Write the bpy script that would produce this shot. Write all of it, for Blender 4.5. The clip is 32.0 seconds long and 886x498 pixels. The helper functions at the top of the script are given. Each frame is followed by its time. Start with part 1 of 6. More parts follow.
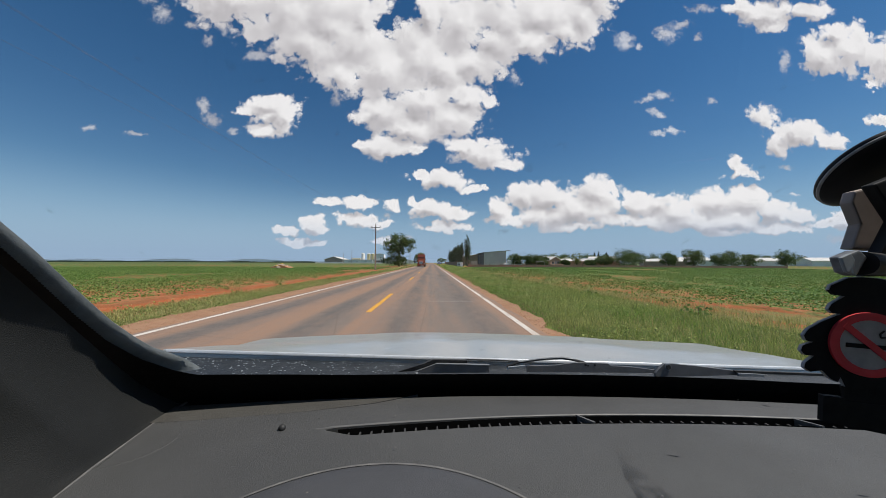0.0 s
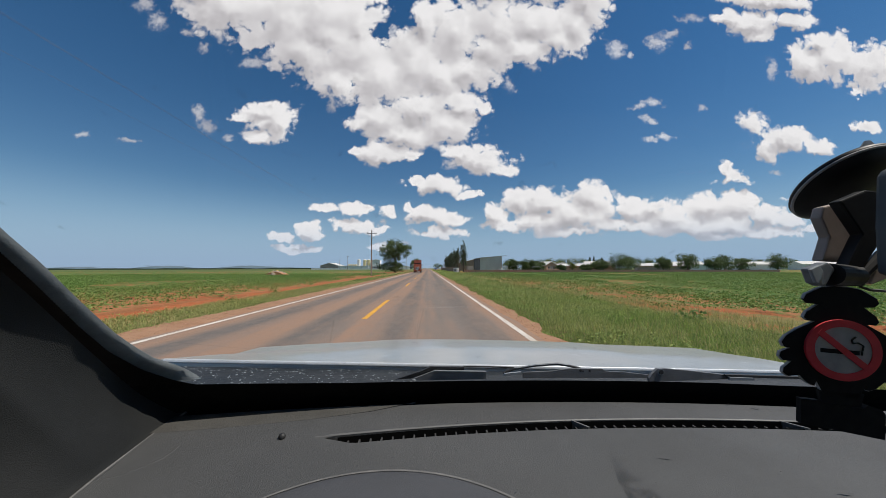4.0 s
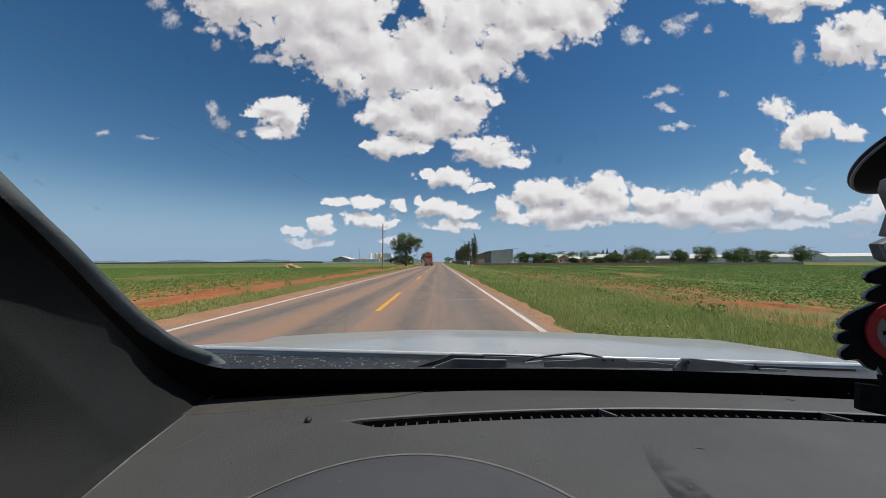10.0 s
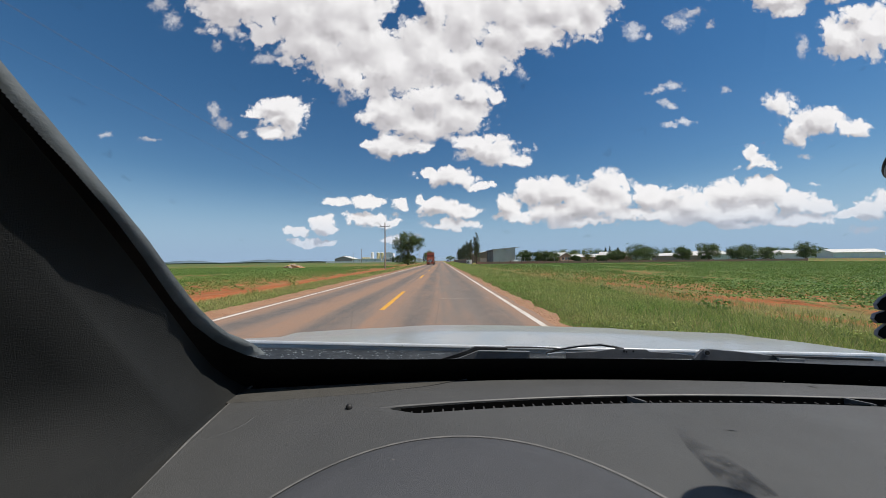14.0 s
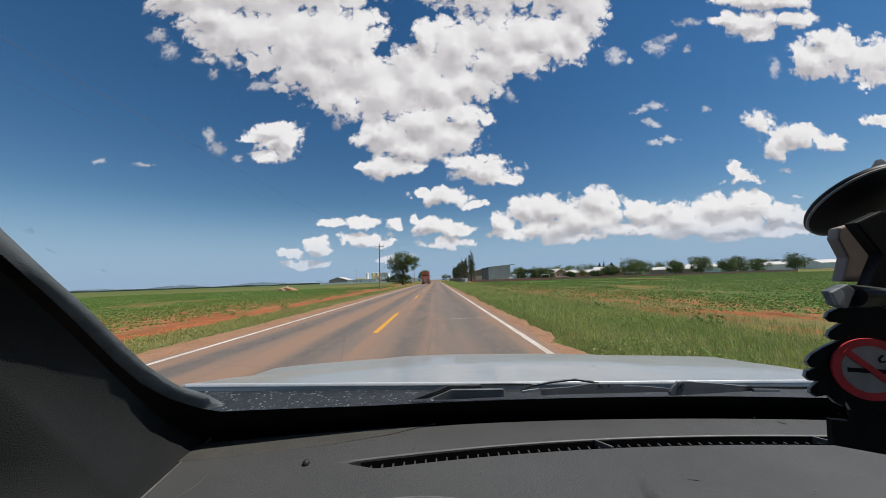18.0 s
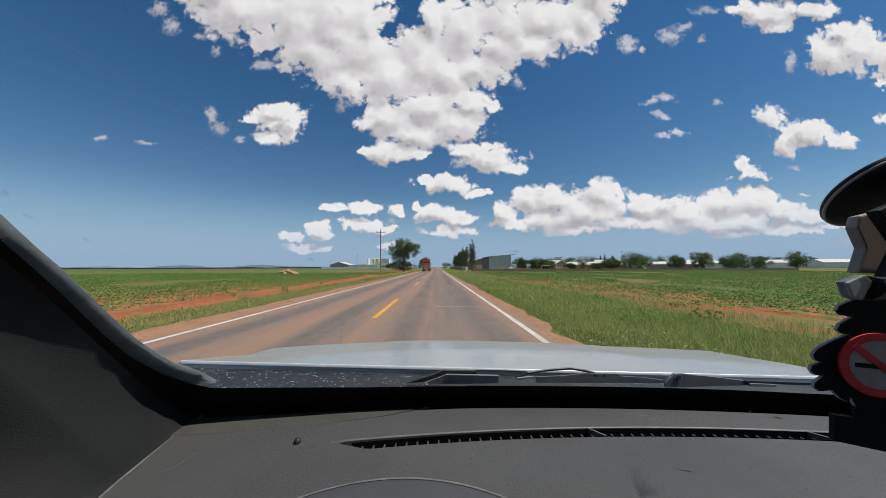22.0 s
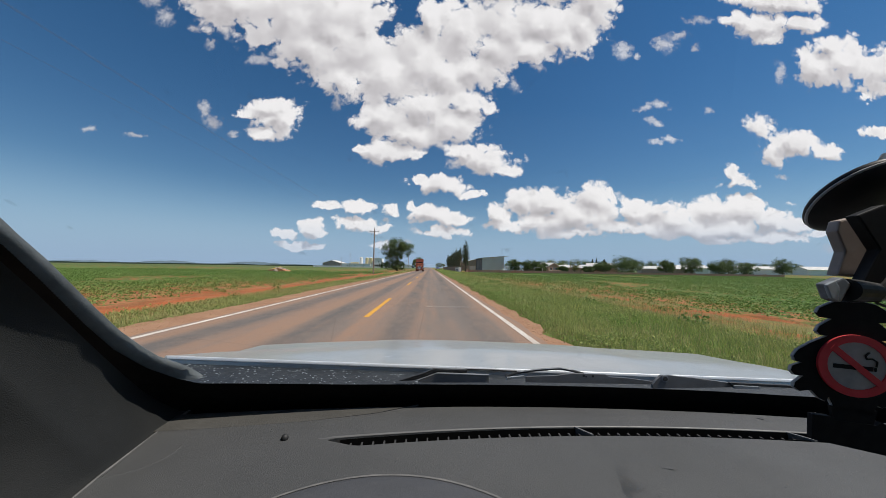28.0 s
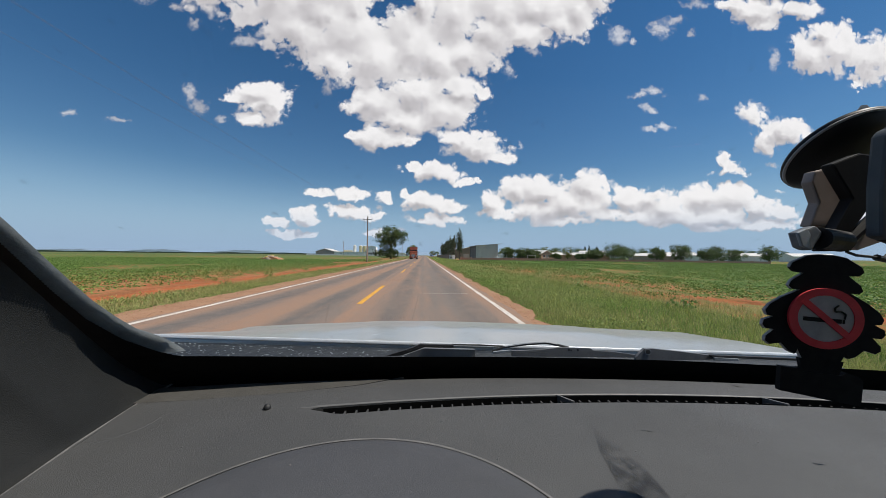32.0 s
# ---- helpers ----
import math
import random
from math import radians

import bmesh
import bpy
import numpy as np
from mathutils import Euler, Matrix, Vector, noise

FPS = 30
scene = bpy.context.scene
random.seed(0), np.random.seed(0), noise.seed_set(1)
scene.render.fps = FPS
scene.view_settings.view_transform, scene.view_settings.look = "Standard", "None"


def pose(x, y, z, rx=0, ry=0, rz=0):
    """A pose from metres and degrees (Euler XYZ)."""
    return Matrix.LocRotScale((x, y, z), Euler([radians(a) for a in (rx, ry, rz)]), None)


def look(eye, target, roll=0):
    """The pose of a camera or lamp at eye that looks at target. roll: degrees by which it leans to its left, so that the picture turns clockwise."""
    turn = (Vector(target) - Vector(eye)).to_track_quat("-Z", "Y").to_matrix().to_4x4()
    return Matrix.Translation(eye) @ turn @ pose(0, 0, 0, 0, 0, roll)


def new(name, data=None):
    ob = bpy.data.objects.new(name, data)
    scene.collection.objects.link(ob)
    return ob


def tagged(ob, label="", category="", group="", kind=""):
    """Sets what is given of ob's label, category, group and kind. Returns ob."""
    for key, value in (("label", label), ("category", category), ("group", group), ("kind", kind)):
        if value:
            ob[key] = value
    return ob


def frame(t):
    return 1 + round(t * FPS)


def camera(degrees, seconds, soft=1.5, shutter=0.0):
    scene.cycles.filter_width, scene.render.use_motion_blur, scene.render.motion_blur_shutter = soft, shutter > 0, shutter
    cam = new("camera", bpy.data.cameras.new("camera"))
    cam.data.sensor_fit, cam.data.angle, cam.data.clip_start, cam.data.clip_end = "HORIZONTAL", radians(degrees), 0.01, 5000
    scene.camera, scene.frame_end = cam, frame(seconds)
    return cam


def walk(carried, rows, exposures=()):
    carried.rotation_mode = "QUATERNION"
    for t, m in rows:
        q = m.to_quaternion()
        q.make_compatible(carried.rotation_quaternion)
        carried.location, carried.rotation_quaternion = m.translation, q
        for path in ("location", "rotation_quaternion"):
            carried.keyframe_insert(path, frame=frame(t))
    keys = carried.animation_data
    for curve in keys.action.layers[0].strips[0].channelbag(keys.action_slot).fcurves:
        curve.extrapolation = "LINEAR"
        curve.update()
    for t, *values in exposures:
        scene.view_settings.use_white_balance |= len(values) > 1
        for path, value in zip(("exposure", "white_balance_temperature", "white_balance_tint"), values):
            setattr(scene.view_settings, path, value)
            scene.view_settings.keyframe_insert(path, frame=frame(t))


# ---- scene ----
# ---- camera: handheld inside a car on a straight country road ----
EYE = 1.30
cam = camera(109.36, 32.0, soft=0.5)
# seconds, place of the eye, then yaw, pitch and lean in degrees
ROWS = [
    (0.0, 0.0000, 0.0000, -0.0000, -1.98, 2.49, -0.19),
    (0.5, 0.0041, -0.0190, 0.0156, -1.66, 3.63, 0.19),
    (1.0, -0.0029, -0.0289, 0.0323, -2.01, 5.32, -0.51),
    (1.5, -0.0181, -0.0270, 0.0318, -3.04, 4.81, -1.12),
    (2.0, -0.0326, -0.0183, 0.0122, -3.38, 3.34, -3.42),
    (2.5, -0.0030, -0.0249, 0.0195, -2.15, 3.69, -1.04),
    (4.5, -0.0022, -0.0143, 0.0026, -2.43, 3.48, 0.43),
    (5.0, -0.0107, -0.0128, -0.0023, -1.53, 3.56, 0.84),
    (5.5, -0.0013, -0.0067, -0.0116, -3.18, 2.24, 0.68),
    (6.0, 0.0075, -0.0121, 0.0122, -2.61, 3.70, 1.19),
    (6.5, -0.0294, -0.0118, 0.0076, -1.08, 2.75, -0.66),
    (7.0, -0.0382, -0.0129, 0.0037, -0.71, 3.05, 0.28),
    (7.5, -0.0116, -0.0125, 0.0161, -1.13, 3.66, 0.92),
    (8.0, -0.0318, -0.0094, 0.0051, -1.00, 3.35, 0.45),
    (8.5, -0.0548, -0.0085, 0.0063, -0.75, 2.97, -1.10),
    (9.0, -0.0308, -0.0094, 0.0076, -0.99, 3.00, 0.25),
    (9.5, -0.0248, -0.0036, 0.0013, -1.03, 2.53, 0.62),
    (10.0, -0.0256, -0.0051, -0.0075, -0.72, 2.30, 0.29),
    (10.5, -0.0692, -0.0040, 0.0115, 1.20, 1.93, 1.46),
    (11.0, -0.0904, 0.0104, -0.0091, -1.01, 0.70, 2.19),
    (11.5, -0.0882, 0.0062, -0.0123, 0.39, -2.09, 3.32),
    (12.0, -0.0835, 0.0078, -0.0287, -1.16, -2.15, 0.99),
    (12.5, -0.0879, 0.0085, -0.0245, -0.59, -1.65, 1.75),
    (13.0, -0.0905, 0.0046, -0.0269, 0.28, 0.21, -0.03),
    (13.5, -0.1010, -0.0004, -0.0249, -0.20, 0.37, -0.44),
    (14.0, -0.0870, -0.0254, -0.0193, -0.38, 2.11, 0.71),
    (14.5, -0.0795, -0.0066, -0.0011, 0.14, 3.01, 0.24),
    (16.5, -0.0307, -0.0096, 0.0091, -1.20, 2.75, -1.21),
    (17.0, -0.0208, -0.0163, -0.0004, -1.05, 2.91, -1.36),
    (17.5, -0.0172, -0.0231, 0.0042, -0.92, 3.55, 0.25),
    (18.0, -0.0169, -0.0296, 0.0289, -1.37, 5.50, 2.03),
    (18.5, -0.0192, -0.0152, 0.0127, -1.26, 3.33, 0.34),
    (19.0, -0.0433, -0.0236, 0.0084, 0.64, 3.79, -0.32),
    (19.5, -0.0115, -0.0251, 0.0250, -0.06, 4.87, 0.46),
    (20.0, 0.0174, -0.0245, 0.0119, -1.44, 4.68, 0.55),
    (20.5, -0.0016, -0.0182, 0.0084, -1.97, 4.21, -0.85),
    (21.0, -0.0116, -0.0230, 0.0273, -2.13, 4.67, -1.23),
    (21.5, -0.0254, -0.0238, 0.0235, -1.66, 3.91, -0.93),
    (22.0, -0.0105, -0.0133, 0.0199, -1.10, 3.31, 0.26),
    (22.5, -0.0050, -0.0173, 0.0203, -1.70, 3.81, 0.10),
    (23.0, -0.0230, -0.0179, 0.0123, -0.77, 3.77, -1.01),
    (23.5, -0.0283, -0.0076, -0.0017, -1.03, 2.66, -1.34),
    (24.0, 0.0046, 0.0172, -0.0281, -2.48, -0.16, -1.23),
    (24.5, 0.0249, -0.0148, 0.0141, -3.68, 3.52, -0.97),
    (25.0, -0.0237, -0.0227, 0.0041, -1.03, 1.85, -3.00),
    (25.5, 0.0114, -0.0227, 0.0078, -1.69, 2.95, -0.93),
    (27.5, -0.0245, 0.0001, -0.0098, -3.02, 1.63, -1.75),
    (28.0, -0.0086, -0.0142, 0.0152, -2.26, 3.39, -0.83),
    (28.5, -0.0301, -0.0115, -0.0011, -2.90, 2.67, -2.65),
    (29.0, 0.0052, -0.0092, -0.0084, -3.08, 2.49, -1.07),
    (29.5, -0.0032, -0.0313, 0.0426, -2.00, 5.45, -0.96),
    (30.0, 0.0297, -0.0152, 0.0102, -2.98, 3.18, 0.16),
    (30.5, 0.0159, -0.0141, 0.0068, -3.18, 2.67, -0.17),
    (31.0, 0.0383, -0.0050, -0.0090, -5.10, 1.96, 0.06),
    (31.5, 0.0125, 0.0017, -0.0245, -5.22, 0.64, -2.40),
    (32.0, 0.0129, -0.0063, -0.0182, -3.39, 1.20, -0.65),
]

# the camera's own exposure drifts a little: seconds, stops
EXPOSURES = [(0.0, -0.08), (6.0, -0.12), (9.0, -0.14), (11.0, -0.06), (12.0, 0.0), (13.0, 0.07), (14.5, 0.0), (17.0, -0.03), (19.0, -0.10), (23.0, -0.10), (24.0, -0.17), (25.5, -0.12), (28.0, -0.05), (32.0, 0.0)]


def eye_pose(x, y, z, yaw, pitch, lean):
    a, b = radians(yaw), radians(pitch)
    way = Vector((-math.sin(a) * math.cos(b), math.cos(a) * math.cos(b), math.sin(b)))
    eye = Vector((x, y, z + EYE))
    return look(eye, eye + way, -lean)


walk(cam, [(t, eye_pose(*r)) for t, *r in ROWS], EXPOSURES)

# ---- light: high sun from the right, blue sky with fair-weather clouds ----
SUN_EL, SUN_AZ = 60.0, 98.0  # azimuth clockwise from the road's direction
sun = new("sun", bpy.data.lights.new("sun", "SUN"))
sun.data.energy, sun.data.angle, sun.data.color = 4.6, radians(0.55), (1.0, 0.945, 0.845)
sun.matrix_world = look((math.sin(radians(SUN_AZ)) * 50, math.cos(radians(SUN_AZ)) * 50, 50 * math.tan(radians(SUN_EL))), (0, 0, 0))

world = bpy.data.worlds.new("sky")
scene.world = world
world.use_nodes = True
WT = world.node_tree
WT.nodes.clear()


def wnode(kind):
    return WT.nodes.new(kind)


def wmath(op, a, b=None, c=None, clamp=False):
    n = wnode("ShaderNodeMath")
    n.operation, n.use_clamp = op, clamp
    for i, v in enumerate((a, b, c)):
        if v is None:
            continue
        if isinstance(v, (int, float)):
            n.inputs[i].default_value = v
        else:
            WT.links.new(v, n.inputs[i])
    return n.outputs[0]


def wvec(op, a, b=None, c=None):
    n = wnode("ShaderNodeVectorMath")
    n.operation = op
    for i, v in enumerate((a, b, c)):
        if v is None:
            continue
        if isinstance(v, tuple):
            n.inputs[i].default_value = v
        else:
            WT.links.new(v, n.inputs[i])
    return n.outputs["Value"] if op in ("LENGTH", "DISTANCE", "DOT_PRODUCT") else n.outputs[0]


def wnoise(vec, scale, detail, rough=0.55, colour=False):
    n = wnode("ShaderNodeTexNoise")
    n.inputs["Scale"].default_value, n.inputs["Detail"].default_value, n.inputs["Roughness"].default_value = scale, detail, rough
    WT.links.new(vec, n.inputs["Vector"])
    return n.outputs["Color"] if colour else n.outputs[0]


def wmap(x, a, b, lo=0.0, hi=1.0, smooth=True):
    n = wnode("ShaderNodeMapRange")
    n.interpolation_type = "SMOOTHSTEP" if smooth else "LINEAR"
    for i, v in enumerate((a, b, lo, hi)):
        n.inputs[i + 1].default_value = v
    WT.links.new(x, n.inputs[0])
    return n.outputs[0]


def wmix(f, a, b):
    n = wnode("ShaderNodeMix")
    n.data_type = "RGBA"
    for i, v in ((0, f), (6, a), (7, b)):
        if isinstance(v, tuple):
            n.inputs[i].default_value = v
        elif isinstance(v, (int, float)):
            n.inputs[i].default_value = v
        else:
            WT.links.new(v, n.inputs[i])
    return n.outputs[2]


sky = wnode("ShaderNodeTexSky")
sky.sky_type, sky.sun_disc, sky.sun_elevation, sky.sun_rotation = "NISHITA", False, radians(SUN_EL), radians(SUN_AZ)
sky.altitude, sky.air_density, sky.dust_density, sky.ozone_density = 1200, 1.25, 0.0, 1.6
way = wnode("ShaderNodeTexCoord").outputs["Generated"]
sep = wnode("ShaderNodeSeparateXYZ")
WT.links.new(way, sep.inputs[0])
sx, sy, sz = sep.outputs
ahead = wmath("MAXIMUM", sy, 0.05)
comb = wnode("ShaderNodeCombineXYZ")
WT.links.new(wmath("DIVIDE", sx, ahead), comb.inputs[0])
WT.links.new(wmath("DIVIDE", sz, ahead), comb.inputs[1])
flat = comb.outputs[0]
# ragged edges: the cloud plane is warped at two scales
warp = wvec("MULTIPLY_ADD", wvec("SUBTRACT", wnoise(flat, 7.0, 3, 0.6, True), (0.5, 0.5, 0.5)), (0.075, 0.055, 0.0), flat)
warp = wvec("MULTIPLY_ADD", wvec("SUBTRACT", wnoise(flat, 26.0, 4, 0.6, True), (0.5, 0.5, 0.5)), (0.052, 0.040, 0.0), warp)

# lobes of each cloud: sideways, up, half width, half height (tangents, looking down the road), tops in 1/1000
CLOUDS = {
    "towering": ((-722, 910, 126, 73), (-835, 991, 142, 82), (-965, 1038, 121, 61), (323, 745, 121, 60), (437, 773, 109, 65), (545, 909, 84, 110), (200, 738, 124, 86), (-322, 763, 122, 96), (-641, 854, 154, 106), (-474, 817, 186, 154), (-326, 839, 197, 150), (-397, 703, 144, 95), (-250, 714, 166, 137), (-286, 612, 99, 71), (-157, 629, 155, 126), (-46, 669, 114, 137), (-223, 792, 83, 85), (-16, 828, 50, 90), (104, 787, 122, 133), (235, 808, 153, 125), (368, 825, 153, 90), (501, 827, 86, 119), (140, 667, 121, 76), (28, 631, 104, 95), (-608, 991, 228, 118), (-386, 1024, 251, 130), (238, 1026, 278, 132), (448, 999, 193, 110), (48, 1042, 127, 109)),
    "middle": ((-27, 520, 140, 83), (-156, 487, 107, 62), (102, 536, 120, 58), (180, 537, 50, 27), (47, 470, 127, 78), (-64, 444, 119, 57), (-210, 473, 57, 31), (-136, 371, 98, 43), (-224, 378, 36, 20), (-54, 353, 36, 23), (172, 358, 115, 51), (102, 382, 74, 33), (239, 323, 58, 23)),
    "left puff": ((-521, 465, 52, 33), (-485, 482, 68, 41), (-511, 506, 93, 37), (-472, 460, 57, 61), (-536, 422, 52, 28), (-581, 485, 45, 18)),
    "low centre": ((37, 270, 86, 35), (-41, 279, 53, 18), (129, 237, 45, 12), (-8, 172, 81, 34), (-68, 196, 22, 22), (74, 154, 77, 28), (46, 116, 110, 18), (-126, 177, 34, 22)),
    "low left": ((-345, 188, 56, 15), (-229, 184, 54, 22), (-224, 137, 104, 24), (-278, 141, 48, 18), (-152, 121, 50, 14), (-380, 126, 47, 24), (-358, 104, 40, 15), (-465, 104, 38, 20), (-438, 70, 60, 15), (-357, 66, 52, 10), (-147, 72, 36, 14)),
    "bank": ((1006, 150, 114, 37), (856, 147, 123, 37), (412, 148, 111, 36), (303, 228, 70, 51), (210, 173, 51, 40), (237, 135, 89, 20), (385, 210, 99, 58), (542, 229, 95, 55), (476, 174, 149, 55), (653, 193, 116, 53), (764, 199, 87, 36), (810, 171, 121, 56), (952, 209, 117, 51), (1046, 218, 101, 51), (1129, 181, 101, 41), (1213, 163, 80, 28), (688, 136, 228, 30), (447, 117, 119, 14), (948, 136, 163, 26), (966, 107, 96, 18), (1154, 118, 139, 22), (338, 153, 82, 38)),
    "right": ((1182, 433, 72, 42), (1037, 308, 35, 23), (1118, 480, 64, 56), (1155, 402, 51, 44), (1249, 441, 92, 42), (1334, 422, 77, 35), (1018, 335, 30, 27), (1050, 293, 85, 18)),
    "upper right": ((1344, 714, 105, 82), (1443, 735, 127, 94), (1559, 707, 153, 86), (1389, 794, 74, 44), (1138, 850, 113, 44), (1257, 874, 127, 39), (1062, 869, 72, 26), (1155, 809, 60, 22), (1203, 951, 198, 45), (1493, 616, 44, 17), (1532, 482, 60, 27)),
    "far right": ((1401, 145, 76, 33), (1517, 164, 128, 54), (1324, 133, 72, 16), (1850, 244, 326, 84)),
    "shreds left": ((-728, 495, 23, 28), (-694, 451, 31, 24), (-630, 418, 23, 9), (-1072, 414, 18, 11), (-933, 402, 36, 9), (-872, 789, 36, 35), (-915, 846, 33, 27), (-718, 708, 27, 21), (-561, 663, 35, 17), (-312, 529, 20, 30), (-774, 759, 25, 15), (-80, 78, 25, 7)),
    "shreds right": ((759, 554, 40, 17), (711, 538, 28, 12), (738, 494, 26, 13), (792, 437, 36, 11), (745, 428, 28, 8), (934, 540, 17, 15), (787, 776, 42, 26), (836, 806, 35, 18), (906, 867, 47, 18), (892, 768, 17, 12), (642, 745, 36, 29), (689, 720, 17, 12), (1197, 693, 19, 47), (271, 614, 17, 25), (351, 677, 24, 17), (234, 641, 21, 15), (1194, 322, 25, 9), (1359, 85, 64, 11), (1217, 232, 25, 6), (496, 1010, 58, 28)),
}


def cloud_reach(at, shreds=False):
    """How far a place of the cloud plane lies out from the lobes: 0 in a heart, 1 at a rim."""
    out = None
    for name, lobes in CLOUDS.items():
        if name.startswith("shreds") != shreds:
            continue
        for cx, cy, rx, ry in lobes:
            d = wvec("LENGTH", wvec("MULTIPLY_ADD", at, (1000 / rx, 1000 / ry, 0.0), (-cx / rx, -cy / ry, 0.0)))
            out = d if out is None else wmath("SMOOTH_MIN", out, d, 0.3)
    return out


reach = cloud_reach(warp)
reach_up = cloud_reach(wvec("ADD", warp, (0.018, 0.030, 0.0)))


def lumps(at, scale):
    """Rounded heads like those of a cauliflower: 1 on a head, near 0 in the creases."""
    n = wnode("ShaderNodeTexVoronoi")
    n.voronoi_dimensions = "2D"
    n.inputs["Scale"].default_value = scale
    WT.links.new(at, n.inputs["Vector"])
    d = n.outputs["Distance"]
    return wmath("SUBTRACT", 1.0, wmath("MULTIPLY", d, d))


knobs = wvec("MULTIPLY_ADD", wvec("SUBTRACT", wnoise(flat, 18.0, 5, 0.6, True), (0.5, 0.5, 0.5)), (0.10, 0.08, 0.0), flat)
big_head, small_head = lumps(knobs, 13.0), lumps(knobs, 34.0)
toward = wvec("ADD", knobs, (0.012, 0.020, 0.0))
big_lit, small_lit = lumps(toward, 13.0), lumps(wvec("ADD", knobs, (0.005, 0.008, 0.0)), 34.0)
billow = wnoise(flat, 9.0, 8, 0.58)
fine = wnoise(flat, 60.0, 6, 0.65)
heads = wmath("ADD", wmath("MULTIPLY", wmath("SUBTRACT", big_head, 0.8), 0.60), wmath("MULTIPLY", wmath("SUBTRACT", small_head, 0.8), 0.48))
body = wmath("ADD", wmath("SUBTRACT", 1.0, reach), wmath("MULTIPLY", wmath("SUBTRACT", billow, 0.5), 1.0))
body = wmath("ADD", wmath("ADD", body, heads), wmath("MULTIPLY", wmath("SUBTRACT", fine, 0.5), 0.62))
thin = wmath("ADD", wmath("SUBTRACT", 1.18, cloud_reach(warp, True)), wmath("MULTIPLY", wmath("SUBTRACT", billow, 0.5), 1.2))
thin = wmath("ADD", thin, wmath("MULTIPLY", wmath("SUBTRACT", fine, 0.5), 2.3))
cover_ahead = wmath("MAXIMUM", wmap(body, -0.06, 0.30), wmap(thin, -0.05, 1.15, 0.0, 0.68))
cover_ahead = wmath("MULTIPLY", cover_ahead, wmap(sy, 0.3, 0.42))
# the rest of the sky: scattered clouds on a flat layer
lay = wnode("ShaderNodeCombineXYZ")
up = wmath("MAXIMUM", sz, 0.06)
WT.links.new(wmath("DIVIDE", sx, up), lay.inputs[0])
WT.links.new(wmath("DIVIDE", sy, up), lay.inputs[1])
cover_else = wmath("MULTIPLY", wmap(wnoise(lay.outputs[0], 1.1, 8, 0.6), 0.54, 0.66), wmath("MULTIPLY", wmap(sy, 0.40, 0.3), wmap(sz, 0.0, 0.1)))
cover = wmath("MAXIMUM", cover_ahead, cover_else)
# sunlit tops and rims, greyer hearts and undersides
lit = wmath("ADD", 0.82, wmap(body, 0.10, 1.1, 0.06, -0.07))
lit = wmath("ADD", lit, wmath("MULTIPLY", wmath("SUBTRACT", big_head, big_lit), 0.15))
lit = wmath("ADD", lit, wmath("MULTIPLY", wmath("SUBTRACT", small_head, small_lit), 0.10))
lit = wmath("ADD", lit, wmath("MULTIPLY", wmath("SUBTRACT", wnoise(flat, 4.5, 5, 0.55), wnoise(wvec("ADD", flat, (0.030, 0.055, 0.0)), 4.5, 5, 0.55)), 0.60))
lit = wmath("ADD", lit, wmath("MULTIPLY", wmath("MAXIMUM", wmath("MINIMUM", wmath("SUBTRACT", reach_up, reach), 0.32), -0.42), 0.62))
lit = wmath("ADD", lit, wmath("MULTIPLY", wmath("SUBTRACT", fine, 0.5), 0.12))
lit = wmath("MINIMUM", wmath("MAXIMUM", lit, 0.52), 1.0)
CLOUD = 11.9
cloud_rgb = wmix(wmap(lit, 0.6, 0.95), (0.95, 0.915, 0.94, 1), (1.0, 0.985, 0.985, 1))
scaled = wnode("ShaderNodeVectorMath")
scaled.operation = "SCALE"
WT.links.new(cloud_rgb, scaled.inputs[0])
WT.links.new(wmath("MULTIPLY", lit, CLOUD), scaled.inputs["Scale"])
HAZE = (3.5, 5.5, 8.3, 1)
hazed = wmix(wmap(sz, 0.02, 0.16, 0.5, 0.0), scaled.outputs[0], HAZE)
deep = wnode("ShaderNodeHueSaturation")
deep.inputs["Saturation"].default_value = 1.32
WT.links.new(sky.outputs[0], deep.inputs["Color"])
clear = wmix(wmap(sz, 0.0, 0.24, 0.9, 0.0), deep.outputs[0], HAZE)
rgb = wmix(wmath("MULTIPLY", cover, 0.97), clear, hazed)
bg = wnode("ShaderNodeBackground")
bg.inputs["Strength"].default_value = 0.080
WT.links.new(rgb, bg.inputs["Color"])
WT.links.new(bg.outputs[0], wnode("ShaderNodeOutputWorld").inputs[0])


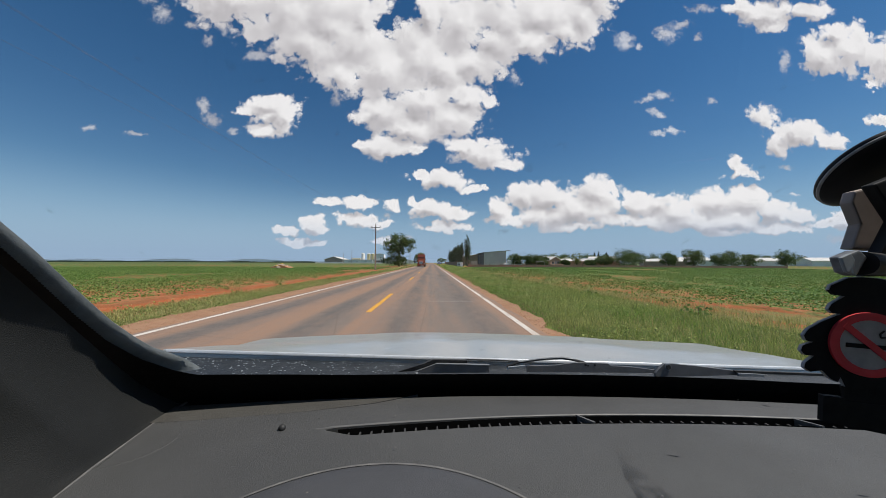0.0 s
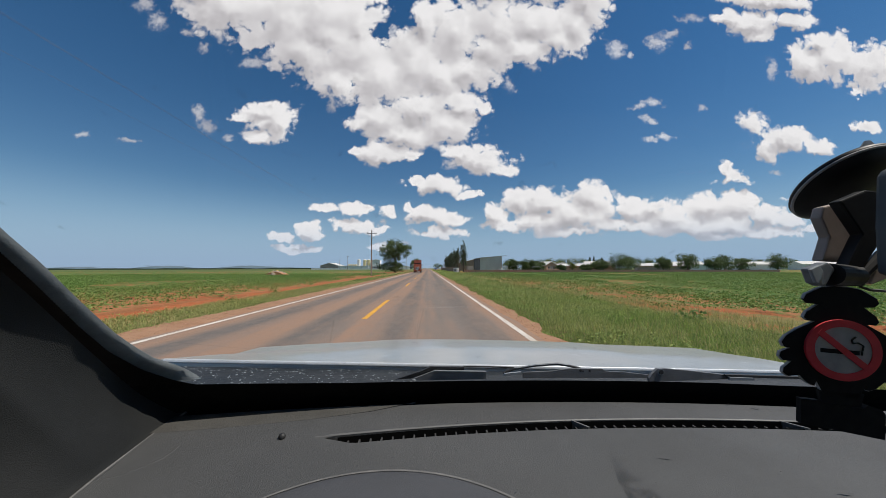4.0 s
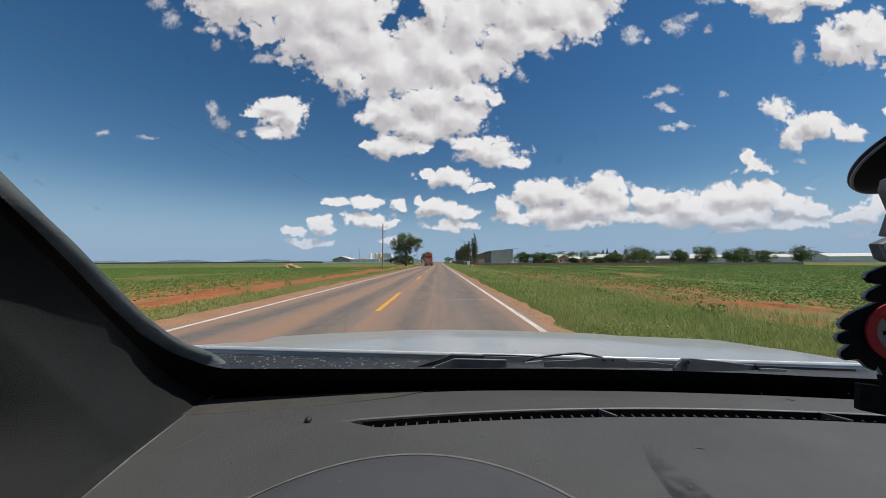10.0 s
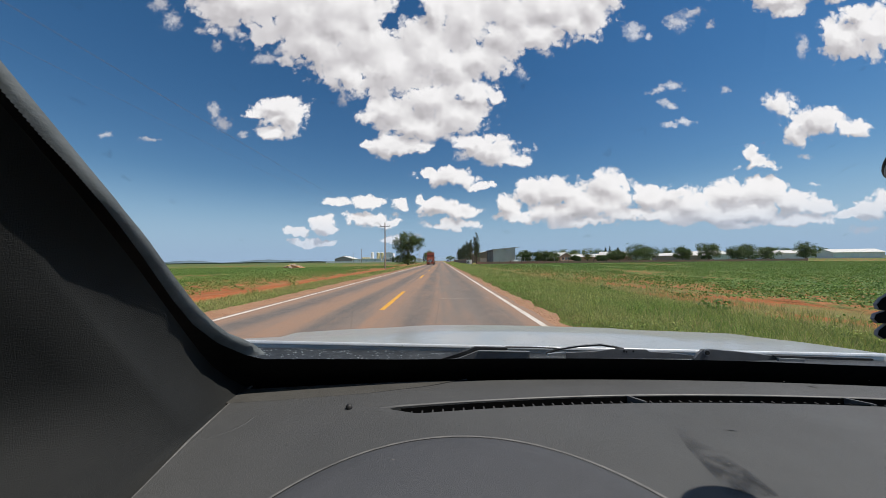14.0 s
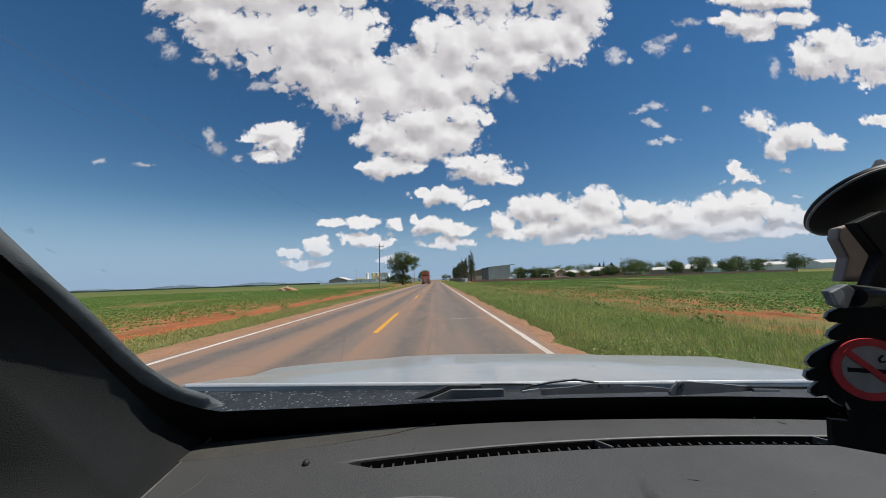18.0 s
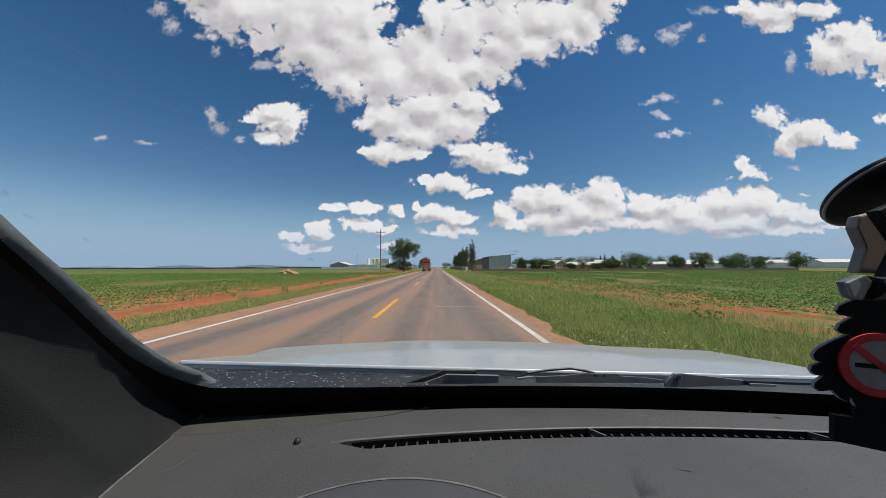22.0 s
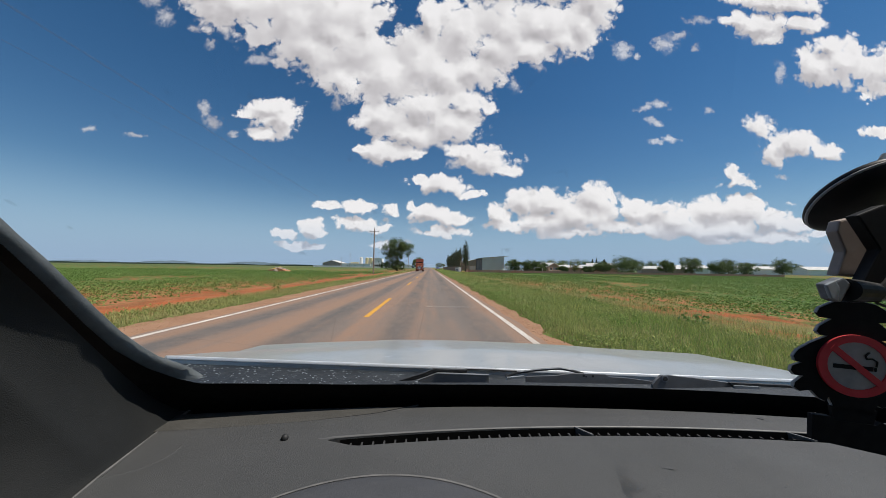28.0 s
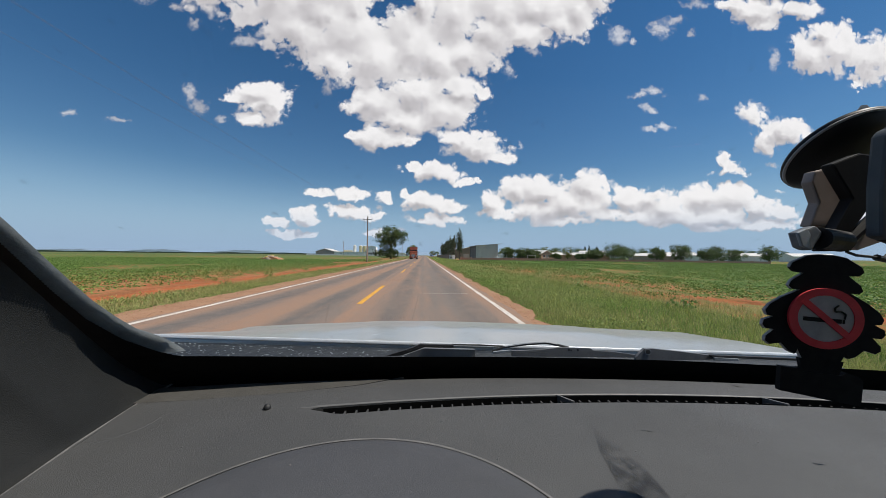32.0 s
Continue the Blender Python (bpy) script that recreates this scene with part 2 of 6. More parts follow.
# ---- materials ----
def material(name, base, other=None, scale=8.0, rough=0.6, metal=0.0, grain=None, bump=0.0, bump_scale=60.0, spec=0.5, stretch=(1, 1, 1), wear=None, coords="Object", island=0.0, translucent=0.0, coat=0.0):
    """A surface of two base colours mixed by broad noise, with fine grain, wear spots and relief."""
    m = bpy.data.materials.new(name)
    m.use_nodes = True
    nt = m.node_tree
    p = nt.nodes["Principled BSDF"]
    link = nt.links.new
    tc = nt.nodes.new("ShaderNodeTexCoord")
    mp = nt.nodes.new("ShaderNodeMapping")
    mp.inputs["Scale"].default_value = stretch
    link(tc.outputs[coords], mp.inputs[0])

    def nz(s, d=6, r=0.6):
        n = nt.nodes.new("ShaderNodeTexNoise")
        n.inputs["Scale"].default_value, n.inputs["Detail"].default_value, n.inputs["Roughness"].default_value = s, d, r
        link(mp.outputs[0], n.inputs["Vector"])
        return n.outputs[0]

    def rng(x, a, b, lo=0.0, hi=1.0):
        n = nt.nodes.new("ShaderNodeMapRange")
        for i, v in enumerate((a, b, lo, hi)):
            n.inputs[i + 1].default_value = v
        link(x, n.inputs[0])
        return n.outputs[0]

    def mix(f, a, b, blend="MIX"):
        n = nt.nodes.new("ShaderNodeMix")
        n.data_type, n.blend_type = "RGBA", blend
        for i, v in ((0, f), (6, a), (7, b)):
            if isinstance(v, tuple):
                n.inputs[i].default_value = (*v[:3], 1)
            elif isinstance(v, (int, float)):
                n.inputs[i].default_value = v
            else:
                link(v, n.inputs[i])
        return n.outputs[2]

    other = other or tuple(c * 0.82 for c in base)
    col = mix(rng(nz(scale), 0.35, 0.65), base, other)
    if grain:
        col = mix(rng(nz(scale * 9, 4), 0.3, 0.7, 0.0, 0.6), col, grain)
    if wear:
        col = mix(rng(nz(scale * 2.7, 8, 0.7), wear[3], wear[3] + 0.06), col, wear[:3])
    if island:
        g = nt.nodes.new("ShaderNodeNewGeometry")
        hsv = nt.nodes.new("ShaderNodeHueSaturation")
        link(rng(g.outputs["Random Per Island"], 0, 1, 1 - island, 1 + island), hsv.inputs["Value"])
        link(rng(g.outputs["Random Per Island"], 0, 1, 0.5 + 0.03 * island, 0.5 - 0.05 * island), hsv.inputs["Hue"])
        link(col, hsv.inputs["Color"])
        col = hsv.outputs[0]
    link(col, p.inputs["Base Color"])
    link(rng(nz(scale * 3), 0.3, 0.7, max(0.02, rough - 0.08), min(1, rough + 0.08)), p.inputs["Roughness"])
    p.inputs["Metallic"].default_value = metal
    p.inputs["Specular IOR Level"].default_value = spec
    p.inputs["Coat Weight"].default_value = coat
    p.inputs["Coat Roughness"].default_value = 0.08
    if bump:
        b = nt.nodes.new("ShaderNodeBump")
        b.inputs["Strength"].default_value, b.inputs["Distance"].default_value = bump, 0.01
        link(nz(bump_scale, 5), b.inputs["Height"])
        link(b.outputs[0], p.inputs["Normal"])
    if translucent:
        t = nt.nodes.new("ShaderNodeBsdfTranslucent")
        link(col, t.inputs[0])
        mx = nt.nodes.new("ShaderNodeMixShader")
        mx.inputs[0].default_value = translucent
        link(p.outputs[0], mx.inputs[1])
        link(t.outputs[0], mx.inputs[2])
        link(mx.outputs[0], nt.nodes["Material Output"].inputs[0])
    return m


M = {}
M["dash"] = material("dash plastic", (0.080, 0.081, 0.082), (0.060, 0.061, 0.062), 2.2, 0.62, bump=0.35, bump_scale=900, spec=0.35, wear=(0.15, 0.15, 0.15, 0.72))
M["hood_panel"] = material("instrument hood plastic", (0.070, 0.072, 0.080), (0.060, 0.062, 0.068), 6, 0.58, bump=0.3, bump_scale=1000, spec=0.35)
# shadow of water spots on the glass, given as a surface colour
M["spot_shadow"] = material("water spot shadow", (0.078, 0.076, 0.071), (0.062, 0.060, 0.056), 14, 0.70, wear=(0.025, 0.025, 0.025, 0.66), bump=0.3, bump_scale=200, spec=0.3)
M["scuff"] = material("dark scuff", (0.045, 0.045, 0.046), (0.075, 0.075, 0.076), 60, 0.7)
# paler than the dash: the lip's highlight is put into the colour
M["slot_lip"] = material("paler lip plastic", (0.13, 0.13, 0.13), (0.10, 0.10, 0.10), 20, 0.5)
M["slot_rib"] = material("dusty slot rib", (0.050, 0.050, 0.050), (0.036, 0.036, 0.036), 30, 0.6)
M["seam"] = material("dusty seam", (0.16, 0.155, 0.15), (0.09, 0.09, 0.09), 40, 0.8)
M["trim"] = material("pillar trim", (0.0175, 0.0185, 0.0187), (0.0105, 0.0113, 0.0116), 2.2, 0.7, bump=0.3, bump_scale=700, spec=0.3)
M["black"] = material("black ceramic band", (0.004, 0.004, 0.004), (0.006, 0.006, 0.006), 12, 0.85, spec=0.1)
M["dark"] = material("dark void plastic", (0.010, 0.010, 0.011), (0.014, 0.014, 0.014), 12, 0.7, spec=0.3)
M["moulding"] = material("dusty rubber moulding", (0.145, 0.165, 0.178), (0.095, 0.110, 0.120), 22, 0.75, bump=0.2, bump_scale=300)
M["paint"] = material("silver grey paint", (0.45, 0.455, 0.445), (0.40, 0.405, 0.395), 3, 0.36, metal=0.35, coat=0.45, wear=(0.60, 0.62, 0.62, 0.63))
M["edge"] = material("pale bonnet edge", (0.75, 0.78, 0.80), (0.6, 0.62, 0.64), 12, 0.35, metal=0.3)
M["cowl"] = material("wet cowl plastic", (0.014, 0.018, 0.022), (0.028, 0.034, 0.04), 9, 0.5, wear=(0.35, 0.4, 0.45, 0.70), bump=0.3, bump_scale=60)
M["rubber"] = material("wiper rubber", (0.012, 0.012, 0.013), (0.03, 0.03, 0.03), 20, 0.6)
M["wiper_grey"] = material("grey wiper steel", (0.10, 0.11, 0.12), (0.06, 0.065, 0.07), 20, 0.5)
M["wiper_arm"] = material("dusty grey wiper steel", (0.19, 0.195, 0.20), (0.13, 0.135, 0.14), 14, 0.5, wear=(0.16, 0.17, 0.17, 0.66))
M["pale_grey"] = material("pale grey plastic", (0.30, 0.33, 0.35), (0.22, 0.24, 0.26), 20, 0.5)
M["chrome"] = material("scuffed grey knob", (0.26, 0.27, 0.29), (0.14, 0.15, 0.165), 40, 0.5, metal=0.2)
M["cup"] = material("black mount plastic", (0.007, 0.0075, 0.009), (0.011, 0.012, 0.014), 20, 0.5, spec=0.25)
M["cradle_grey"] = material("grey cradle plastic", (0.085, 0.098, 0.105), (0.06, 0.07, 0.076), 22, 0.6)
M["clear_tab"] = material("milky clear plastic", (0.55, 0.56, 0.58), (0.42, 0.43, 0.45), 60, 0.25, translucent=0.5)
M["beige"] = material("taupe lever plastic", (0.36, 0.29, 0.26), (0.26, 0.215, 0.19), 20, 0.55)
M["card_black"] = material("black card", (0.005, 0.005, 0.006), (0.008, 0.008, 0.008), 30, 0.8, spec=0.2)
M["card_edge"] = material("pale card edge", (0.40, 0.40, 0.42), (0.25, 0.25, 0.25), 50, 0.8)
M["sign_red"] = material("faded sign red", (0.74, 0.040, 0.055), (0.60, 0.035, 0.045), 40, 0.7)
M["sign_white"] = material("sign white", (0.44, 0.425, 0.42), (0.31, 0.30, 0.30), 40, 0.7)


def smear():
    """Dark grease rubbed unevenly over plastic, bare towards its thin end."""
    m = bpy.data.materials.new("greasy smear")
    m.use_nodes = True
    nt = m.node_tree
    link = nt.links.new
    p = nt.nodes["Principled BSDF"]
    p.inputs["Base Color"].default_value, p.inputs["Roughness"].default_value = (0.018, 0.018, 0.019, 1), 0.5
    tc = nt.nodes.new("ShaderNodeTexCoord")
    n = nt.nodes.new("ShaderNodeTexNoise")
    n.inputs["Scale"].default_value, n.inputs["Detail"].default_value = 34, 5
    link(tc.outputs["Object"], n.inputs["Vector"])

    def rng(x, a, b, lo, hi):
        r = nt.nodes.new("ShaderNodeMapRange")
        r.interpolation_type = "SMOOTHSTEP"
        for i, v in enumerate((a, b, lo, hi)):
            r.inputs[i + 1].default_value = v
        link(x, r.inputs[0])
        return r.outputs[0]

    def mul(a, b):
        k = nt.nodes.new("ShaderNodeMath")
        k.operation = "MULTIPLY"
        link(a, k.inputs[0])
        link(b, k.inputs[1])
        return k.outputs[0]

    sep = nt.nodes.new("ShaderNodeSeparateXYZ")
    link(tc.outputs["Generated"], sep.inputs[0])
    across = mul(rng(sep.outputs[0], 0.0, 0.4, 0, 1), rng(sep.outputs[0], 1.0, 0.6, 0, 1))
    amount = mul(mul(across, rng(n.outputs[0], 0.35, 0.65, 0.05, 1)), rng(sep.outputs[1], 0.9, 0.1, 0.05, 0.72))
    link(amount, p.inputs["Alpha"])
    return m


M["smear"] = smear()
M["asphalt"] = None
M["line_white"] = material("worn white line", (0.70, 0.66, 0.60), (0.52, 0.45, 0.38), 3, 0.8, wear=(0.26, 0.18, 0.13, 0.60), stretch=(1, 0.4, 1))
M["line_yellow"] = material("worn yellow line", (0.72, 0.36, 0.035), (0.60, 0.29, 0.04), 3, 0.8, wear=(0.22, 0.16, 0.12, 0.62), stretch=(1, 0.5, 1))
M["dirt"] = material("dusty shoulder", (0.36, 0.20, 0.115), (0.27, 0.125, 0.066), 1.3, 0.95, grain=(0.40, 0.27, 0.18), bump=0.6, bump_scale=14, spec=0.1)
M["lot"] = material("trampled red earth", (0.48, 0.23, 0.115), (0.38, 0.155, 0.07), 0.35, 0.95, grain=(0.55, 0.32, 0.19), bump=0.8, bump_scale=6, spec=0.1)
M["red_soil"] = material("red field soil", (0.36, 0.125, 0.055), (0.30, 0.095, 0.04), 0.9, 0.95, grain=(0.43, 0.21, 0.115), bump=1.0, bump_scale=7, spec=0.1)
M["grass"] = material("verge grass", (0.200, 0.315, 0.075), (0.35, 0.38, 0.135), 0.45, 0.7, spec=0.2, island=0.45, translucent=0.35)
M["dry"] = material("drying grass", (0.46, 0.41, 0.18), (0.29, 0.35, 0.11), 0.25, 0.75, spec=0.2, island=0.4, translucent=0.3)
M["crop"] = material("bean leaves", (0.125, 0.235, 0.048), (0.20, 0.29, 0.08), 0.2, 0.6, spec=0.3, island=0.4, translucent=0.25)
M["leaf"] = material("broad leaves", (0.075, 0.125, 0.032), (0.105, 0.155, 0.045), 0.6, 0.55, spec=0.35, island=0.5, translucent=0.25)
M["leaf_yellow"] = material("yellowing leaves", (0.17, 0.19, 0.035), (0.10, 0.14, 0.03), 0.5, 0.6, spec=0.3, island=0.5, translucent=0.3)
M["leaf_dark"] = material("dark needles", (0.025, 0.048, 0.022), (0.018, 0.035, 0.018), 0.6, 0.7, island=0.4)
M["leaf_poplar"] = material("poplar leaves", (0.055, 0.085, 0.035), (0.085, 0.11, 0.05), 0.7, 0.5, spec=0.4, island=0.5, translucent=0.2)
M["bark"] = material("grey bark", (0.14, 0.105, 0.08), (0.085, 0.065, 0.05), 3, 0.9, bump=0.7, bump_scale=25, stretch=(1, 1, 0.25))
M["twig"] = material("bare brown twigs", (0.24, 0.155, 0.105), (0.17, 0.11, 0.08), 3, 0.9)
M["pole"] = material("weathered pole", (0.34, 0.26, 0.20), (0.27, 0.20, 0.155), 2, 0.85, stretch=(3, 3, 0.3), bump=0.3, bump_scale=30)
M["steel"] = material("dull galvanised steel", (0.30, 0.31, 0.32), (0.22, 0.23, 0.24), 6, 0.5, metal=0.7)
M["porcelain"] = material("insulator porcelain", (0.45, 0.42, 0.40), (0.3, 0.28, 0.27), 30, 0.25)
M["cable"] = material("cable", (0.22, 0.22, 0.23), None, 10, 0.5)
M["sheet"] = material("pale ribbed sheet steel", (0.64, 0.62, 0.57), (0.55, 0.53, 0.49), 0.6, 0.55, metal=0.1, stretch=(1, 1, 0.3))
# grey of doors and fittings, also the shade painted on the barn's road side
M["sheet_dark"] = material("grey sheet steel, doors and shaded wall", (0.20, 0.20, 0.20), (0.15, 0.15, 0.155), 0.6, 0.6, metal=0.1)
M["roof_pale"] = material("pale sheet roof", (0.72, 0.70, 0.65), (0.60, 0.58, 0.54), 0.5, 0.5, wear=(0.42, 0.33, 0.27, 0.72))
M["roof_steel"] = material("dull roof steel", (0.34, 0.35, 0.37), (0.26, 0.27, 0.29), 0.5, 0.5, metal=0.3)
M["stucco"] = material("grey stucco", (0.46, 0.36, 0.31), (0.33, 0.29, 0.25), 0.5, 0.9, bump=0.3, bump_scale=20)
M["white_wall"] = material("white painted wall", (0.84, 0.83, 0.80), (0.76, 0.74, 0.70), 0.2, 0.85)
M["cream"] = material("cream painted steel", (0.66, 0.58, 0.33), (0.58, 0.50, 0.28), 0.3, 0.6)
M["brick"] = material("red brick wall", (0.56, 0.31, 0.215), (0.46, 0.24, 0.165), 0.8, 0.9, grain=(0.52, 0.33, 0.25), bump=0.5, bump_scale=8)
M["block"] = material("brown block wall", (0.33, 0.235, 0.17), (0.26, 0.18, 0.13), 0.5, 0.9, grain=(0.38, 0.29, 0.22), bump=0.4, bump_scale=9)
M["plastic_white"] = material("white bale wrap", (0.82, 0.82, 0.80), (0.68, 0.68, 0.67), 1.4, 0.35, bump=0.8, bump_scale=5)
M["gravel"] = material("shoulder gravel", (0.42, 0.27, 0.18), (0.30, 0.17, 0.10), 9, 0.95, spec=0.1, island=0.35)
M["stone"] = material("pale stones", (0.42, 0.34, 0.26), (0.32, 0.25, 0.19), 2, 0.9, bump=0.5, bump_scale=8)
M["glass_dark"] = material("dark window glass", (0.02, 0.024, 0.03), (0.03, 0.034, 0.04), 4, 0.08, spec=0.8)
M["truck_red"] = material("copper red truck paint", (0.33, 0.085, 0.035), (0.28, 0.07, 0.03), 2, 0.28, metal=0.4, coat=0.8)
M["pickup_blue"] = material("bright blue car paint", (0.012, 0.15, 0.42), (0.010, 0.12, 0.36), 2, 0.3, metal=0.3, coat=0.8)
M["tyre"] = material("tyre rubber", (0.020, 0.019, 0.018), (0.05, 0.042, 0.035), 6, 0.85)
M["bright"] = material("bright metal", (0.6, 0.6, 0.6), (0.5, 0.5, 0.5), 8, 0.25, metal=0.9)
M["wood_post"] = material("grey wooden post", (0.22, 0.165, 0.12), (0.15, 0.11, 0.08), 4, 0.9, stretch=(2, 2, 0.4))
# distance haze is mixed into the colours of hills and mountains
M["hill"] = material("haze-tinted hillside", (0.15, 0.20, 0.24), (0.12, 0.17, 0.20), 0.004, 1.0, spec=0.0)
M["mountain"] = material("haze-tinted mountain", (0.25, 0.34, 0.44), (0.23, 0.31, 0.41), 0.002, 1.0, spec=0.0)
M["yellow_bin"] = material("yellow painted steel", (0.6, 0.38, 0.05), (0.5, 0.3, 0.04), 3, 0.6)
M["headliner"] = material("headliner cloth", (0.22, 0.21, 0.20), (0.18, 0.175, 0.17), 6, 0.95, bump=0.2, bump_scale=300)


def asphalt():
    """Old asphalt: grey with rust-brown dust drawn out along the wheel tracks and dark patched spots."""
    m = bpy.data.materials.new("dusty old asphalt")
    m.use_nodes = True
    nt = m.node_tree
    link = nt.links.new
    p = nt.nodes["Principled BSDF"]
    tc = nt.nodes.new("ShaderNodeTexCoord")

    def nz(s, d, stretch, r=0.6):
        mp = nt.nodes.new("ShaderNodeMapping")
        mp.inputs["Scale"].default_value = stretch
        link(tc.outputs["Object"], mp.inputs[0])
        n = nt.nodes.new("ShaderNodeTexNoise")
        n.inputs["Scale"].default_value, n.inputs["Detail"].default_value, n.inputs["Roughness"].default_value = s, d, r
        link(mp.outputs[0], n.inputs["Vector"])
        return n.outputs[0]

    def rng(x, a, b, lo=0.0, hi=1.0):
        n = nt.nodes.new("ShaderNodeMapRange")
        n.interpolation_type = "SMOOTHSTEP"
        for i, v in enumerate((a, b, lo, hi)):
            n.inputs[i + 1].default_value = v
        link(x, n.inputs[0])
        return n.outputs[0]

    def mix(f, a, b):
        n = nt.nodes.new("ShaderNodeMix")
        n.data_type = "RGBA"
        for i, v in ((0, f), (6, a), (7, b)):
            if isinstance(v, tuple):
                n.inputs[i].default_value = (*v, 1)
            else:
                link(v, n.inputs[i])
        return n.outputs[2]

    def add(a, b, w):
        n = nt.nodes.new("ShaderNodeMath")
        n.operation = "MULTIPLY_ADD"
        link(b, n.inputs[0])
        n.inputs[1].default_value = w
        link(a, n.inputs[2])
        return n.outputs[0]

    tracks = add(nz(0.75, 3, (1, 0.012, 1)), nz(1.3, 6, (1, 0.12, 1), 0.7), 0.55)
    col = mix(rng(tracks, 0.62, 0.90), (0.165, 0.137, 0.118), (0.300, 0.178, 0.115))
    # the wheels keep two paths in each lane clear of dust, down to the dark patched surface
    sep = nt.nodes.new("ShaderNodeSeparateXYZ")
    link(tc.outputs["Object"], sep.inputs[0])

    def calc(op, a, b):
        n = nt.nodes.new("ShaderNodeMath")
        n.operation = op
        for i, v in enumerate((a, b)):
            if isinstance(v, (int, float)):
                n.inputs[i].default_value = v
            else:
                link(v, n.inputs[i])
        return n.outputs[0]

    sway = calc("MULTIPLY", calc("SUBTRACT", nz(0.10, 3, (1, 0.6, 1)), 0.5), 0.7)
    across = calc("ADD", sep.outputs[0], sway)
    paths = [rng(calc("ABSOLUTE", calc("SUBTRACT", across, c), 0), 0.50, 0.12) for c in (-4.30, -2.55, -0.72, 1.12)]
    worn = paths[0]
    for w in paths[1:]:
        worn = calc("MAXIMUM", worn, w)
    patchy = rng(nz(0.8, 8, (1, 0.22, 1), 0.72), 0.34, 0.60, 0.38, 1.0)
    col = mix(calc("MULTIPLY", worn, patchy), col, (0.112, 0.100, 0.092))
    col = mix(rng(nz(0.55, 9, (1, 0.30, 1), 0.75), 0.55, 0.66, 0, 0.4), col, (0.088, 0.082, 0.079))
    col = mix(rng(nz(4.5, 6, (1, 0.55, 1), 0.7), 0.42, 0.66, 0, 0.30), col, (0.24, 0.185, 0.145))
    col = mix(rng(nz(55, 3, (1, 1, 1)), 0.35, 0.75, 0, 0.35), col, (0.30, 0.26, 0.23))
    crack = nt.nodes.new("ShaderNodeTexVoronoi")
    crack.feature = "DISTANCE_TO_EDGE"
    crack.inputs["Scale"].default_value = 0.30
    link(tc.outputs["Object"], crack.inputs["Vector"])
    col = mix(rng(crack.outputs["Distance"], 0.0, 0.006, 0.22, 0.0), col, (0.07, 0.06, 0.055))
    link(col, p.inputs["Base Color"])
    p.inputs["Roughness"].default_value = 0.88
    p.inputs["Specular IOR Level"].default_value = 0.25
    b = nt.nodes.new("ShaderNodeBump")
    b.inputs["Strength"].default_value, b.inputs["Distance"].default_value = 0.5, 0.01
    link(nz(70, 4, (1, 1, 1)), b.inputs["Height"])
    link(b.outputs[0], p.inputs["Normal"])
    return m


M["asphalt"] = asphalt()


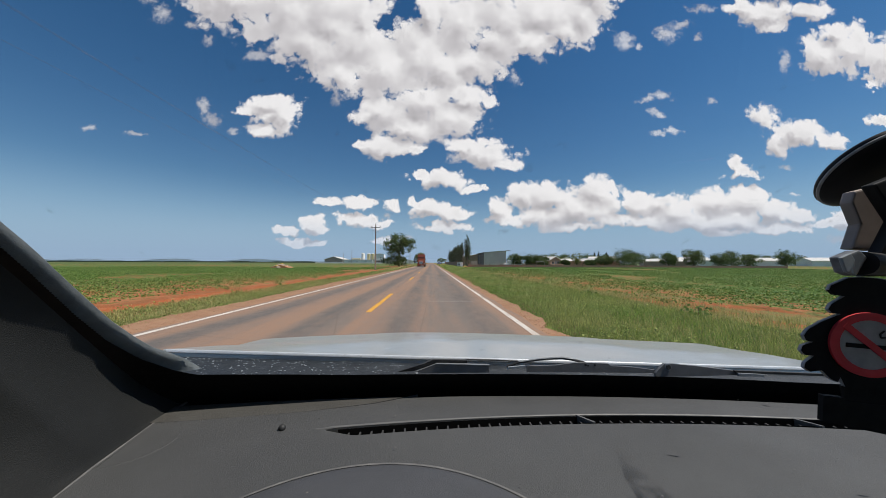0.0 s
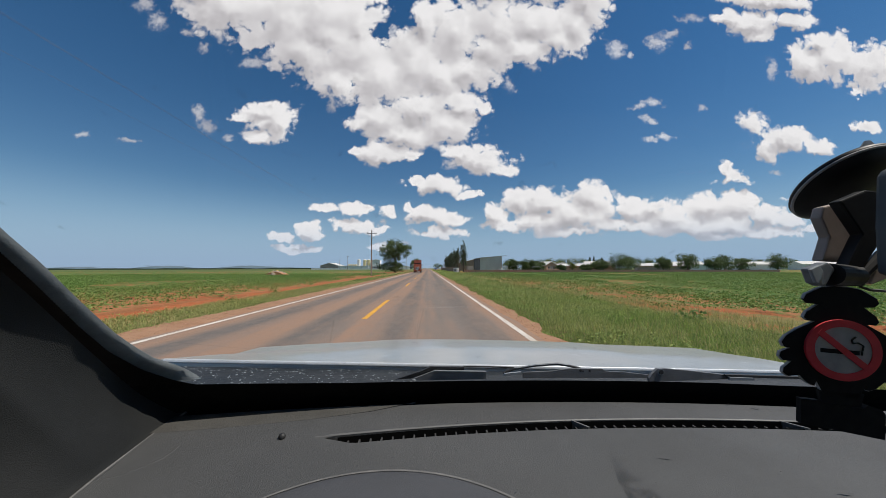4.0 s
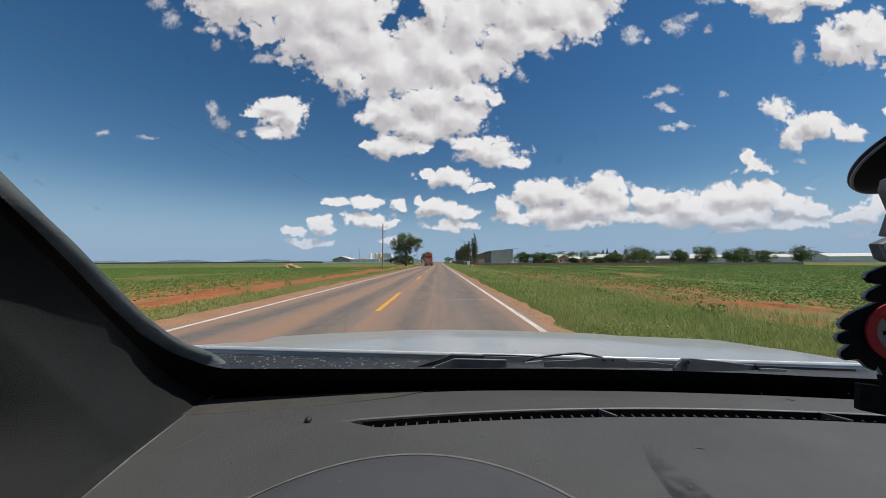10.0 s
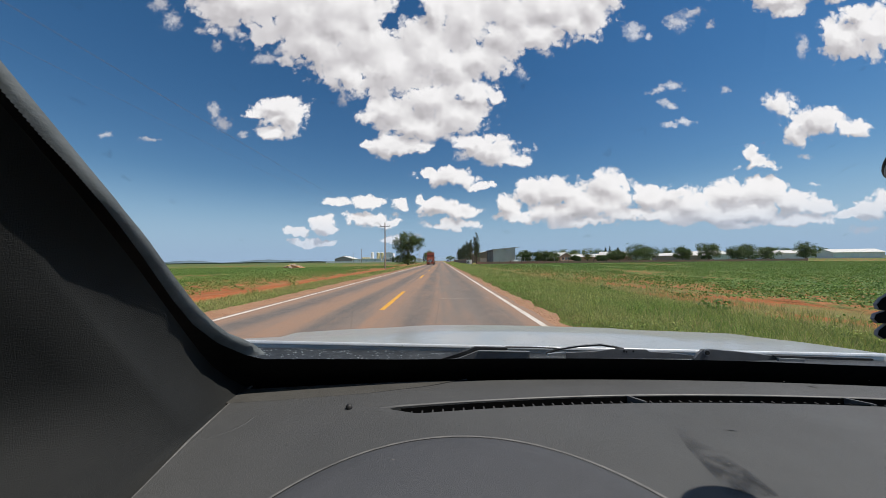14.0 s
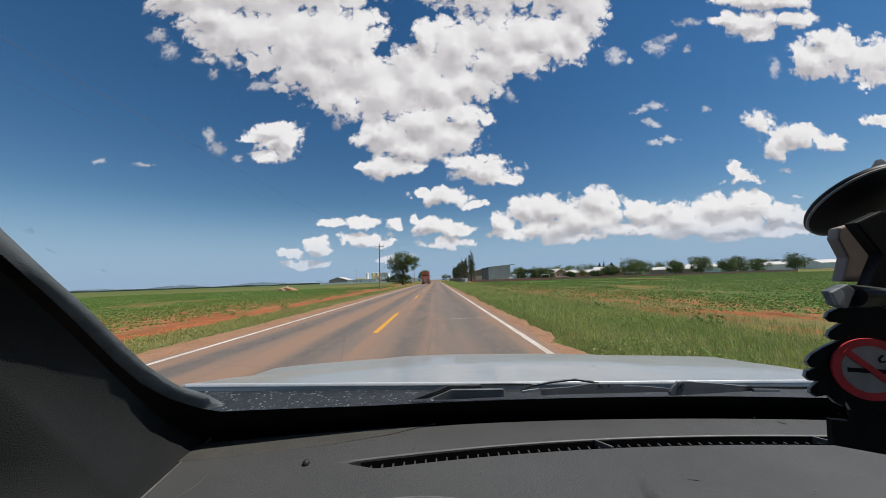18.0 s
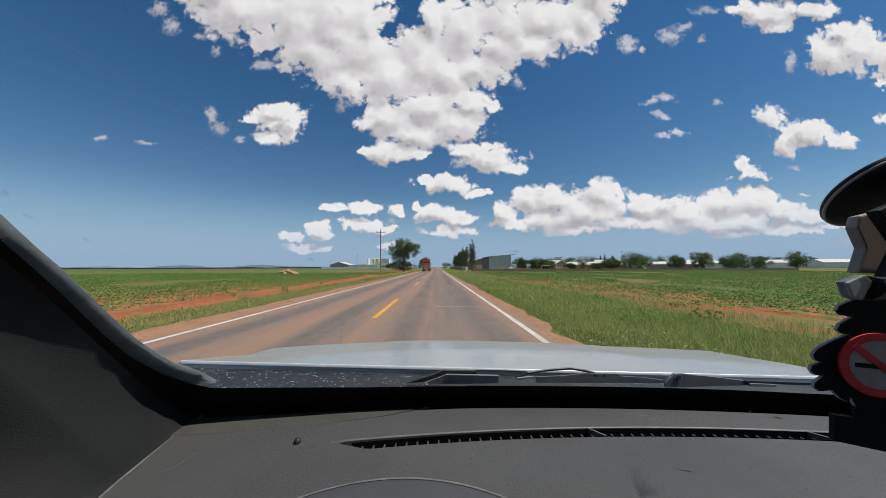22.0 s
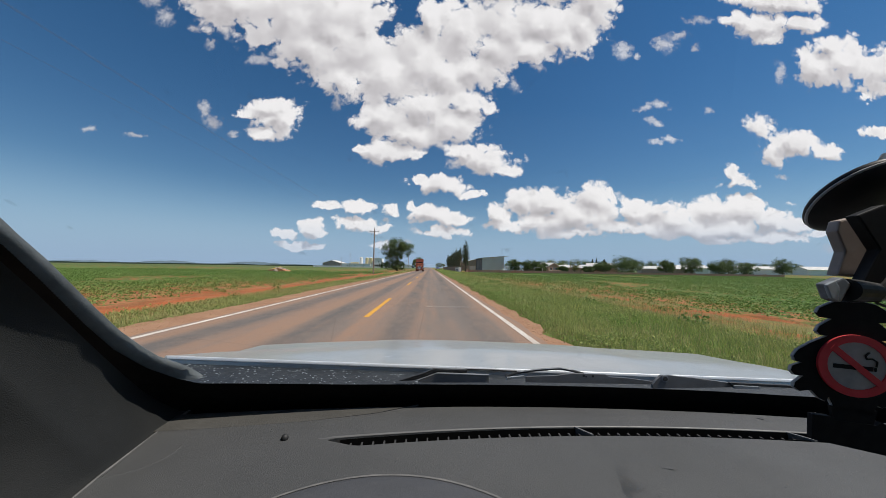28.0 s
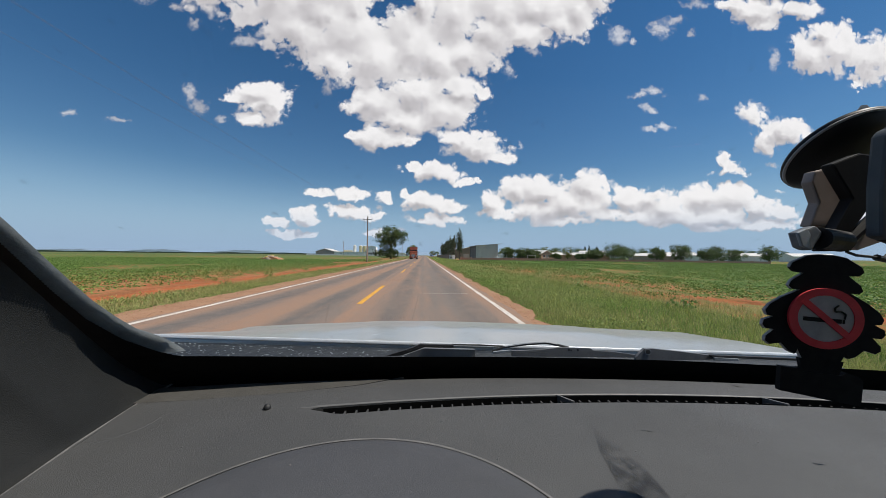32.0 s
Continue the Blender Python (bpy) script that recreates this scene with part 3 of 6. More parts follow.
def field_ground():
    """Farm land: grassy verges beside the road, red soil and green crop rows beyond, paler bands far off."""
    m = bpy.data.materials.new("farm land")
    m.use_nodes = True
    nt = m.node_tree
    link = nt.links.new
    p = nt.nodes["Principled BSDF"]
    tc = nt.nodes.new("ShaderNodeTexCoord")
    sep = nt.nodes.new("ShaderNodeSeparateXYZ")
    link(tc.outputs["Object"], sep.inputs[0])

    def nz(s, d, stretch=(1, 1, 1), r=0.6):
        mp = nt.nodes.new("ShaderNodeMapping")
        mp.inputs["Scale"].default_value = stretch
        link(tc.outputs["Object"], mp.inputs[0])
        n = nt.nodes.new("ShaderNodeTexNoise")
        n.inputs["Scale"].default_value, n.inputs["Detail"].default_value, n.inputs["Roughness"].default_value = s, d, r
        link(mp.outputs[0], n.inputs["Vector"])
        return n.outputs[0]

    def rng(x, a, b, lo=0.0, hi=1.0):
        n = nt.nodes.new("ShaderNodeMapRange")
        n.interpolation_type = "SMOOTHSTEP"
        for i, v in enumerate((a, b, lo, hi)):
            n.inputs[i + 1].default_value = v
        link(x, n.inputs[0])
        return n.outputs[0]

    def mix(f, a, b):
        n = nt.nodes.new("ShaderNodeMix")
        n.data_type = "RGBA"
        for i, v in ((0, f), (6, a), (7, b)):
            if isinstance(v, tuple):
                n.inputs[i].default_value = (*v, 1)
            else:
                link(v, n.inputs[i])
        return n.outputs[2]

    def mth(op, a, b, c=None):
        n = nt.nodes.new("ShaderNodeMath")
        n.operation = op
        for i, v in enumerate((a, b, c)):
            if v is None:
                continue
            if isinstance(v, (int, float)):
                n.inputs[i].default_value = v
            else:
                link(v, n.inputs[i])
        return n.outputs[0]

    # distance from the middle of the road, wobbled so that no border is straight
    east = mth("MULTIPLY_ADD", mth("SUBTRACT", nz(0.22, 6, (1, 0.6, 1), 0.65), 0.5), 3.6, sep.outputs[0])
    off = mth("ABSOLUTE", mth("ADD", east, 1.0), 0.0)
    soil = mix(rng(nz(0.5, 6), 0.35, 0.65), (0.33, 0.105, 0.045), (0.40, 0.175, 0.085))
    crop = mix(rng(nz(0.25, 7, (1, 0.35, 1)), 0.35, 0.65), (0.075, 0.140, 0.032), (0.115, 0.175, 0.050))
    wave = nt.nodes.new("ShaderNodeTexWave")
    wave.wave_type, wave.bands_direction = "BANDS", "X"
    wave.inputs["Scale"].default_value, wave.inputs["Distortion"].default_value = 0.40, 1.2
    link(tc.outputs["Object"], wave.inputs["Vector"])
    # soil shows between the plants, most of all along the field's edge
    bare = mth("MULTIPLY_ADD", wave.outputs["Fac"], 0.06, nz(1.6, 8, (1, 0.6, 1), 0.75))
    bare = mth("MULTIPLY_ADD", nz(0.05, 4, (1, 0.5, 1)), 0.45, bare)
    near = rng(off, 10.5, 20, -0.04, 0.07)
    land = mix(rng(mth("SUBTRACT", bare, near), 0.70, 0.80), crop, soil)
    bands = nz(0.010, 3, (0.25, 1, 1))
    far = mix(rng(bands, 0.45, 0.55), (0.085, 0.125, 0.040), (0.15, 0.155, 0.065))
    far = mix(rng(bands, 0.60, 0.63), far, (0.24, 0.15, 0.085))
    land = mix(rng(sep.outputs[1], 110, 260), land, far)
    verge = mix(rng(nz(0.6, 7), 0.35, 0.65), (0.105, 0.175, 0.038), (0.20, 0.22, 0.075))
    verge = mix(rng(nz(1.7, 7), 0.56, 0.66), verge, (0.34, 0.20, 0.115))
    dry = mix(rng(nz(0.9, 8, (1, 0.5, 1), 0.7), 0.38, 0.62), (0.29, 0.235, 0.115), (0.155, 0.165, 0.05))
    dry = mix(rng(nz(2.6, 6), 0.52, 0.64), dry, (0.36, 0.22, 0.13))
    earth = mix(rng(nz(0.8, 7, (1, 0.5, 1), 0.7), 0.40, 0.62), (0.40, 0.115, 0.042), (0.27, 0.115, 0.05))
    earth = mix(rng(nz(5.0, 5), 0.48, 0.72, 0, 0.6), earth, (0.45, 0.21, 0.11))
    mixed = mix(rng(nz(0.45, 7, (1, 0.5, 1), 0.7), 0.42, 0.54), (0.36, 0.115, 0.048), (0.19, 0.165, 0.062))
    right = mix(rng(east, 6.3, 7.2), verge, mixed)
    left = mix(rng(east, -7.4, -7.9), dry, earth)
    left = mix(rng(east, -10.0, -10.8), left, land)
    right = mix(rng(east, 9.6, 11.5), right, land)
    col = mix(rng(sep.outputs[0], -2, -1), left, right)
    link(col, p.inputs["Base Color"])
    p.inputs["Roughness"].default_value = 0.95
    p.inputs["Specular IOR Level"].default_value = 0.1
    b = nt.nodes.new("ShaderNodeBump")
    b.inputs["Strength"].default_value, b.inputs["Distance"].default_value = 0.8, 0.12
    link(nz(2.2, 6), b.inputs["Height"])
    link(b.outputs[0], p.inputs["Normal"])
    return m


M["ground"] = field_ground()


def pane(name):
    """Thin clear glass, a little dusty."""
    m = bpy.data.materials.new(name)
    m.use_nodes = True
    nt = m.node_tree
    link = nt.links.new
    nt.nodes.remove(nt.nodes["Principled BSDF"])
    clear, gloss, dust = nt.nodes.new("ShaderNodeBsdfTransparent"), nt.nodes.new("ShaderNodeBsdfGlossy"), nt.nodes.new("ShaderNodeBsdfDiffuse")
    clear.inputs[0].default_value = (0.985, 0.982, 0.985, 1)
    gloss.inputs["Roughness"].default_value = 0.02
    dust.inputs[0].default_value = (0.7, 0.7, 0.68, 1)
    tc = nt.nodes.new("ShaderNodeTexCoord")
    n = nt.nodes.new("ShaderNodeTexNoise")
    n.inputs["Scale"].default_value, n.inputs["Detail"].default_value = 55, 8
    link(tc.outputs["Object"], n.inputs["Vector"])
    r = nt.nodes.new("ShaderNodeMapRange")
    for i, v in enumerate((0.66, 0.80, 0.006, 0.20)):
        r.inputs[i + 1].default_value = v
    link(n.outputs[0], r.inputs[0])
    a, b = nt.nodes.new("ShaderNodeMixShader"), nt.nodes.new("ShaderNodeMixShader")
    a.inputs[0].default_value = 0.025
    link(clear.outputs[0], a.inputs[1])
    link(gloss.outputs[0], a.inputs[2])
    link(r.outputs[0], b.inputs[0])
    link(a.outputs[0], b.inputs[1])
    link(dust.outputs[0], b.inputs[2])
    link(b.outputs[0], nt.nodes["Material Output"].inputs[0])
    return m


M["pane"] = pane("windscreen glass")


# ---- building helpers ----
def thing(name, label, category, at=(0, 0, 0), turn=0.0, group="", kind=""):
    ob = new(name)
    ob.matrix_world = pose(*at, 0, 0, turn)
    ob.empty_display_size = 0.2
    return tagged(ob, label, category, group, kind)


def part(name, bm, mat, parent=None, label="", smooth=False):
    me = bpy.data.meshes.new(name)
    if smooth:
        for f in bm.faces:
            f.smooth = True
    bm.to_mesh(me)
    bm.free()
    me.materials.append(M[mat])
    ob = new(name, me)
    if parent is not None:
        ob.parent = parent
    return tagged(ob, label)


def whole(name, bm, mat, label, category, group="", kind="", smooth=False):
    return tagged(part(name, bm, mat, None, "", smooth), label, category, group, kind)


def box(bm, x0, x1, y0, y1, z0, z1, bevel=0.0, segs=2):
    r = bmesh.ops.create_cube(bm, size=1.0, matrix=Matrix.Translation(((x0 + x1) / 2, (y0 + y1) / 2, (z0 + z1) / 2)) @ Matrix.Diagonal((abs(x1 - x0), abs(y1 - y0), abs(z1 - z0), 1)))
    if bevel:
        edges = {e for v in r["verts"] for e in v.link_edges}
        bmesh.ops.bevel(bm, geom=list(edges), offset=bevel, segments=segs, affect="EDGES", profile=0.6)
    return bm


def tube(bm, a, b, r0, r1=None, n=8, caps=True):
    a, b = Vector(a), Vector(b)
    q = (b - a).to_track_quat("Z", "Y").to_matrix().to_4x4()
    bmesh.ops.create_cone(bm, cap_ends=caps, segments=n, radius1=r0, radius2=r0 if r1 is None else r1, depth=(b - a).length, matrix=Matrix.Translation((a + b) / 2) @ q)
    return bm


def pipe(bm, pts, r, n=6):
    for a, b in zip(pts, pts[1:]):
        tube(bm, a, b, r, r, n)
    return bm


def prism(bm, pts, lo, hi, axis="y"):
    """A polygon (two coordinates each) drawn out along an axis."""
    def at(p, h):
        return {"x": (h, p[0], p[1]), "y": (p[0], h, p[1]), "z": (p[0], p[1], h)}[axis]
    a, b = [bm.verts.new(at(p, lo)) for p in pts], [bm.verts.new(at(p, hi)) for p in pts]
    n = len(pts)
    bm.faces.new(a[::-1])
    bm.faces.new(b)
    for i in range(n):
        bm.faces.new((a[i], a[(i + 1) % n], b[(i + 1) % n], b[i]))
    bmesh.ops.recalc_face_normals(bm, faces=bm.faces[:])
    return bm


def sheet(bm, rows):
    """A skin over rows of points."""
    vs = [[bm.verts.new(p) for p in r] for r in rows]
    for a, b in zip(vs, vs[1:]):
        for i in range(len(a) - 1):
            bm.faces.new((a[i], a[i + 1], b[i + 1], b[i]))
    bmesh.ops.recalc_face_normals(bm, faces=bm.faces[:])
    return bm


def B():
    return bmesh.new()


def mesh_np(name, verts, quads, mat, label="", category="", kind="", parent=None):
    """One mesh from arrays of corners and of faces (all with as many corners)."""
    me = bpy.data.meshes.new(name)
    verts, quads = np.asarray(verts, np.float32), np.asarray(quads, np.int32)
    k = quads.shape[1]
    me.vertices.add(len(verts))
    me.vertices.foreach_set("co", verts.ravel())
    me.loops.add(quads.size)
    me.loops.foreach_set("vertex_index", quads.ravel())
    me.polygons.add(len(quads))
    me.polygons.foreach_set("loop_start", np.arange(0, quads.size, k, dtype=np.int32))
    me.update(calc_edges=True)
    me.materials.append(M[mat])
    ob = new(name, me)
    if parent is not None:
        ob.parent = parent
    return tagged(ob, label, category, "", kind)


# ---- ground, road, distance ----
def ground_sheet():
    """One sheet to the horizon, finer near the road."""
    def steps(limit):
        near = np.concatenate((np.arange(0, 80, 4.0), np.geomspace(80, limit, 26)))
        return np.concatenate((-near[:0:-1], near))
    xs, ys = steps(4600), steps(4600)
    gx, gy = np.meshgrid(xs, ys, indexing="ij")
    rise = 0.06 * np.sin(gx * 0.11 + 1) * np.sin(gy * 0.07) * np.clip((np.abs(gx + 1.65) - 9) / 10, 0, 1)
    gz = -0.05 + rise * np.clip(1 - np.hypot(gx, gy) / 300, 0, 1)
    # a shallow ditch along both verges
    gz -= 0.16 * np.exp(-((np.abs(gx + 1.65) - 8.0) / 2.2) ** 2)
    n, k = len(xs), len(ys)
    i = np.arange(n * k).reshape(n, k)
    quads = np.stack((i[:-1, :-1], i[1:, :-1], i[1:, 1:], i[:-1, 1:]), -1).reshape(-1, 4)
    return mesh_np("ground", np.stack((gx, gy, gz), -1).reshape(-1, 3), quads, "ground", "flat red farm land with green fields", "ground", "structure")


ground_sheet()
LEFT_EDGE, RIGHT_EDGE, MIDDLE = -5.20, 1.89, -1.66


def strip(x0, x1, y0, y1, z, wob0=0.0, wob1=0.0, step=2.0, thick=0.06):
    """A long flat band along the road; its borders may wander."""
    bm = B()
    ys = np.concatenate((np.arange(y0, 0, 4), np.arange(0, 30, min(step, 0.22)), np.arange(30, 80, step), np.geomspace(80, y1, 60)))
    rows = []
    for y in ys:
        a = x0 + wob0 * noise.noise((x0, y * 0.6, 0)) + wob0 * 0.35 * noise.noise((x0, y * 2.1, 3)) + wob0 * 0.2 * noise.noise((x0, y * 6.0, 9))
        b = x1 + wob1 * noise.noise((x1, y * 0.6, 7)) + wob1 * 0.35 * noise.noise((x1, y * 2.1, 5)) + wob1 * 0.2 * noise.noise((x1, y * 6.0, 8))
        rows.append(((a, y, z - thick), (a, y, z), (b, y, z), (b, y, z - thick)))
    return sheet(bm, rows)


whole("verge_dirt", strip(LEFT_EDGE - 1.15, LEFT_EDGE - 0.1, -60, 2500, -0.012, 0.35, 0.1, 0.7), "dirt", "strip of pale dusty earth beside the road", "shoulder", kind="structure")
whole("verge_dirt", strip(RIGHT_EDGE + 0.1, RIGHT_EDGE + 0.72, -60, 2500, -0.012, 0.1, 0.30, 0.7), "dirt", "strip of pale dusty earth beside the road", "shoulder", kind="structure")
road = whole("road", strip(LEFT_EDGE - 0.22, RIGHT_EDGE + 0.25, -60, 2500, 0.0, 0.10, 0.12, 0.8, 0.08), "asphalt", "two-lane road of old dusty brown-grey asphalt", "road", kind="structure")
part("edge_line", strip(LEFT_EDGE - 0.06, LEFT_EDGE + 0.06, -60, 2400, 0.005, 0.015, 0.015, 0.5, 0.003), "line_white", road, "worn white edge line")
part("edge_line", strip(RIGHT_EDGE - 0.06, RIGHT_EDGE + 0.06, -60, 2400, 0.005, 0.015, 0.015, 0.5, 0.003), "line_white", road, "worn white edge line")
for k in range(30):
    y = 8.3 + 15.0 * (k - 2)
    bm = B()
    rows = [((MIDDLE - 0.07 + 0.012 * noise.noise((k, s, 0)), y + s, 0.005), (MIDDLE + 0.07 + 0.012 * noise.noise((k, s, 4)), y + s, 0.005)) for s in np.linspace(0, 4.9, 12)]
    part("centre_dash", sheet(bm, rows), "line_yellow", road, "worn yellow centre dash")
# a thin chipped seam painted across the lane
part("cross_line", sheet(B(), [((-0.1 + 0.16 * i, 10.6 + 0.02 * noise.noise((i, 0, 0)), 0.005), (-0.1 + 0.16 * i, 10.625 + 0.03 * noise.noise((i, 3, 0)), 0.005)) for i in range(11)]), "line_white", road, "faded white line across the lane")


def ridge(name, mat, label, y, x0, x1, height, seed, depth=250, n=120):
    """A low range of hills on the horizon."""
    rows = []
    for d, f in ((0, 0.0), (depth * 0.5, 0.75), (depth, 1.0), (depth * 2, 0.0)):
        row = []
        for x in np.linspace(x0, x1, n):
            e = min(1.0, 4 * (x - x0) / (x1 - x0), 4 * (x1 - x) / (x1 - x0))
            h = height * (0.55 + 0.6 * noise.noise((x * 0.0022 + seed, seed, 0)) + 0.25 * noise.noise((x * 0.009, seed, 2)))
            row.append((x, y + d, max(0.0, h) * f * max(e, 0) - 2))
        rows.append(row)
    return whole(name, sheet(B(), rows), mat, label, "hills", kind="structure", smooth=True)


# horizon ranges; their haze is only colour
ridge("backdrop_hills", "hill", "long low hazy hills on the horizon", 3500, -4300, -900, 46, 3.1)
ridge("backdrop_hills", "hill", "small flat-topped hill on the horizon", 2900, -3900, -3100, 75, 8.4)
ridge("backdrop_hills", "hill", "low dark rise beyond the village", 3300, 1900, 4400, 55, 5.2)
ridge("backdrop_mountain", "mountain", "far mountains tinted blue with haze at the end of the road", 4200, -900, 1500, 60, 6.6)

hedge_rows = []
for d, f in ((0, 0.0), (1, 1.0), (7, 1.0), (8, 0.0)):
    hedge_rows.append([(x, 820 + d + 0.05 * x, -0.3 + f * (3.2 + 1.5 * noise.noise((x * 0.02, 4, 1)) + 0.8 * noise.noise((x * 0.15, 9, 1)))) for x in np.linspace(-1500, -190, 330)])
whole("far_hedge", sheet(B(), hedge_rows), "leaf_dark", "long dark hedge along the far fields", "hedge", kind="structure")

# ---- the car in which the camera is held ----
car = thing("car", "silver-grey car on the road, seen from the driver's seat", "car")
DASH = 1.003


def tilt(x):
    return -0.012 * (x - 0.3)


def dash_front(x):
    return 0.722 - 0.105 * (x - 0.10) ** 2


def slot(x):
    """Back and front edge of the defroster slot."""
    front = 0.612 - 0.155 * (x - 0.31) ** 2 * (1.0 if x < 0.31 else 0.95)
    taper = min(1.0, max(0.0, (x + 0.185) / 0.05))
    return front - 0.0245 * taper, front


def dash_seam(y):
    """Left end of the dashboard top, where the pillar trim begins."""
    return float(np.interp(y, (0.10, 0.337, 0.470, 0.617, 0.695, 0.75), (-0.405, -0.449, -0.480, -0.507, -0.515, -0.520)))


def dash_mesh():
    """The top of the dashboard, with the slot let into it."""
    bm = B()
    xs = np.linspace(-0.56, 1.22, 120)
    rows = []
    for x in xs:
        a, b = slot(x)
        f = dash_front(x)
        z = DASH + tilt(x) * 0.3
        inside = x > -0.18
        deep = 0.035 if inside else 0.0
        if not inside:
            a = b - 0.002
        round_ = lambda y: -0.09 * max(0.0, (0.30 - y)) ** 1.3 * 4
        col = [(x, y, z + round_(y)) for y in (0.10, 0.16, 0.22, 0.28, 0.34, 0.42, 0.50)]
        col += [(x, a - 0.004, z), (x, a, z - 0.0015 if inside else z), (x, a + 0.0004, z - deep), (x, b - 0.0004, z - deep), (x, b, z + (0.002 if inside else 0)), (x, b + 0.005, z + (0.002 if inside else 0)), (x, b + 0.012, z), (x, (b + f) / 2, z + 0.001), (x, f - 0.012, z - 0.001), (x, f, z - 0.006), (x, f + 0.006, z - 0.06)]
        if x < -0.3:
            col = [(-0.3 + (x + 0.3) * (dash_seam(y) + 0.3) / -0.26, y, h) for x, y, h in col]
        rows.append(col)
    rows.insert(0, [(x - 0.002, y, h - 0.15) for x, y, h in rows[0]])
    return sheet(bm, rows)


dashboard = part("dashboard", dash_mesh(), "dash", car, "dark grey grained plastic dashboard top, dusty")
for x in np.arange(-0.145, 1.15, 0.0195):
    if abs(x - 0.296) < 0.012 or abs(x - 0.708) < 0.012:
        continue
    a, b = slot(x)
    z = DASH + tilt(x) * 0.3
    part("rib", box(B(), x - 0.0014, x + 0.0014, a + 0.001, b - 0.007, z - 0.018, z - 0.005), "slot_rib", dashboard)
# the shade down in the slot is painted as a black lining
part("slot_shade", sheet(B(), [[(x, slot(x)[0] + 0.0005, DASH - 0.001), (x, slot(x)[0] + 0.001, DASH - 0.014), (x, slot(x)[1] - 0.0015, DASH - 0.014), (x, slot(x)[1] - 0.0010, DASH + 0.0005)] for x in np.linspace(-0.165, 1.2, 60)]), "black", dashboard, "black lining that gives the shade inside the defroster slot")
for x in (0.296, 0.708):
    a, b = slot(x)
    z = DASH + tilt(x) * 0.3
    part("slot_divider", prism(B(), [(x - 0.018, b + 0.003), (x - 0.0135, b + 0.003), (x + 0.0085, a - 0.003), (x + 0.004, a - 0.003)], z - 0.012, z + 0.003, "z"), "slot_lip", dashboard, "slanted divider across the defroster slot")
# raised lip along the slot, its highlight painted by a paler plastic
bm = B()
rows = []
for x in np.linspace(-0.205, 1.2, 110):
    a, b = slot(max(x, -0.18))
    lift = 0.0035 if x > -0.18 else 0.001
    z = DASH + tilt(x) * 0.3 + lift
    rows.append(((x, b, z - 0.003), (x, b + 0.001, z), (x, b + 0.004, z), (x, b + 0.007, z - 0.003)))
part("slot_lip", sheet(bm, rows), "slot_lip", dashboard, "lip of the defroster slot, paler for its highlight", smooth=True)

# instrument hood: a shallow raised plate with a worn rim
def hood_outline(grow=0.0):
    pts = []
    for a in np.linspace(-0.25, math.pi + 0.25, 60):
        pts.append((-0.065 + (0.272 + grow) * math.cos(a), 0.196 + (0.278 + grow) * math.sin(a)))
    return pts


def lid(outline, z0, z1, inset):
    bm = B()
    cx = sum(p[0] for p in outline) / len(outline)
    cy = sum(p[1] for p in outline) / len(outline)
    rings = []
    for k, z in ((1.0, z0), (1.0, z1 - 0.002), (1 - inset, z1), (0.8, z1 + 0.002), (0.4, z1 + 0.003)):
        rings.append([(cx + (x - cx) * k, cy + (y - cy) * k, z) for x, y in outline])
    sheet(bm, rings)
    bm.faces.new([bm.verts.new((x, y, z1 + 0.0035)) for x, y in [(cx + (x - cx) * 0.4, cy + (y - cy) * 0.4) for x, y in outline]])
    return bm


hood = part("instrument_hood", lid(hood_outline(), DASH - 0.02, DASH + 0.004, 0.02), "hood_panel", dashboard, "smooth dark instrument hood", smooth=True)
bm = B()
out, inn = hood_outline(0.002), hood_outline(-0.0035)
sheet(bm, [[(x, y, DASH + 0.0015) for x, y in out], [(x * 0.5 + u * 0.5, y * 0.5 + v * 0.5, DASH + 0.0056) for (x, y), (u, v) in zip(out, inn)], [(u, v, DASH + 0.005) for u, v in inn]])
part("hood_rim", bm, "seam", dashboard, "dusty worn rim of the instrument hood", smooth=True)
bm = B()
bmesh.ops.create_uvsphere(bm, u_segments=16, v_segments=10, radius=0.0062, matrix=Matrix.Translation((-0.263, 0.576, DASH + 0.005)))
part("light_sensor", bm, "rubber", dashboard, "small glossy black sensor dome", smooth=True)
bm = B()
ring = [(math.cos(a), math.sin(a)) for a in np.linspace(0, 2 * math.pi, 49)]
sheet(bm, [[(max(-0.49 + r * c, dash_seam(0.54 + r * s) + 0.004), 0.54 + r * s, DASH + z) for c, s in ring] for r, z in ((0.068, 0.0), (0.067, 0.003), (0.065, 0.0035), (0.063, 0.0015), (0.03, 0.002), (0.001, 0.002))])
part("speaker_cover", bm, "dash", dashboard, "round flush speaker cover", smooth=True)
# thin sheet coloured as the shadow that spots on the windscreen throw here
rows = []
for x in np.linspace(-0.52, -0.03, 30):
    top = dash_front(x) - 0.002
    low = float(np.interp(x, (-0.52, -0.40, -0.25, -0.12, -0.03), (0.600, 0.615, 0.640, 0.675, 0.718)))
    rows.append([(x, y, DASH + tilt(x) * 0.3 + 0.0012) for y in np.linspace(min(low, top - 0.001), top - 0.012, 5)])
part("spot_shadow_patch", sheet(B(), rows), "spot_shadow", dashboard, "painted shadow of water spots on the glass, with dark specks")
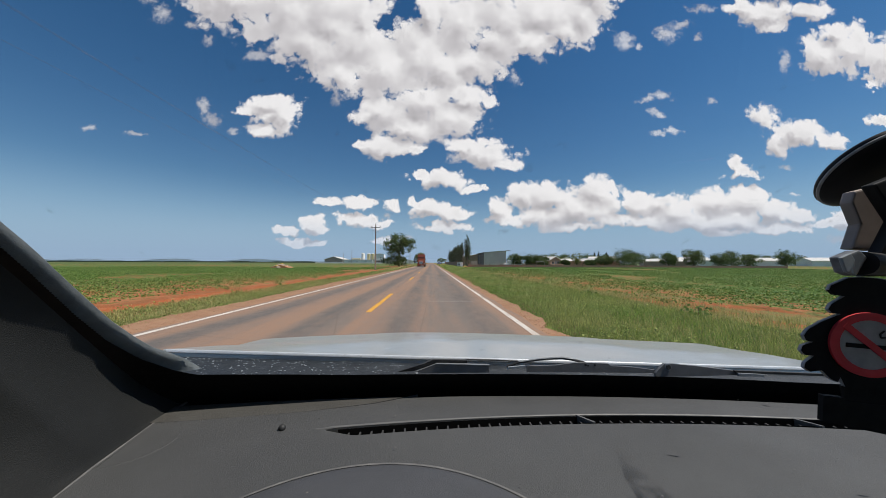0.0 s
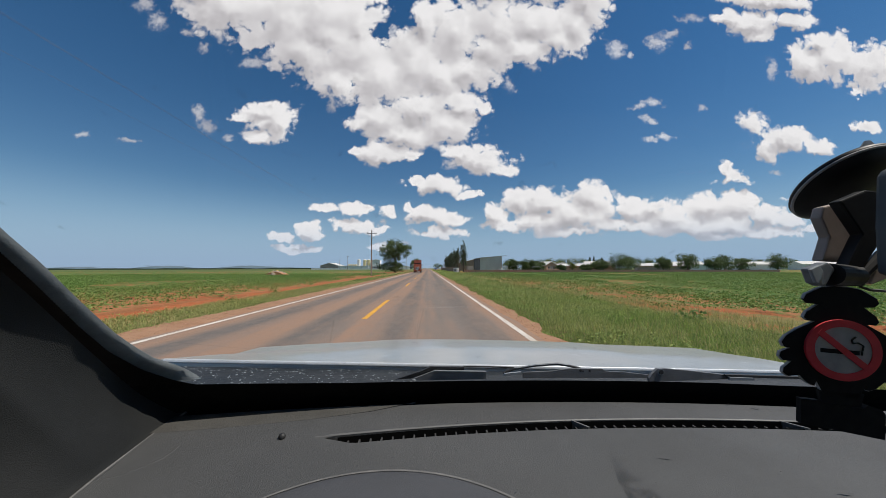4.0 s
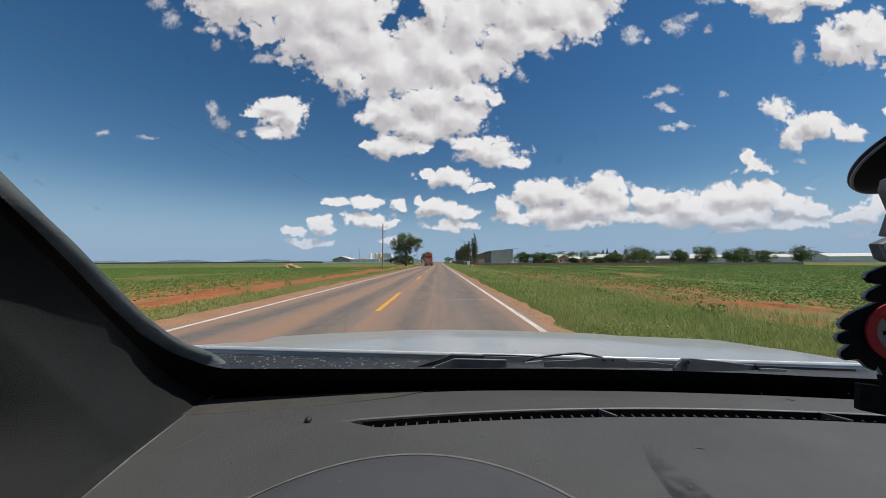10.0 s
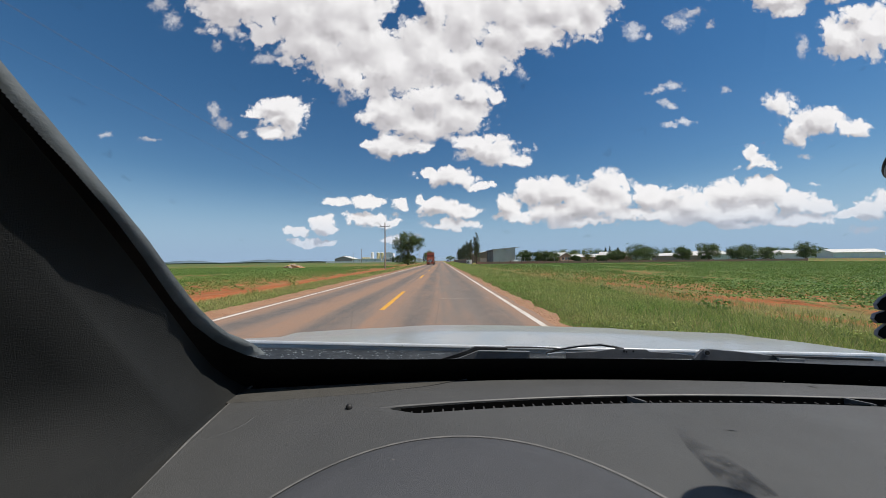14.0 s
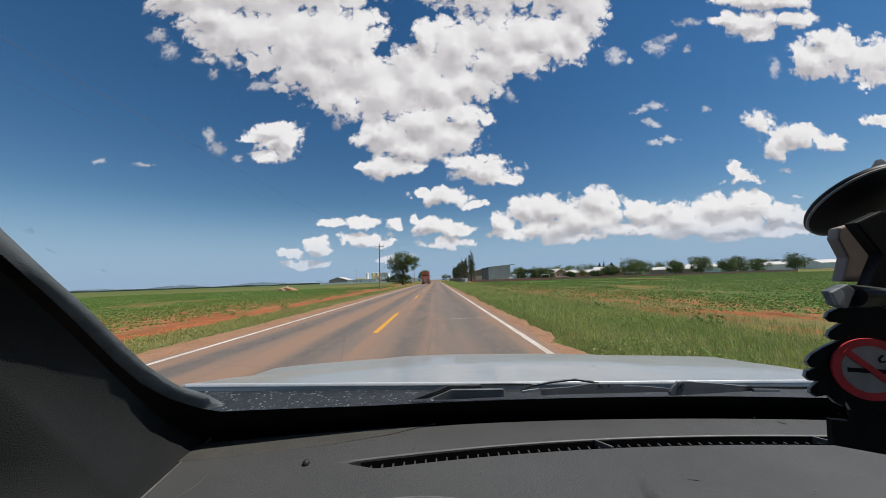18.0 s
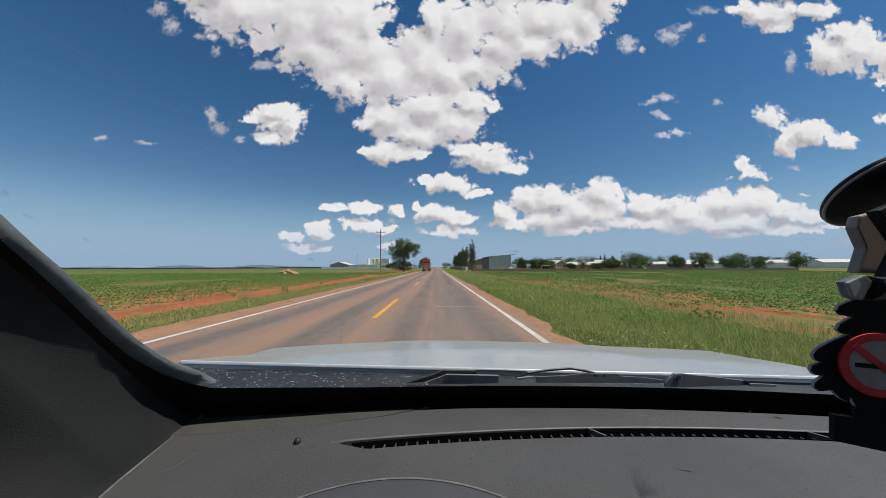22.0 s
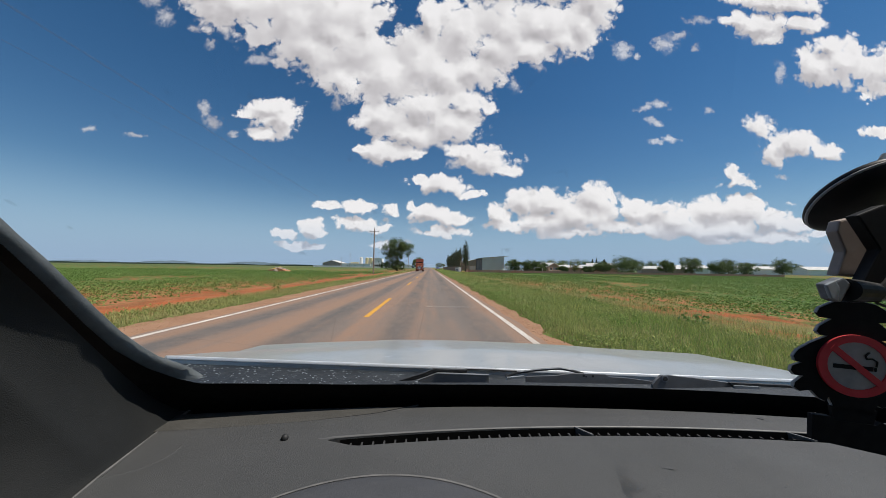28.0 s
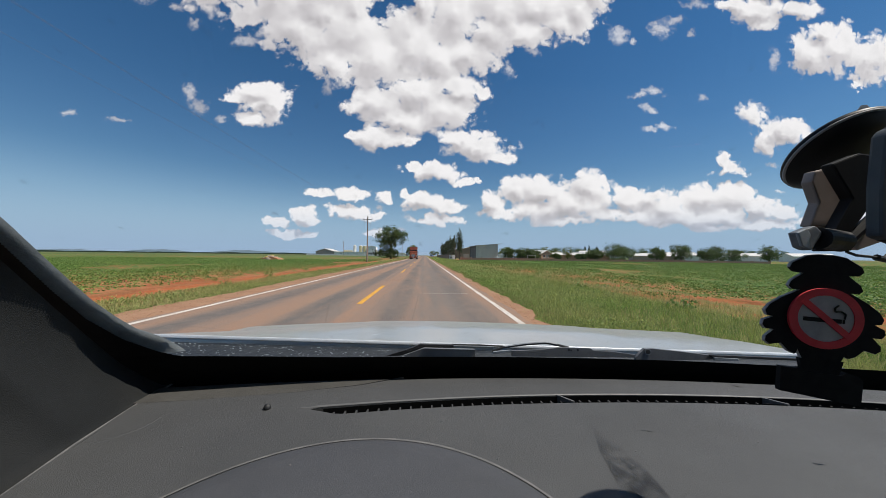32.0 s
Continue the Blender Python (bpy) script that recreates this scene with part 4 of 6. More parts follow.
# dark scuffs on the passenger side
for pts, w in (([(0.366, 0.488), (0.374, 0.486), (0.382, 0.483)], 0.004), ([(0.55, 0.40), (0.562, 0.396), (0.574, 0.396)], 0.005), ([(0.70, 0.655), (0.706, 0.645)], 0.004)):
    rows = []
    for k, (x, y) in enumerate(pts):
        ww = w * (0.4 + 0.6 * math.sin(math.pi * (k + 0.6) / (len(pts) + 0.2)))
        rows.append([(x - ww, y, DASH + 0.0016), (x + ww, y, DASH + 0.0016)])
    part("scuff", sheet(B(), rows), "scuff", dashboard, "dark scuff on the plastic")
# a greasy smear drawn out across the plastic
rows = []
for f in np.linspace(0, 1, 26):
    x, y = float(np.interp(f, (0, 0.45, 0.75, 1), (0.309, 0.287, 0.283, 0.272))), 0.516 - 0.170 * f
    w = 0.010 + 0.020 * f
    rows.append([(x + w * g, y + 0.004 * noise.noise((f * 9, g * 3, 1)), DASH + 0.0009 + tilt(x) * 0.3) for g in np.linspace(-1, 1, 9)])
part("smear", sheet(B(), rows), "smear", dashboard, "dark greasy smear on the plastic")
# dust crumbs lying on the plastic
rnd = random.Random(5)
bm = B()
for _ in range(70):
    x, y = rnd.uniform(-0.45, 0.95), rnd.uniform(0.34, 0.69)
    a, b = slot(x)
    if a - 0.01 < y < b + 0.01:
        continue
    s = rnd.uniform(0.0005, 0.0014)
    bmesh.ops.create_icosphere(bm, subdivisions=1, radius=s, matrix=Matrix.Translation((x, y, DASH + 0.0045 + tilt(x) * 0.3)) @ Matrix.Diagonal((1.5, 1, 0.5, 1)))
tagged(part("dust_crumbs", bm, "seam", dashboard, "scattered pale dust crumbs"), kind="stuff")

# windscreen plane
RAKE = 1 / math.tan(radians(50))


def on_glass(x, z, off=0.0):
    """A place on the glass near its foot and along the pillar, where it leans in towards the driver higher up."""
    p = Vector((x, 0.76 - 0.085 * (x - 0.3) ** 2 - (z - 1.003) * RAKE - off * 0.64, z - off * 0.77))
    seat = Vector((-0.01, -0.012, 1.308))
    return tuple(seat + (p - seat) * float(np.interp(z, (1.09, 1.20, 1.36), (1.0, 0.91, 0.81))))


def on_pane(x, z):
    """The curved pane: it leans back farther above the first hand's width."""
    foot, lean = min(z, 1.15) - 1.003, max(z - 1.15, 0.0)
    return (x, 0.76 - 0.085 * (x - 0.3) ** 2 - foot * RAKE - lean * 1.27, z)


rows = [[on_pane(x, z) for x in np.linspace(-0.60 + 0.10 * (z - 1), 1.27 - 0.10 * (z - 1), 24)] for z in np.linspace(0.97, 1.60, 16)]
glass = part("windscreen", sheet(B(), rows), "pane", car, "clear slightly dusty windscreen", smooth=True)
glass.visible_shadow = False


def inner_edge(z):
    """Left border of the clear glass at a height."""
    return float(np.interp(z, (1.085, 1.110, 1.128, 1.135, 1.163, 1.200, 1.255, 1.315, 1.345, 1.390, 1.430, 1.80), (-0.452, -0.464, -0.482, -0.498, -0.514, -0.527, -0.533, -0.537, -0.543, -0.548, -0.552, -0.59)))


def zig_edge(z):
    """Saw-toothed border of the black band at a height."""
    return float(np.interp(z, (1.085, 1.099, 1.127, 1.138, 1.172, 1.220, 1.290, 1.335, 1.370, 1.400, 1.430, 1.80), (-0.460, -0.489, -0.522, -0.529, -0.546, -0.552, -0.553, -0.556, -0.560, -0.563, -0.569, -0.60)))


def trim_edge(z):
    """Front border of the inner trim on the glass."""
    return float(np.interp(z, (1.003, 1.013, 1.035, 1.072, 1.119, 1.185, 1.241, 1.292, 1.338, 1.404, 1.80), (-0.520, -0.520, -0.534, -0.552, -0.557, -0.560, -0.561, -0.562, -0.566, -0.570, -0.60)))


def band_top(x):
    """Upper border of the black band along the foot of the glass."""
    return float(np.interp(x, (-0.60, -0.475, -0.176, 0.0, 0.25, 0.65, 0.83, 0.95, 1.25), (1.092, 1.086, 1.066, 1.060, 1.053, 1.040, 1.032, 1.029, 1.020)))


part("ceramic_band", sheet(B(), [[on_glass(x, band_top(x) * f + 0.93 * (1 - f), 0.006) for x in np.linspace(-0.455, 1.25, 60)] for f in (0.0, 0.5, 1.0)]), "black", glass, "black ceramic band along the glass foot")
zs = np.concatenate((np.linspace(0.93, 1.084, 5), np.arange(1.087, 1.76, 0.0019)))
rows = []
for i, z in enumerate(zs):
    tooth = 0.0012 if i % 2 else -0.0012
    e = zig_edge(z) + tooth if z > 1.0865 else -0.455
    rows.append([on_glass(e, z, 0.006), on_glass((e - 0.72) / 2, z, 0.006), on_glass(-0.72, z, 0.006)])
part("ceramic_band", sheet(B(), rows), "black", glass, "black ceramic band with a saw-tooth border")
rows = []
for z in np.linspace(1.087, 1.76, 50):
    a, b = Vector(on_glass(inner_edge(z), z, -0.004)), Vector(on_glass(zig_edge(z) - 0.022, z, 0.001))
    eye = Vector((-0.02, 0.0, EYE))
    far_a = eye + (a - eye) * 1.04
    rows.append([tuple(eye + (a - eye) * 1.08), tuple(far_a), tuple(far_a.lerp(b, 0.5) + Vector((0.004, 0, 0))), tuple(b)])
part("pillar_moulding", sheet(B(), rows), "moulding", car, "dusty grey outer moulding of the windscreen pillar", smooth=True)

# inner trim of the windscreen pillar, with a crease down its length
rows = []
for f in np.linspace(0, 1, 18) ** 1.3:
    z = DASH - 0.002 + f * 0.76
    front = Vector(on_glass(trim_edge(z), z, 0.014)) if f > 0.01 else Vector((-0.517, 0.700, z))
    ridge_ = Vector((-0.487 - 0.046 * f, 0.485 - 0.507 * f, z))
    back = Vector((-0.66 + 0.20 * max(0.0, 1 - 6 * f), 0.25 - 0.6 * f, z - 0.02))
    q0 = front.lerp(ridge_, 0.04)
    q1 = front.lerp(ridge_, 0.45) + Vector((-0.006, 0.003, 0))
    q2 = front.lerp(ridge_, 0.88)
    q3 = ridge_.lerp(back, 0.15)
    rows.append([tuple(front), tuple(q0), tuple(q1), tuple(q2), tuple(ridge_), tuple(q3), tuple(back), tuple(back + Vector((0.0, -0.6, 0)))])
foot = [(0.702, -0.006), (0.693, -0.006), (0.62, -0.006), (0.52, -0.006), (0.47, -0.006), (0.40, -0.006), (0.20, -0.02), (-0.35, -0.05)]
rows.insert(0, [(dash_seam(max(y, 0.10)) + 0.003, y, DASH + z) for y, z in foot])
part("pillar_trim", sheet(B(), rows), "trim", car, "dark grey plastic trim of the windscreen pillar", smooth=True)
bm = B()
pipe(bm, [(-0.516, 0.695, DASH + 0.001), (-0.505, 0.60, DASH + 0.002), (-0.484, 0.48, DASH + 0.002), (-0.450, 0.34, DASH + 0.001), (-0.430, 0.24, DASH - 0.004), (-0.412, 0.13, DASH - 0.03)], 0.0022, 6)
part("trim_seam", bm, "seam", car, "dusty seam between trim and dashboard")


# bonnet, cowl and outer shell
def bonnet_z(x, y):
    u = (x - 0.26) / 1.04
    f = np.interp(y, (0.90, 0.95, 1.2, 1.5, 1.75, 1.9, 2.05, 2.15), (0.0, 0, -0.018, -0.052, -0.106, -0.15, -0.22, -0.32))
    crease = 0.006 / (1 + math.exp((abs(x - 0.26) - 0.52) * 40)) * np.interp(y, (1.0, 1.25), (0, 1))
    return 1.010 + f - (0.050 if u < 0 else 0.010) * u * u * np.interp(y, (0.95, 1.3), (0.0, 1)) - 0.035 * (x - 0.25) + crease


def bonnet_back(x):
    return 0.95


rows = []
for x in np.linspace(-0.78, 1.30, 64):
    yb = bonnet_back(x)
    row = [(x, yb, bonnet_z(x, yb) - 0.02), (x, yb + 0.002, bonnet_z(x, yb) - 0.002), (x, yb + 0.006, bonnet_z(x, yb))]
    row += [(x, y, bonnet_z(x, y)) for y in np.linspace(yb + 0.02, 2.15, 28)]
    rows.append(row)
bonnet = part("bonnet", sheet(B(), rows), "paint", car, "silver-grey metallic bonnet reflecting the sky", smooth=True)
rows = []
for x in np.linspace(-0.77, 1.29, 60):
    yb = bonnet_back(x)
    z = bonnet_z(x, yb)
    rows.append(((x, yb - 0.002, z - 0.007), (x, yb - 0.0015, z + 0.0004), (x, yb + 0.001, z + 0.0012), (x, yb + 0.004, z + 0.0008)))
part("bonnet_edge", sheet(B(), rows), "edge", bonnet, "bright rear edge of the bonnet", smooth=True)
def cowl_z(x, y):
    yb = bonnet_back(x)
    return float(np.interp(y, (0.70, 0.82, yb - 0.03, yb + 0.03), (0.935, 0.972, 0.990, 0.990))) - 0.035 * (x - 0.25)


rows = [[(x, y, cowl_z(x, y)) for y in (0.70, 0.76, 0.82, bonnet_back(x) - 0.06, bonnet_back(x) - 0.03, bonnet_back(x) + 0.03)] for x in np.linspace(-0.80, 1.31, 50)]
cowl = part("cowl", sheet(B(), rows), "cowl", car, "dark plastic cowl below the windscreen with dried water spots")
# water spots standing on the cowl corner
bm = B()
for _ in range(420):
    x = rnd.uniform(-0.72, 0.02)
    y = rnd.uniform(0.84, 0.97)
    s = rnd.uniform(0.0008, 0.0028)
    bmesh.ops.create_icosphere(bm, subdivisions=1, radius=s, matrix=Matrix.Translation((x, y, cowl_z(x, y))) @ Matrix.Diagonal((1.4, 1, 0.5, 1)))
tagged(part("water_spots", bm, "pale_grey", cowl, "pale dried water spots"), kind="stuff")
# wipers, parked low on the cowl


def slab(pts, y0, y1):
    """A flat bar standing on edge: its outline in x and z, between two depths."""
    return prism(B(), pts, y0, y1, "y")


wiper = part("wiper", slab([(-0.093, 1.004), (-0.02, 1.026), (0.005, 1.0365), (0.097, 1.0335), (0.097, 1.0265), (0.015, 1.026), (-0.05, 1.006)], 0.866, 0.876), "rubber", car, "black wiper blade lying on the cowl")
part("wiper_arm", slab([(-0.040, 1.009), (0.016, 1.0295), (0.156, 1.0250), (0.156, 1.004), (-0.03, 1.004)], 0.856, 0.862), "wiper_arm", wiper, "pale grey wiper arm")
part("blade_rod", pipe(B(), [(0.094, 0.878, 1.0325), (0.17, 0.88, 1.0300), (0.240, 0.88, 1.0262)], 0.0022, 6), "rubber", wiper)
part("arm_ridge", slab([(0.014, 1.0295), (0.156, 1.0250), (0.156, 1.0232), (0.014, 1.0277)], 0.854, 0.857), "pale_grey", wiper)
wiper = part("wiper", pipe(B(), [(0.205, 0.866, 1.016), (0.236, 0.866, 1.0268), (0.265, 0.867, 1.0305), (0.293, 0.868, 1.0338), (0.330, 0.868, 1.0365), (0.360, 0.868, 1.0380), (0.395, 0.867, 1.0320), (0.424, 0.866, 1.0250)], 0.0034, 8), "rubber", car, "curved black wiper arm")
# a thin pale rod on top of the arm draws its sheen
part("sheen_rod", pipe(B(), [(0.240, 0.863, 1.0298), (0.293, 0.865, 1.0365), (0.358, 0.865, 1.0405), (0.39, 0.864, 1.0355)], 0.0011, 5), "pale_grey", wiper)
part("linkage_plate", slab([(0.259, 1.0195), (0.340, 1.0215), (0.380, 1.0262), (0.392, 1.0278), (0.484, 1.0248), (0.492, 1.0184), (0.549, 1.0150), (0.617, 1.0060), (0.617, 0.998), (0.259, 1.004)], 0.858, 0.862), "wiper_arm", wiper, "grey linkage plate with holes")
for x, z, r in ((0.421, 1.0215, 0.0036), (0.428, 1.0195, 0.0024), (0.447, 1.0205, 0.0030)):
    part("hole", tube(B(), (x, 0.8575, z), (x, 0.859, z), r, r, 10), "rubber", wiper, "dark hole in the plate")
part("clip", slab([(0.203, 1.013), (0.206, 1.0195), (0.252, 1.0235), (0.254, 1.0200)], 0.850, 0.856), "pale_grey", wiper, "pale wiper clip")
pivot = part("wiper_pivot", slab([(0.612, 1.000), (0.622, 1.012), (0.637, 1.0255), (0.662, 1.0255), (0.690, 1.0220), (0.724, 1.0190), (0.838, 1.0045), (0.890, 0.994), (0.612, 0.990)], 0.850, 0.858), "wiper_arm", car, "grey wiper arm with its pivot")
part("nut", tube(B(), (0.6457, 0.846, 1.0170), (0.6457, 0.851, 1.0170), 0.0062, 0.0066, 12), "rubber", pivot, "dark pivot nut")
part("washer", tube(B(), (0.6457, 0.8485, 1.0170), (0.6457, 0.8505, 1.0170), 0.0095, 0.0095, 16), "pale_grey", pivot)
blade = part("wiper", slab([(0.826, 1.0085), (0.937, 1.0035), (1.10, 0.996), (1.10, 0.990), (0.94, 0.997), (0.832, 1.003)], 0.842, 0.850), "rubber", car, "black wiper blade lying on the cowl")
part("holder", slab([(0.834, 1.0022), (0.905, 0.9985), (0.905, 0.992), (0.834, 0.994)], 0.838, 0.843), "pale_grey", blade)

# closed shell behind the view
part("roof_header", box(B(), -0.58, 1.22, 0.03, 0.08, 1.60, 1.756, 0.01), "headliner", car)
part("roof", box(B(), -0.58, 1.22, -2.4, 0.055, 1.755, 1.80, 0.02), "headliner", car, "pale cloth headliner under the roof")
for x0, x1 in ((-0.72, -0.66), (1.26, 1.32)):
    part("door", prism(B(), [(-2.4, 0.35), (0.70, 0.35), (0.70, 0.98), (-2.4, 1.0)], x0, x1, "x"), "paint", car, "silver-grey door")
    part("wing", prism(B(), [(0.70, 0.35), (0.95, 0.40), (1.05, 0.72), (1.75, 0.72), (1.86, 0.40), (2.2, 0.40), (2.17, 0.66), (1.7, 0.79), (0.72, 0.90)], x0 + 0.02, x1 - 0.02, "x"), "paint", car, "silver-grey front wing")
    for y in (1.40, -1.55):
        w = part("wheel", tube(B(), (x0 - 0.02 if x0 < 0 else x0 - 0.14, y, 0.35), (x1 + 0.14 if x0 < 0 else x1 + 0.02, y, 0.35), 0.35, 0.35, 28), "tyre", car)
        part("rim", tube(B(), (x0 - 0.03, y, 0.35), (x1 + 0.03, y, 0.35), 0.21, 0.21, 20), "bright", w)
part("front_panel", box(B(), -0.62, 1.22, 2.10, 2.2, 0.40, 0.74, 0.03), "paint", car)
part("floor_pan", box(B(), -0.66, 1.26, -2.4, 0.70, 0.33, 0.38), "dark", car)
part("bulkhead", box(B(), -0.66, 1.26, 0.70, 0.72, 0.38, 0.90), "dark", car)
part("rear_panel", box(B(), -0.66, 1.26, -2.46, -2.4, 0.40, 1.76, 0.02), "trim", car)


# ---- hanging from the windscreen ----
mount = thing("phone_mount", "black suction-cup phone mount stuck to the windscreen", "phone mount", (0.3775, 0.2575, 1.3732))
mount.scale = (0.79, 0.79, 0.79)
nrm = Vector((-0.03, -0.654, -0.756)).normalized()
q3 = nrm.to_track_quat("Z", "Y").to_matrix()


def disc(bm, centre, rings, turn_m, n=48):
    """A turned body: rings of radius and height along its axis."""
    rows = []
    for r, h in rings:
        rows.append([tuple(Vector(centre) + turn_m @ Vector((r * math.cos(a), r * math.sin(a), h))) for a in np.linspace(0, 2 * math.pi, n + 1)])
    sheet(bm, rows)
    bmesh.ops.remove_doubles(bm, verts=bm.verts[:], dist=1e-6)
    return bm


def plate(pts, y0, y1, soft=0.003):
    """A moulded plate: its outline in x and z, between two depths, with rounded edges."""
    bm = prism(B(), pts, y0 - 0.33, y1 - 0.33, "y")
    bmesh.ops.bevel(bm, geom=bm.edges[:], offset=soft, segments=2, affect="EDGES", profile=0.6, clamp_overlap=True)
    return bm


cup_c = (0.0898, 0.053, 0.0311)
cup = part("suction_cup", disc(B(), cup_c, ((0.001, -0.006), (0.050, -0.006), (0.0575, -0.003), (0.0596, 0.000), (0.0590, 0.004), (0.054, 0.010), (0.046, 0.016), (0.030, 0.021), (0.001, 0.023)), q3), "cup", mount, "glossy black suction cup", smooth=True)
part("cup_rim", disc(B(), cup_c, ((0.0572, 0.0062), (0.0590, 0.0053), (0.0594, 0.0036), (0.0580, 0.0044)), q3), "card_edge", cup, "pale line round the cup", smooth=True)
part("pull_tab", slab([(0.080, 0.066), (0.104, 0.064), (0.106, 0.078), (0.100, 0.083), (0.093, 0.082)], 0.030, 0.0315), "clear_tab", cup, "clear pull tab of the cup")
part("lever_block", plate([(0.0009, -0.0101), (0.0302, -0.003), (0.0471, -0.0439), (0.0231, -0.0777), (-0.0061, -0.0759), (0.0055, -0.0474), (-0.0036, -0.023)], 0.340, 0.352, 0.002), "beige", mount, "taupe plastic lever block")
part("arm", plate([(-0.0029, -0.0069), (0.0218, -0.0457), (-0.0004, -0.0826), (-0.0156, -0.1062), (0.0208, -0.1052), (0.0206, -0.0842), (0.0554, -0.0391), (0.0648, 0.0035), (0.0319, 0.0065)], 0.322, 0.334, 0.002), "cup", mount, "black mount arm")
part("arm_joint", tube(B(), (-0.022, -0.008, -0.0918), (0.0174, 0.0, -0.0938), 0.0125, 0.0125, 18), "cup", mount, "black ball joint")
part("lever", plate([(0.0295, -0.0978), (0.0554, -0.0762), (0.0662, -0.0941), (0.0359, -0.1043)], 0.328, 0.336, 0.001), "beige", mount, "taupe plastic lever")
knob = part("clamp_knob", plate([(-0.0487, -0.0855), (-0.0287, -0.0778), (-0.0199, -0.0856), (-0.0339, -0.1057), (-0.0436, -0.1019)], 0.318, 0.330, 0.002), "chrome", mount, "scuffed grey clamp knob")
part("knob_face", plate([(-0.0551, -0.0863), (-0.0441, -0.0815), (-0.04, -0.0885), (-0.0417, -0.104), (-0.0499, -0.1009)], 0.314, 0.3175, 0.001), "pale_grey", knob, "pale worn face of the knob")
part("brace", tube(B(), (0.015, -0.005, -0.0968), (0.0495, -0.005, -0.0684), 0.006, 0.006, 10), "cup", mount)
unit = part("phone_cradle", plate([(0.0314, 0.026), (0.0481, 0.0382), (0.0813, 0.0434), (0.1281, 0.0472), (0.1117, -0.1199), (0.0677, -0.1078), (0.0216, -0.094)], 0.290, 0.308, 0.005), "cup", mount, "black phone cradle seen from behind")
part("cradle_edge", plate([(0.019, 0.0164), (0.0248, 0.0235), (0.0315, 0.0266), (0.0216, -0.0946), (0.0105, -0.0904), (0.012, -0.0395)], 0.292, 0.306, 0.003), "cradle_grey", unit, "grey edge of the cradle")
part("cable", pipe(B(), [(0.0176, -0.005, -0.1062), (0.0292, -0.005, -0.1101), (0.0427, -0.005, -0.1111), (0.0545, -0.005, -0.1122), (0.0629, -0.005, -0.1135), (0.071, -0.005, -0.1066)], 0.0016, 6), "rubber", mount, "thin black cable")
part("cable_plug", tube(B(), (0.0545, -0.005, -0.1122), (0.0679, -0.005, -0.1154), 0.0038, 0.003, 8), "rubber", mount)

fresh = thing("air_freshener", "black tree-shaped air freshener with a round no-smoking sign", "air freshener", (0.426, 0.297, 1.2215), -9)
fresh.matrix_world = fresh.matrix_world @ pose(0, 0, 0, 0, 4, 0)
fresh.scale = (0.86, 0.86, 0.86)


def tree_outline():
    """Half outline of the card, scalloped, from the top down; mirrored by the caller."""
    half = [(0.010, 0.078), (0.026, 0.076), (0.047, 0.066), (0.050, 0.060), (0.044, 0.055), (0.030, 0.054), (0.046, 0.044), (0.050, 0.037), (0.045, 0.033), (0.034, 0.033),
            (0.058, 0.022), (0.074, 0.012), (0.080, 0.004), (0.077, -0.002), (0.068, -0.003), (0.081, -0.008), (0.083, -0.014), (0.078, -0.019), (0.066, -0.019),
            (0.077, -0.028), (0.078, -0.034), (0.071, -0.038), (0.056, -0.035), (0.045, -0.044), (0.036, -0.047), (0.033, -0.040), (0.022, -0.058)]
    return [(x * 0.80, z * 0.97) for x, z in half]


half = tree_outline()
outline = [(x, z) for x, z in half] + [(-x, z) for x, z in half[::-1]]
part("card", prism(B(), outline, -0.002, 0.002, "y"), "card_black", fresh, "black scalloped card")
part("card_edge", prism(B(), [(x * 1.012, z * 1.012) for x, z in outline], -0.0012, 0.0025, "y"), "card_edge", fresh, "pale cut edge of the card")
part("stem", prism(B(), [(-0.024, -0.05), (0.024, -0.05), (0.020, -0.068), (0.022, -0.073), (-0.022, -0.073), (-0.020, -0.068)], -0.002, 0.002, "y"), "card_black", fresh)
part("foot_tag", prism(B(), [(-0.044, -0.062), (-0.024, -0.062), (-0.020, -0.066), (0.022, -0.066), (0.027, -0.062), (0.041, -0.066), (0.045, -0.071), (0.044, -0.100), (-0.044, -0.091)], -0.003, 0.003, "y"), "card_black", fresh, "black tag at the foot of the card")


def round_plate(r0, r1, y0, y1, sx=1.0):
    bm = B()
    ang = np.linspace(0, 2 * math.pi, 65)
    sheet(bm, [[(r * sx * math.cos(a), y, r * math.sin(a)) for a in ang] for r, y in ((r0, y1), (r0, y0), (r1, y0), (r1, y1))])
    return bm


sign = part("sign", round_plate(0.0005, 0.0345, -0.0035, -0.002, 1.12), "sign_white", fresh, "round no-smoking sign")
part("ring", round_plate(0.0275, 0.0362, -0.0045, -0.002, 1.12), "sign_red", sign, "red ring")
bm = B()
c, s = math.cos(radians(38)), math.sin(radians(38))
prism(bm, [(-0.033 * c - 0.0035 * s, 0.033 * s - 0.0035 * c), (-0.033 * c + 0.0035 * s, 0.033 * s + 0.0035 * c), (0.033 * c + 0.0035 * s, -0.033 * s + 0.0035 * c), (0.033 * c - 0.0035 * s, -0.033 * s - 0.0035 * c)], -0.0050, -0.003, "y")
part("slash", bm, "sign_red", sign, "red slash")
part("cigarette", box(B(), -0.024, 0.017, -0.0042, -0.003, -0.0045, 0.0005), "card_black", sign, "black cigarette shape")
part("ash", box(B(), 0.0185, 0.0205, -0.0042, -0.003, -0.0045, 0.0005), "card_black", sign)
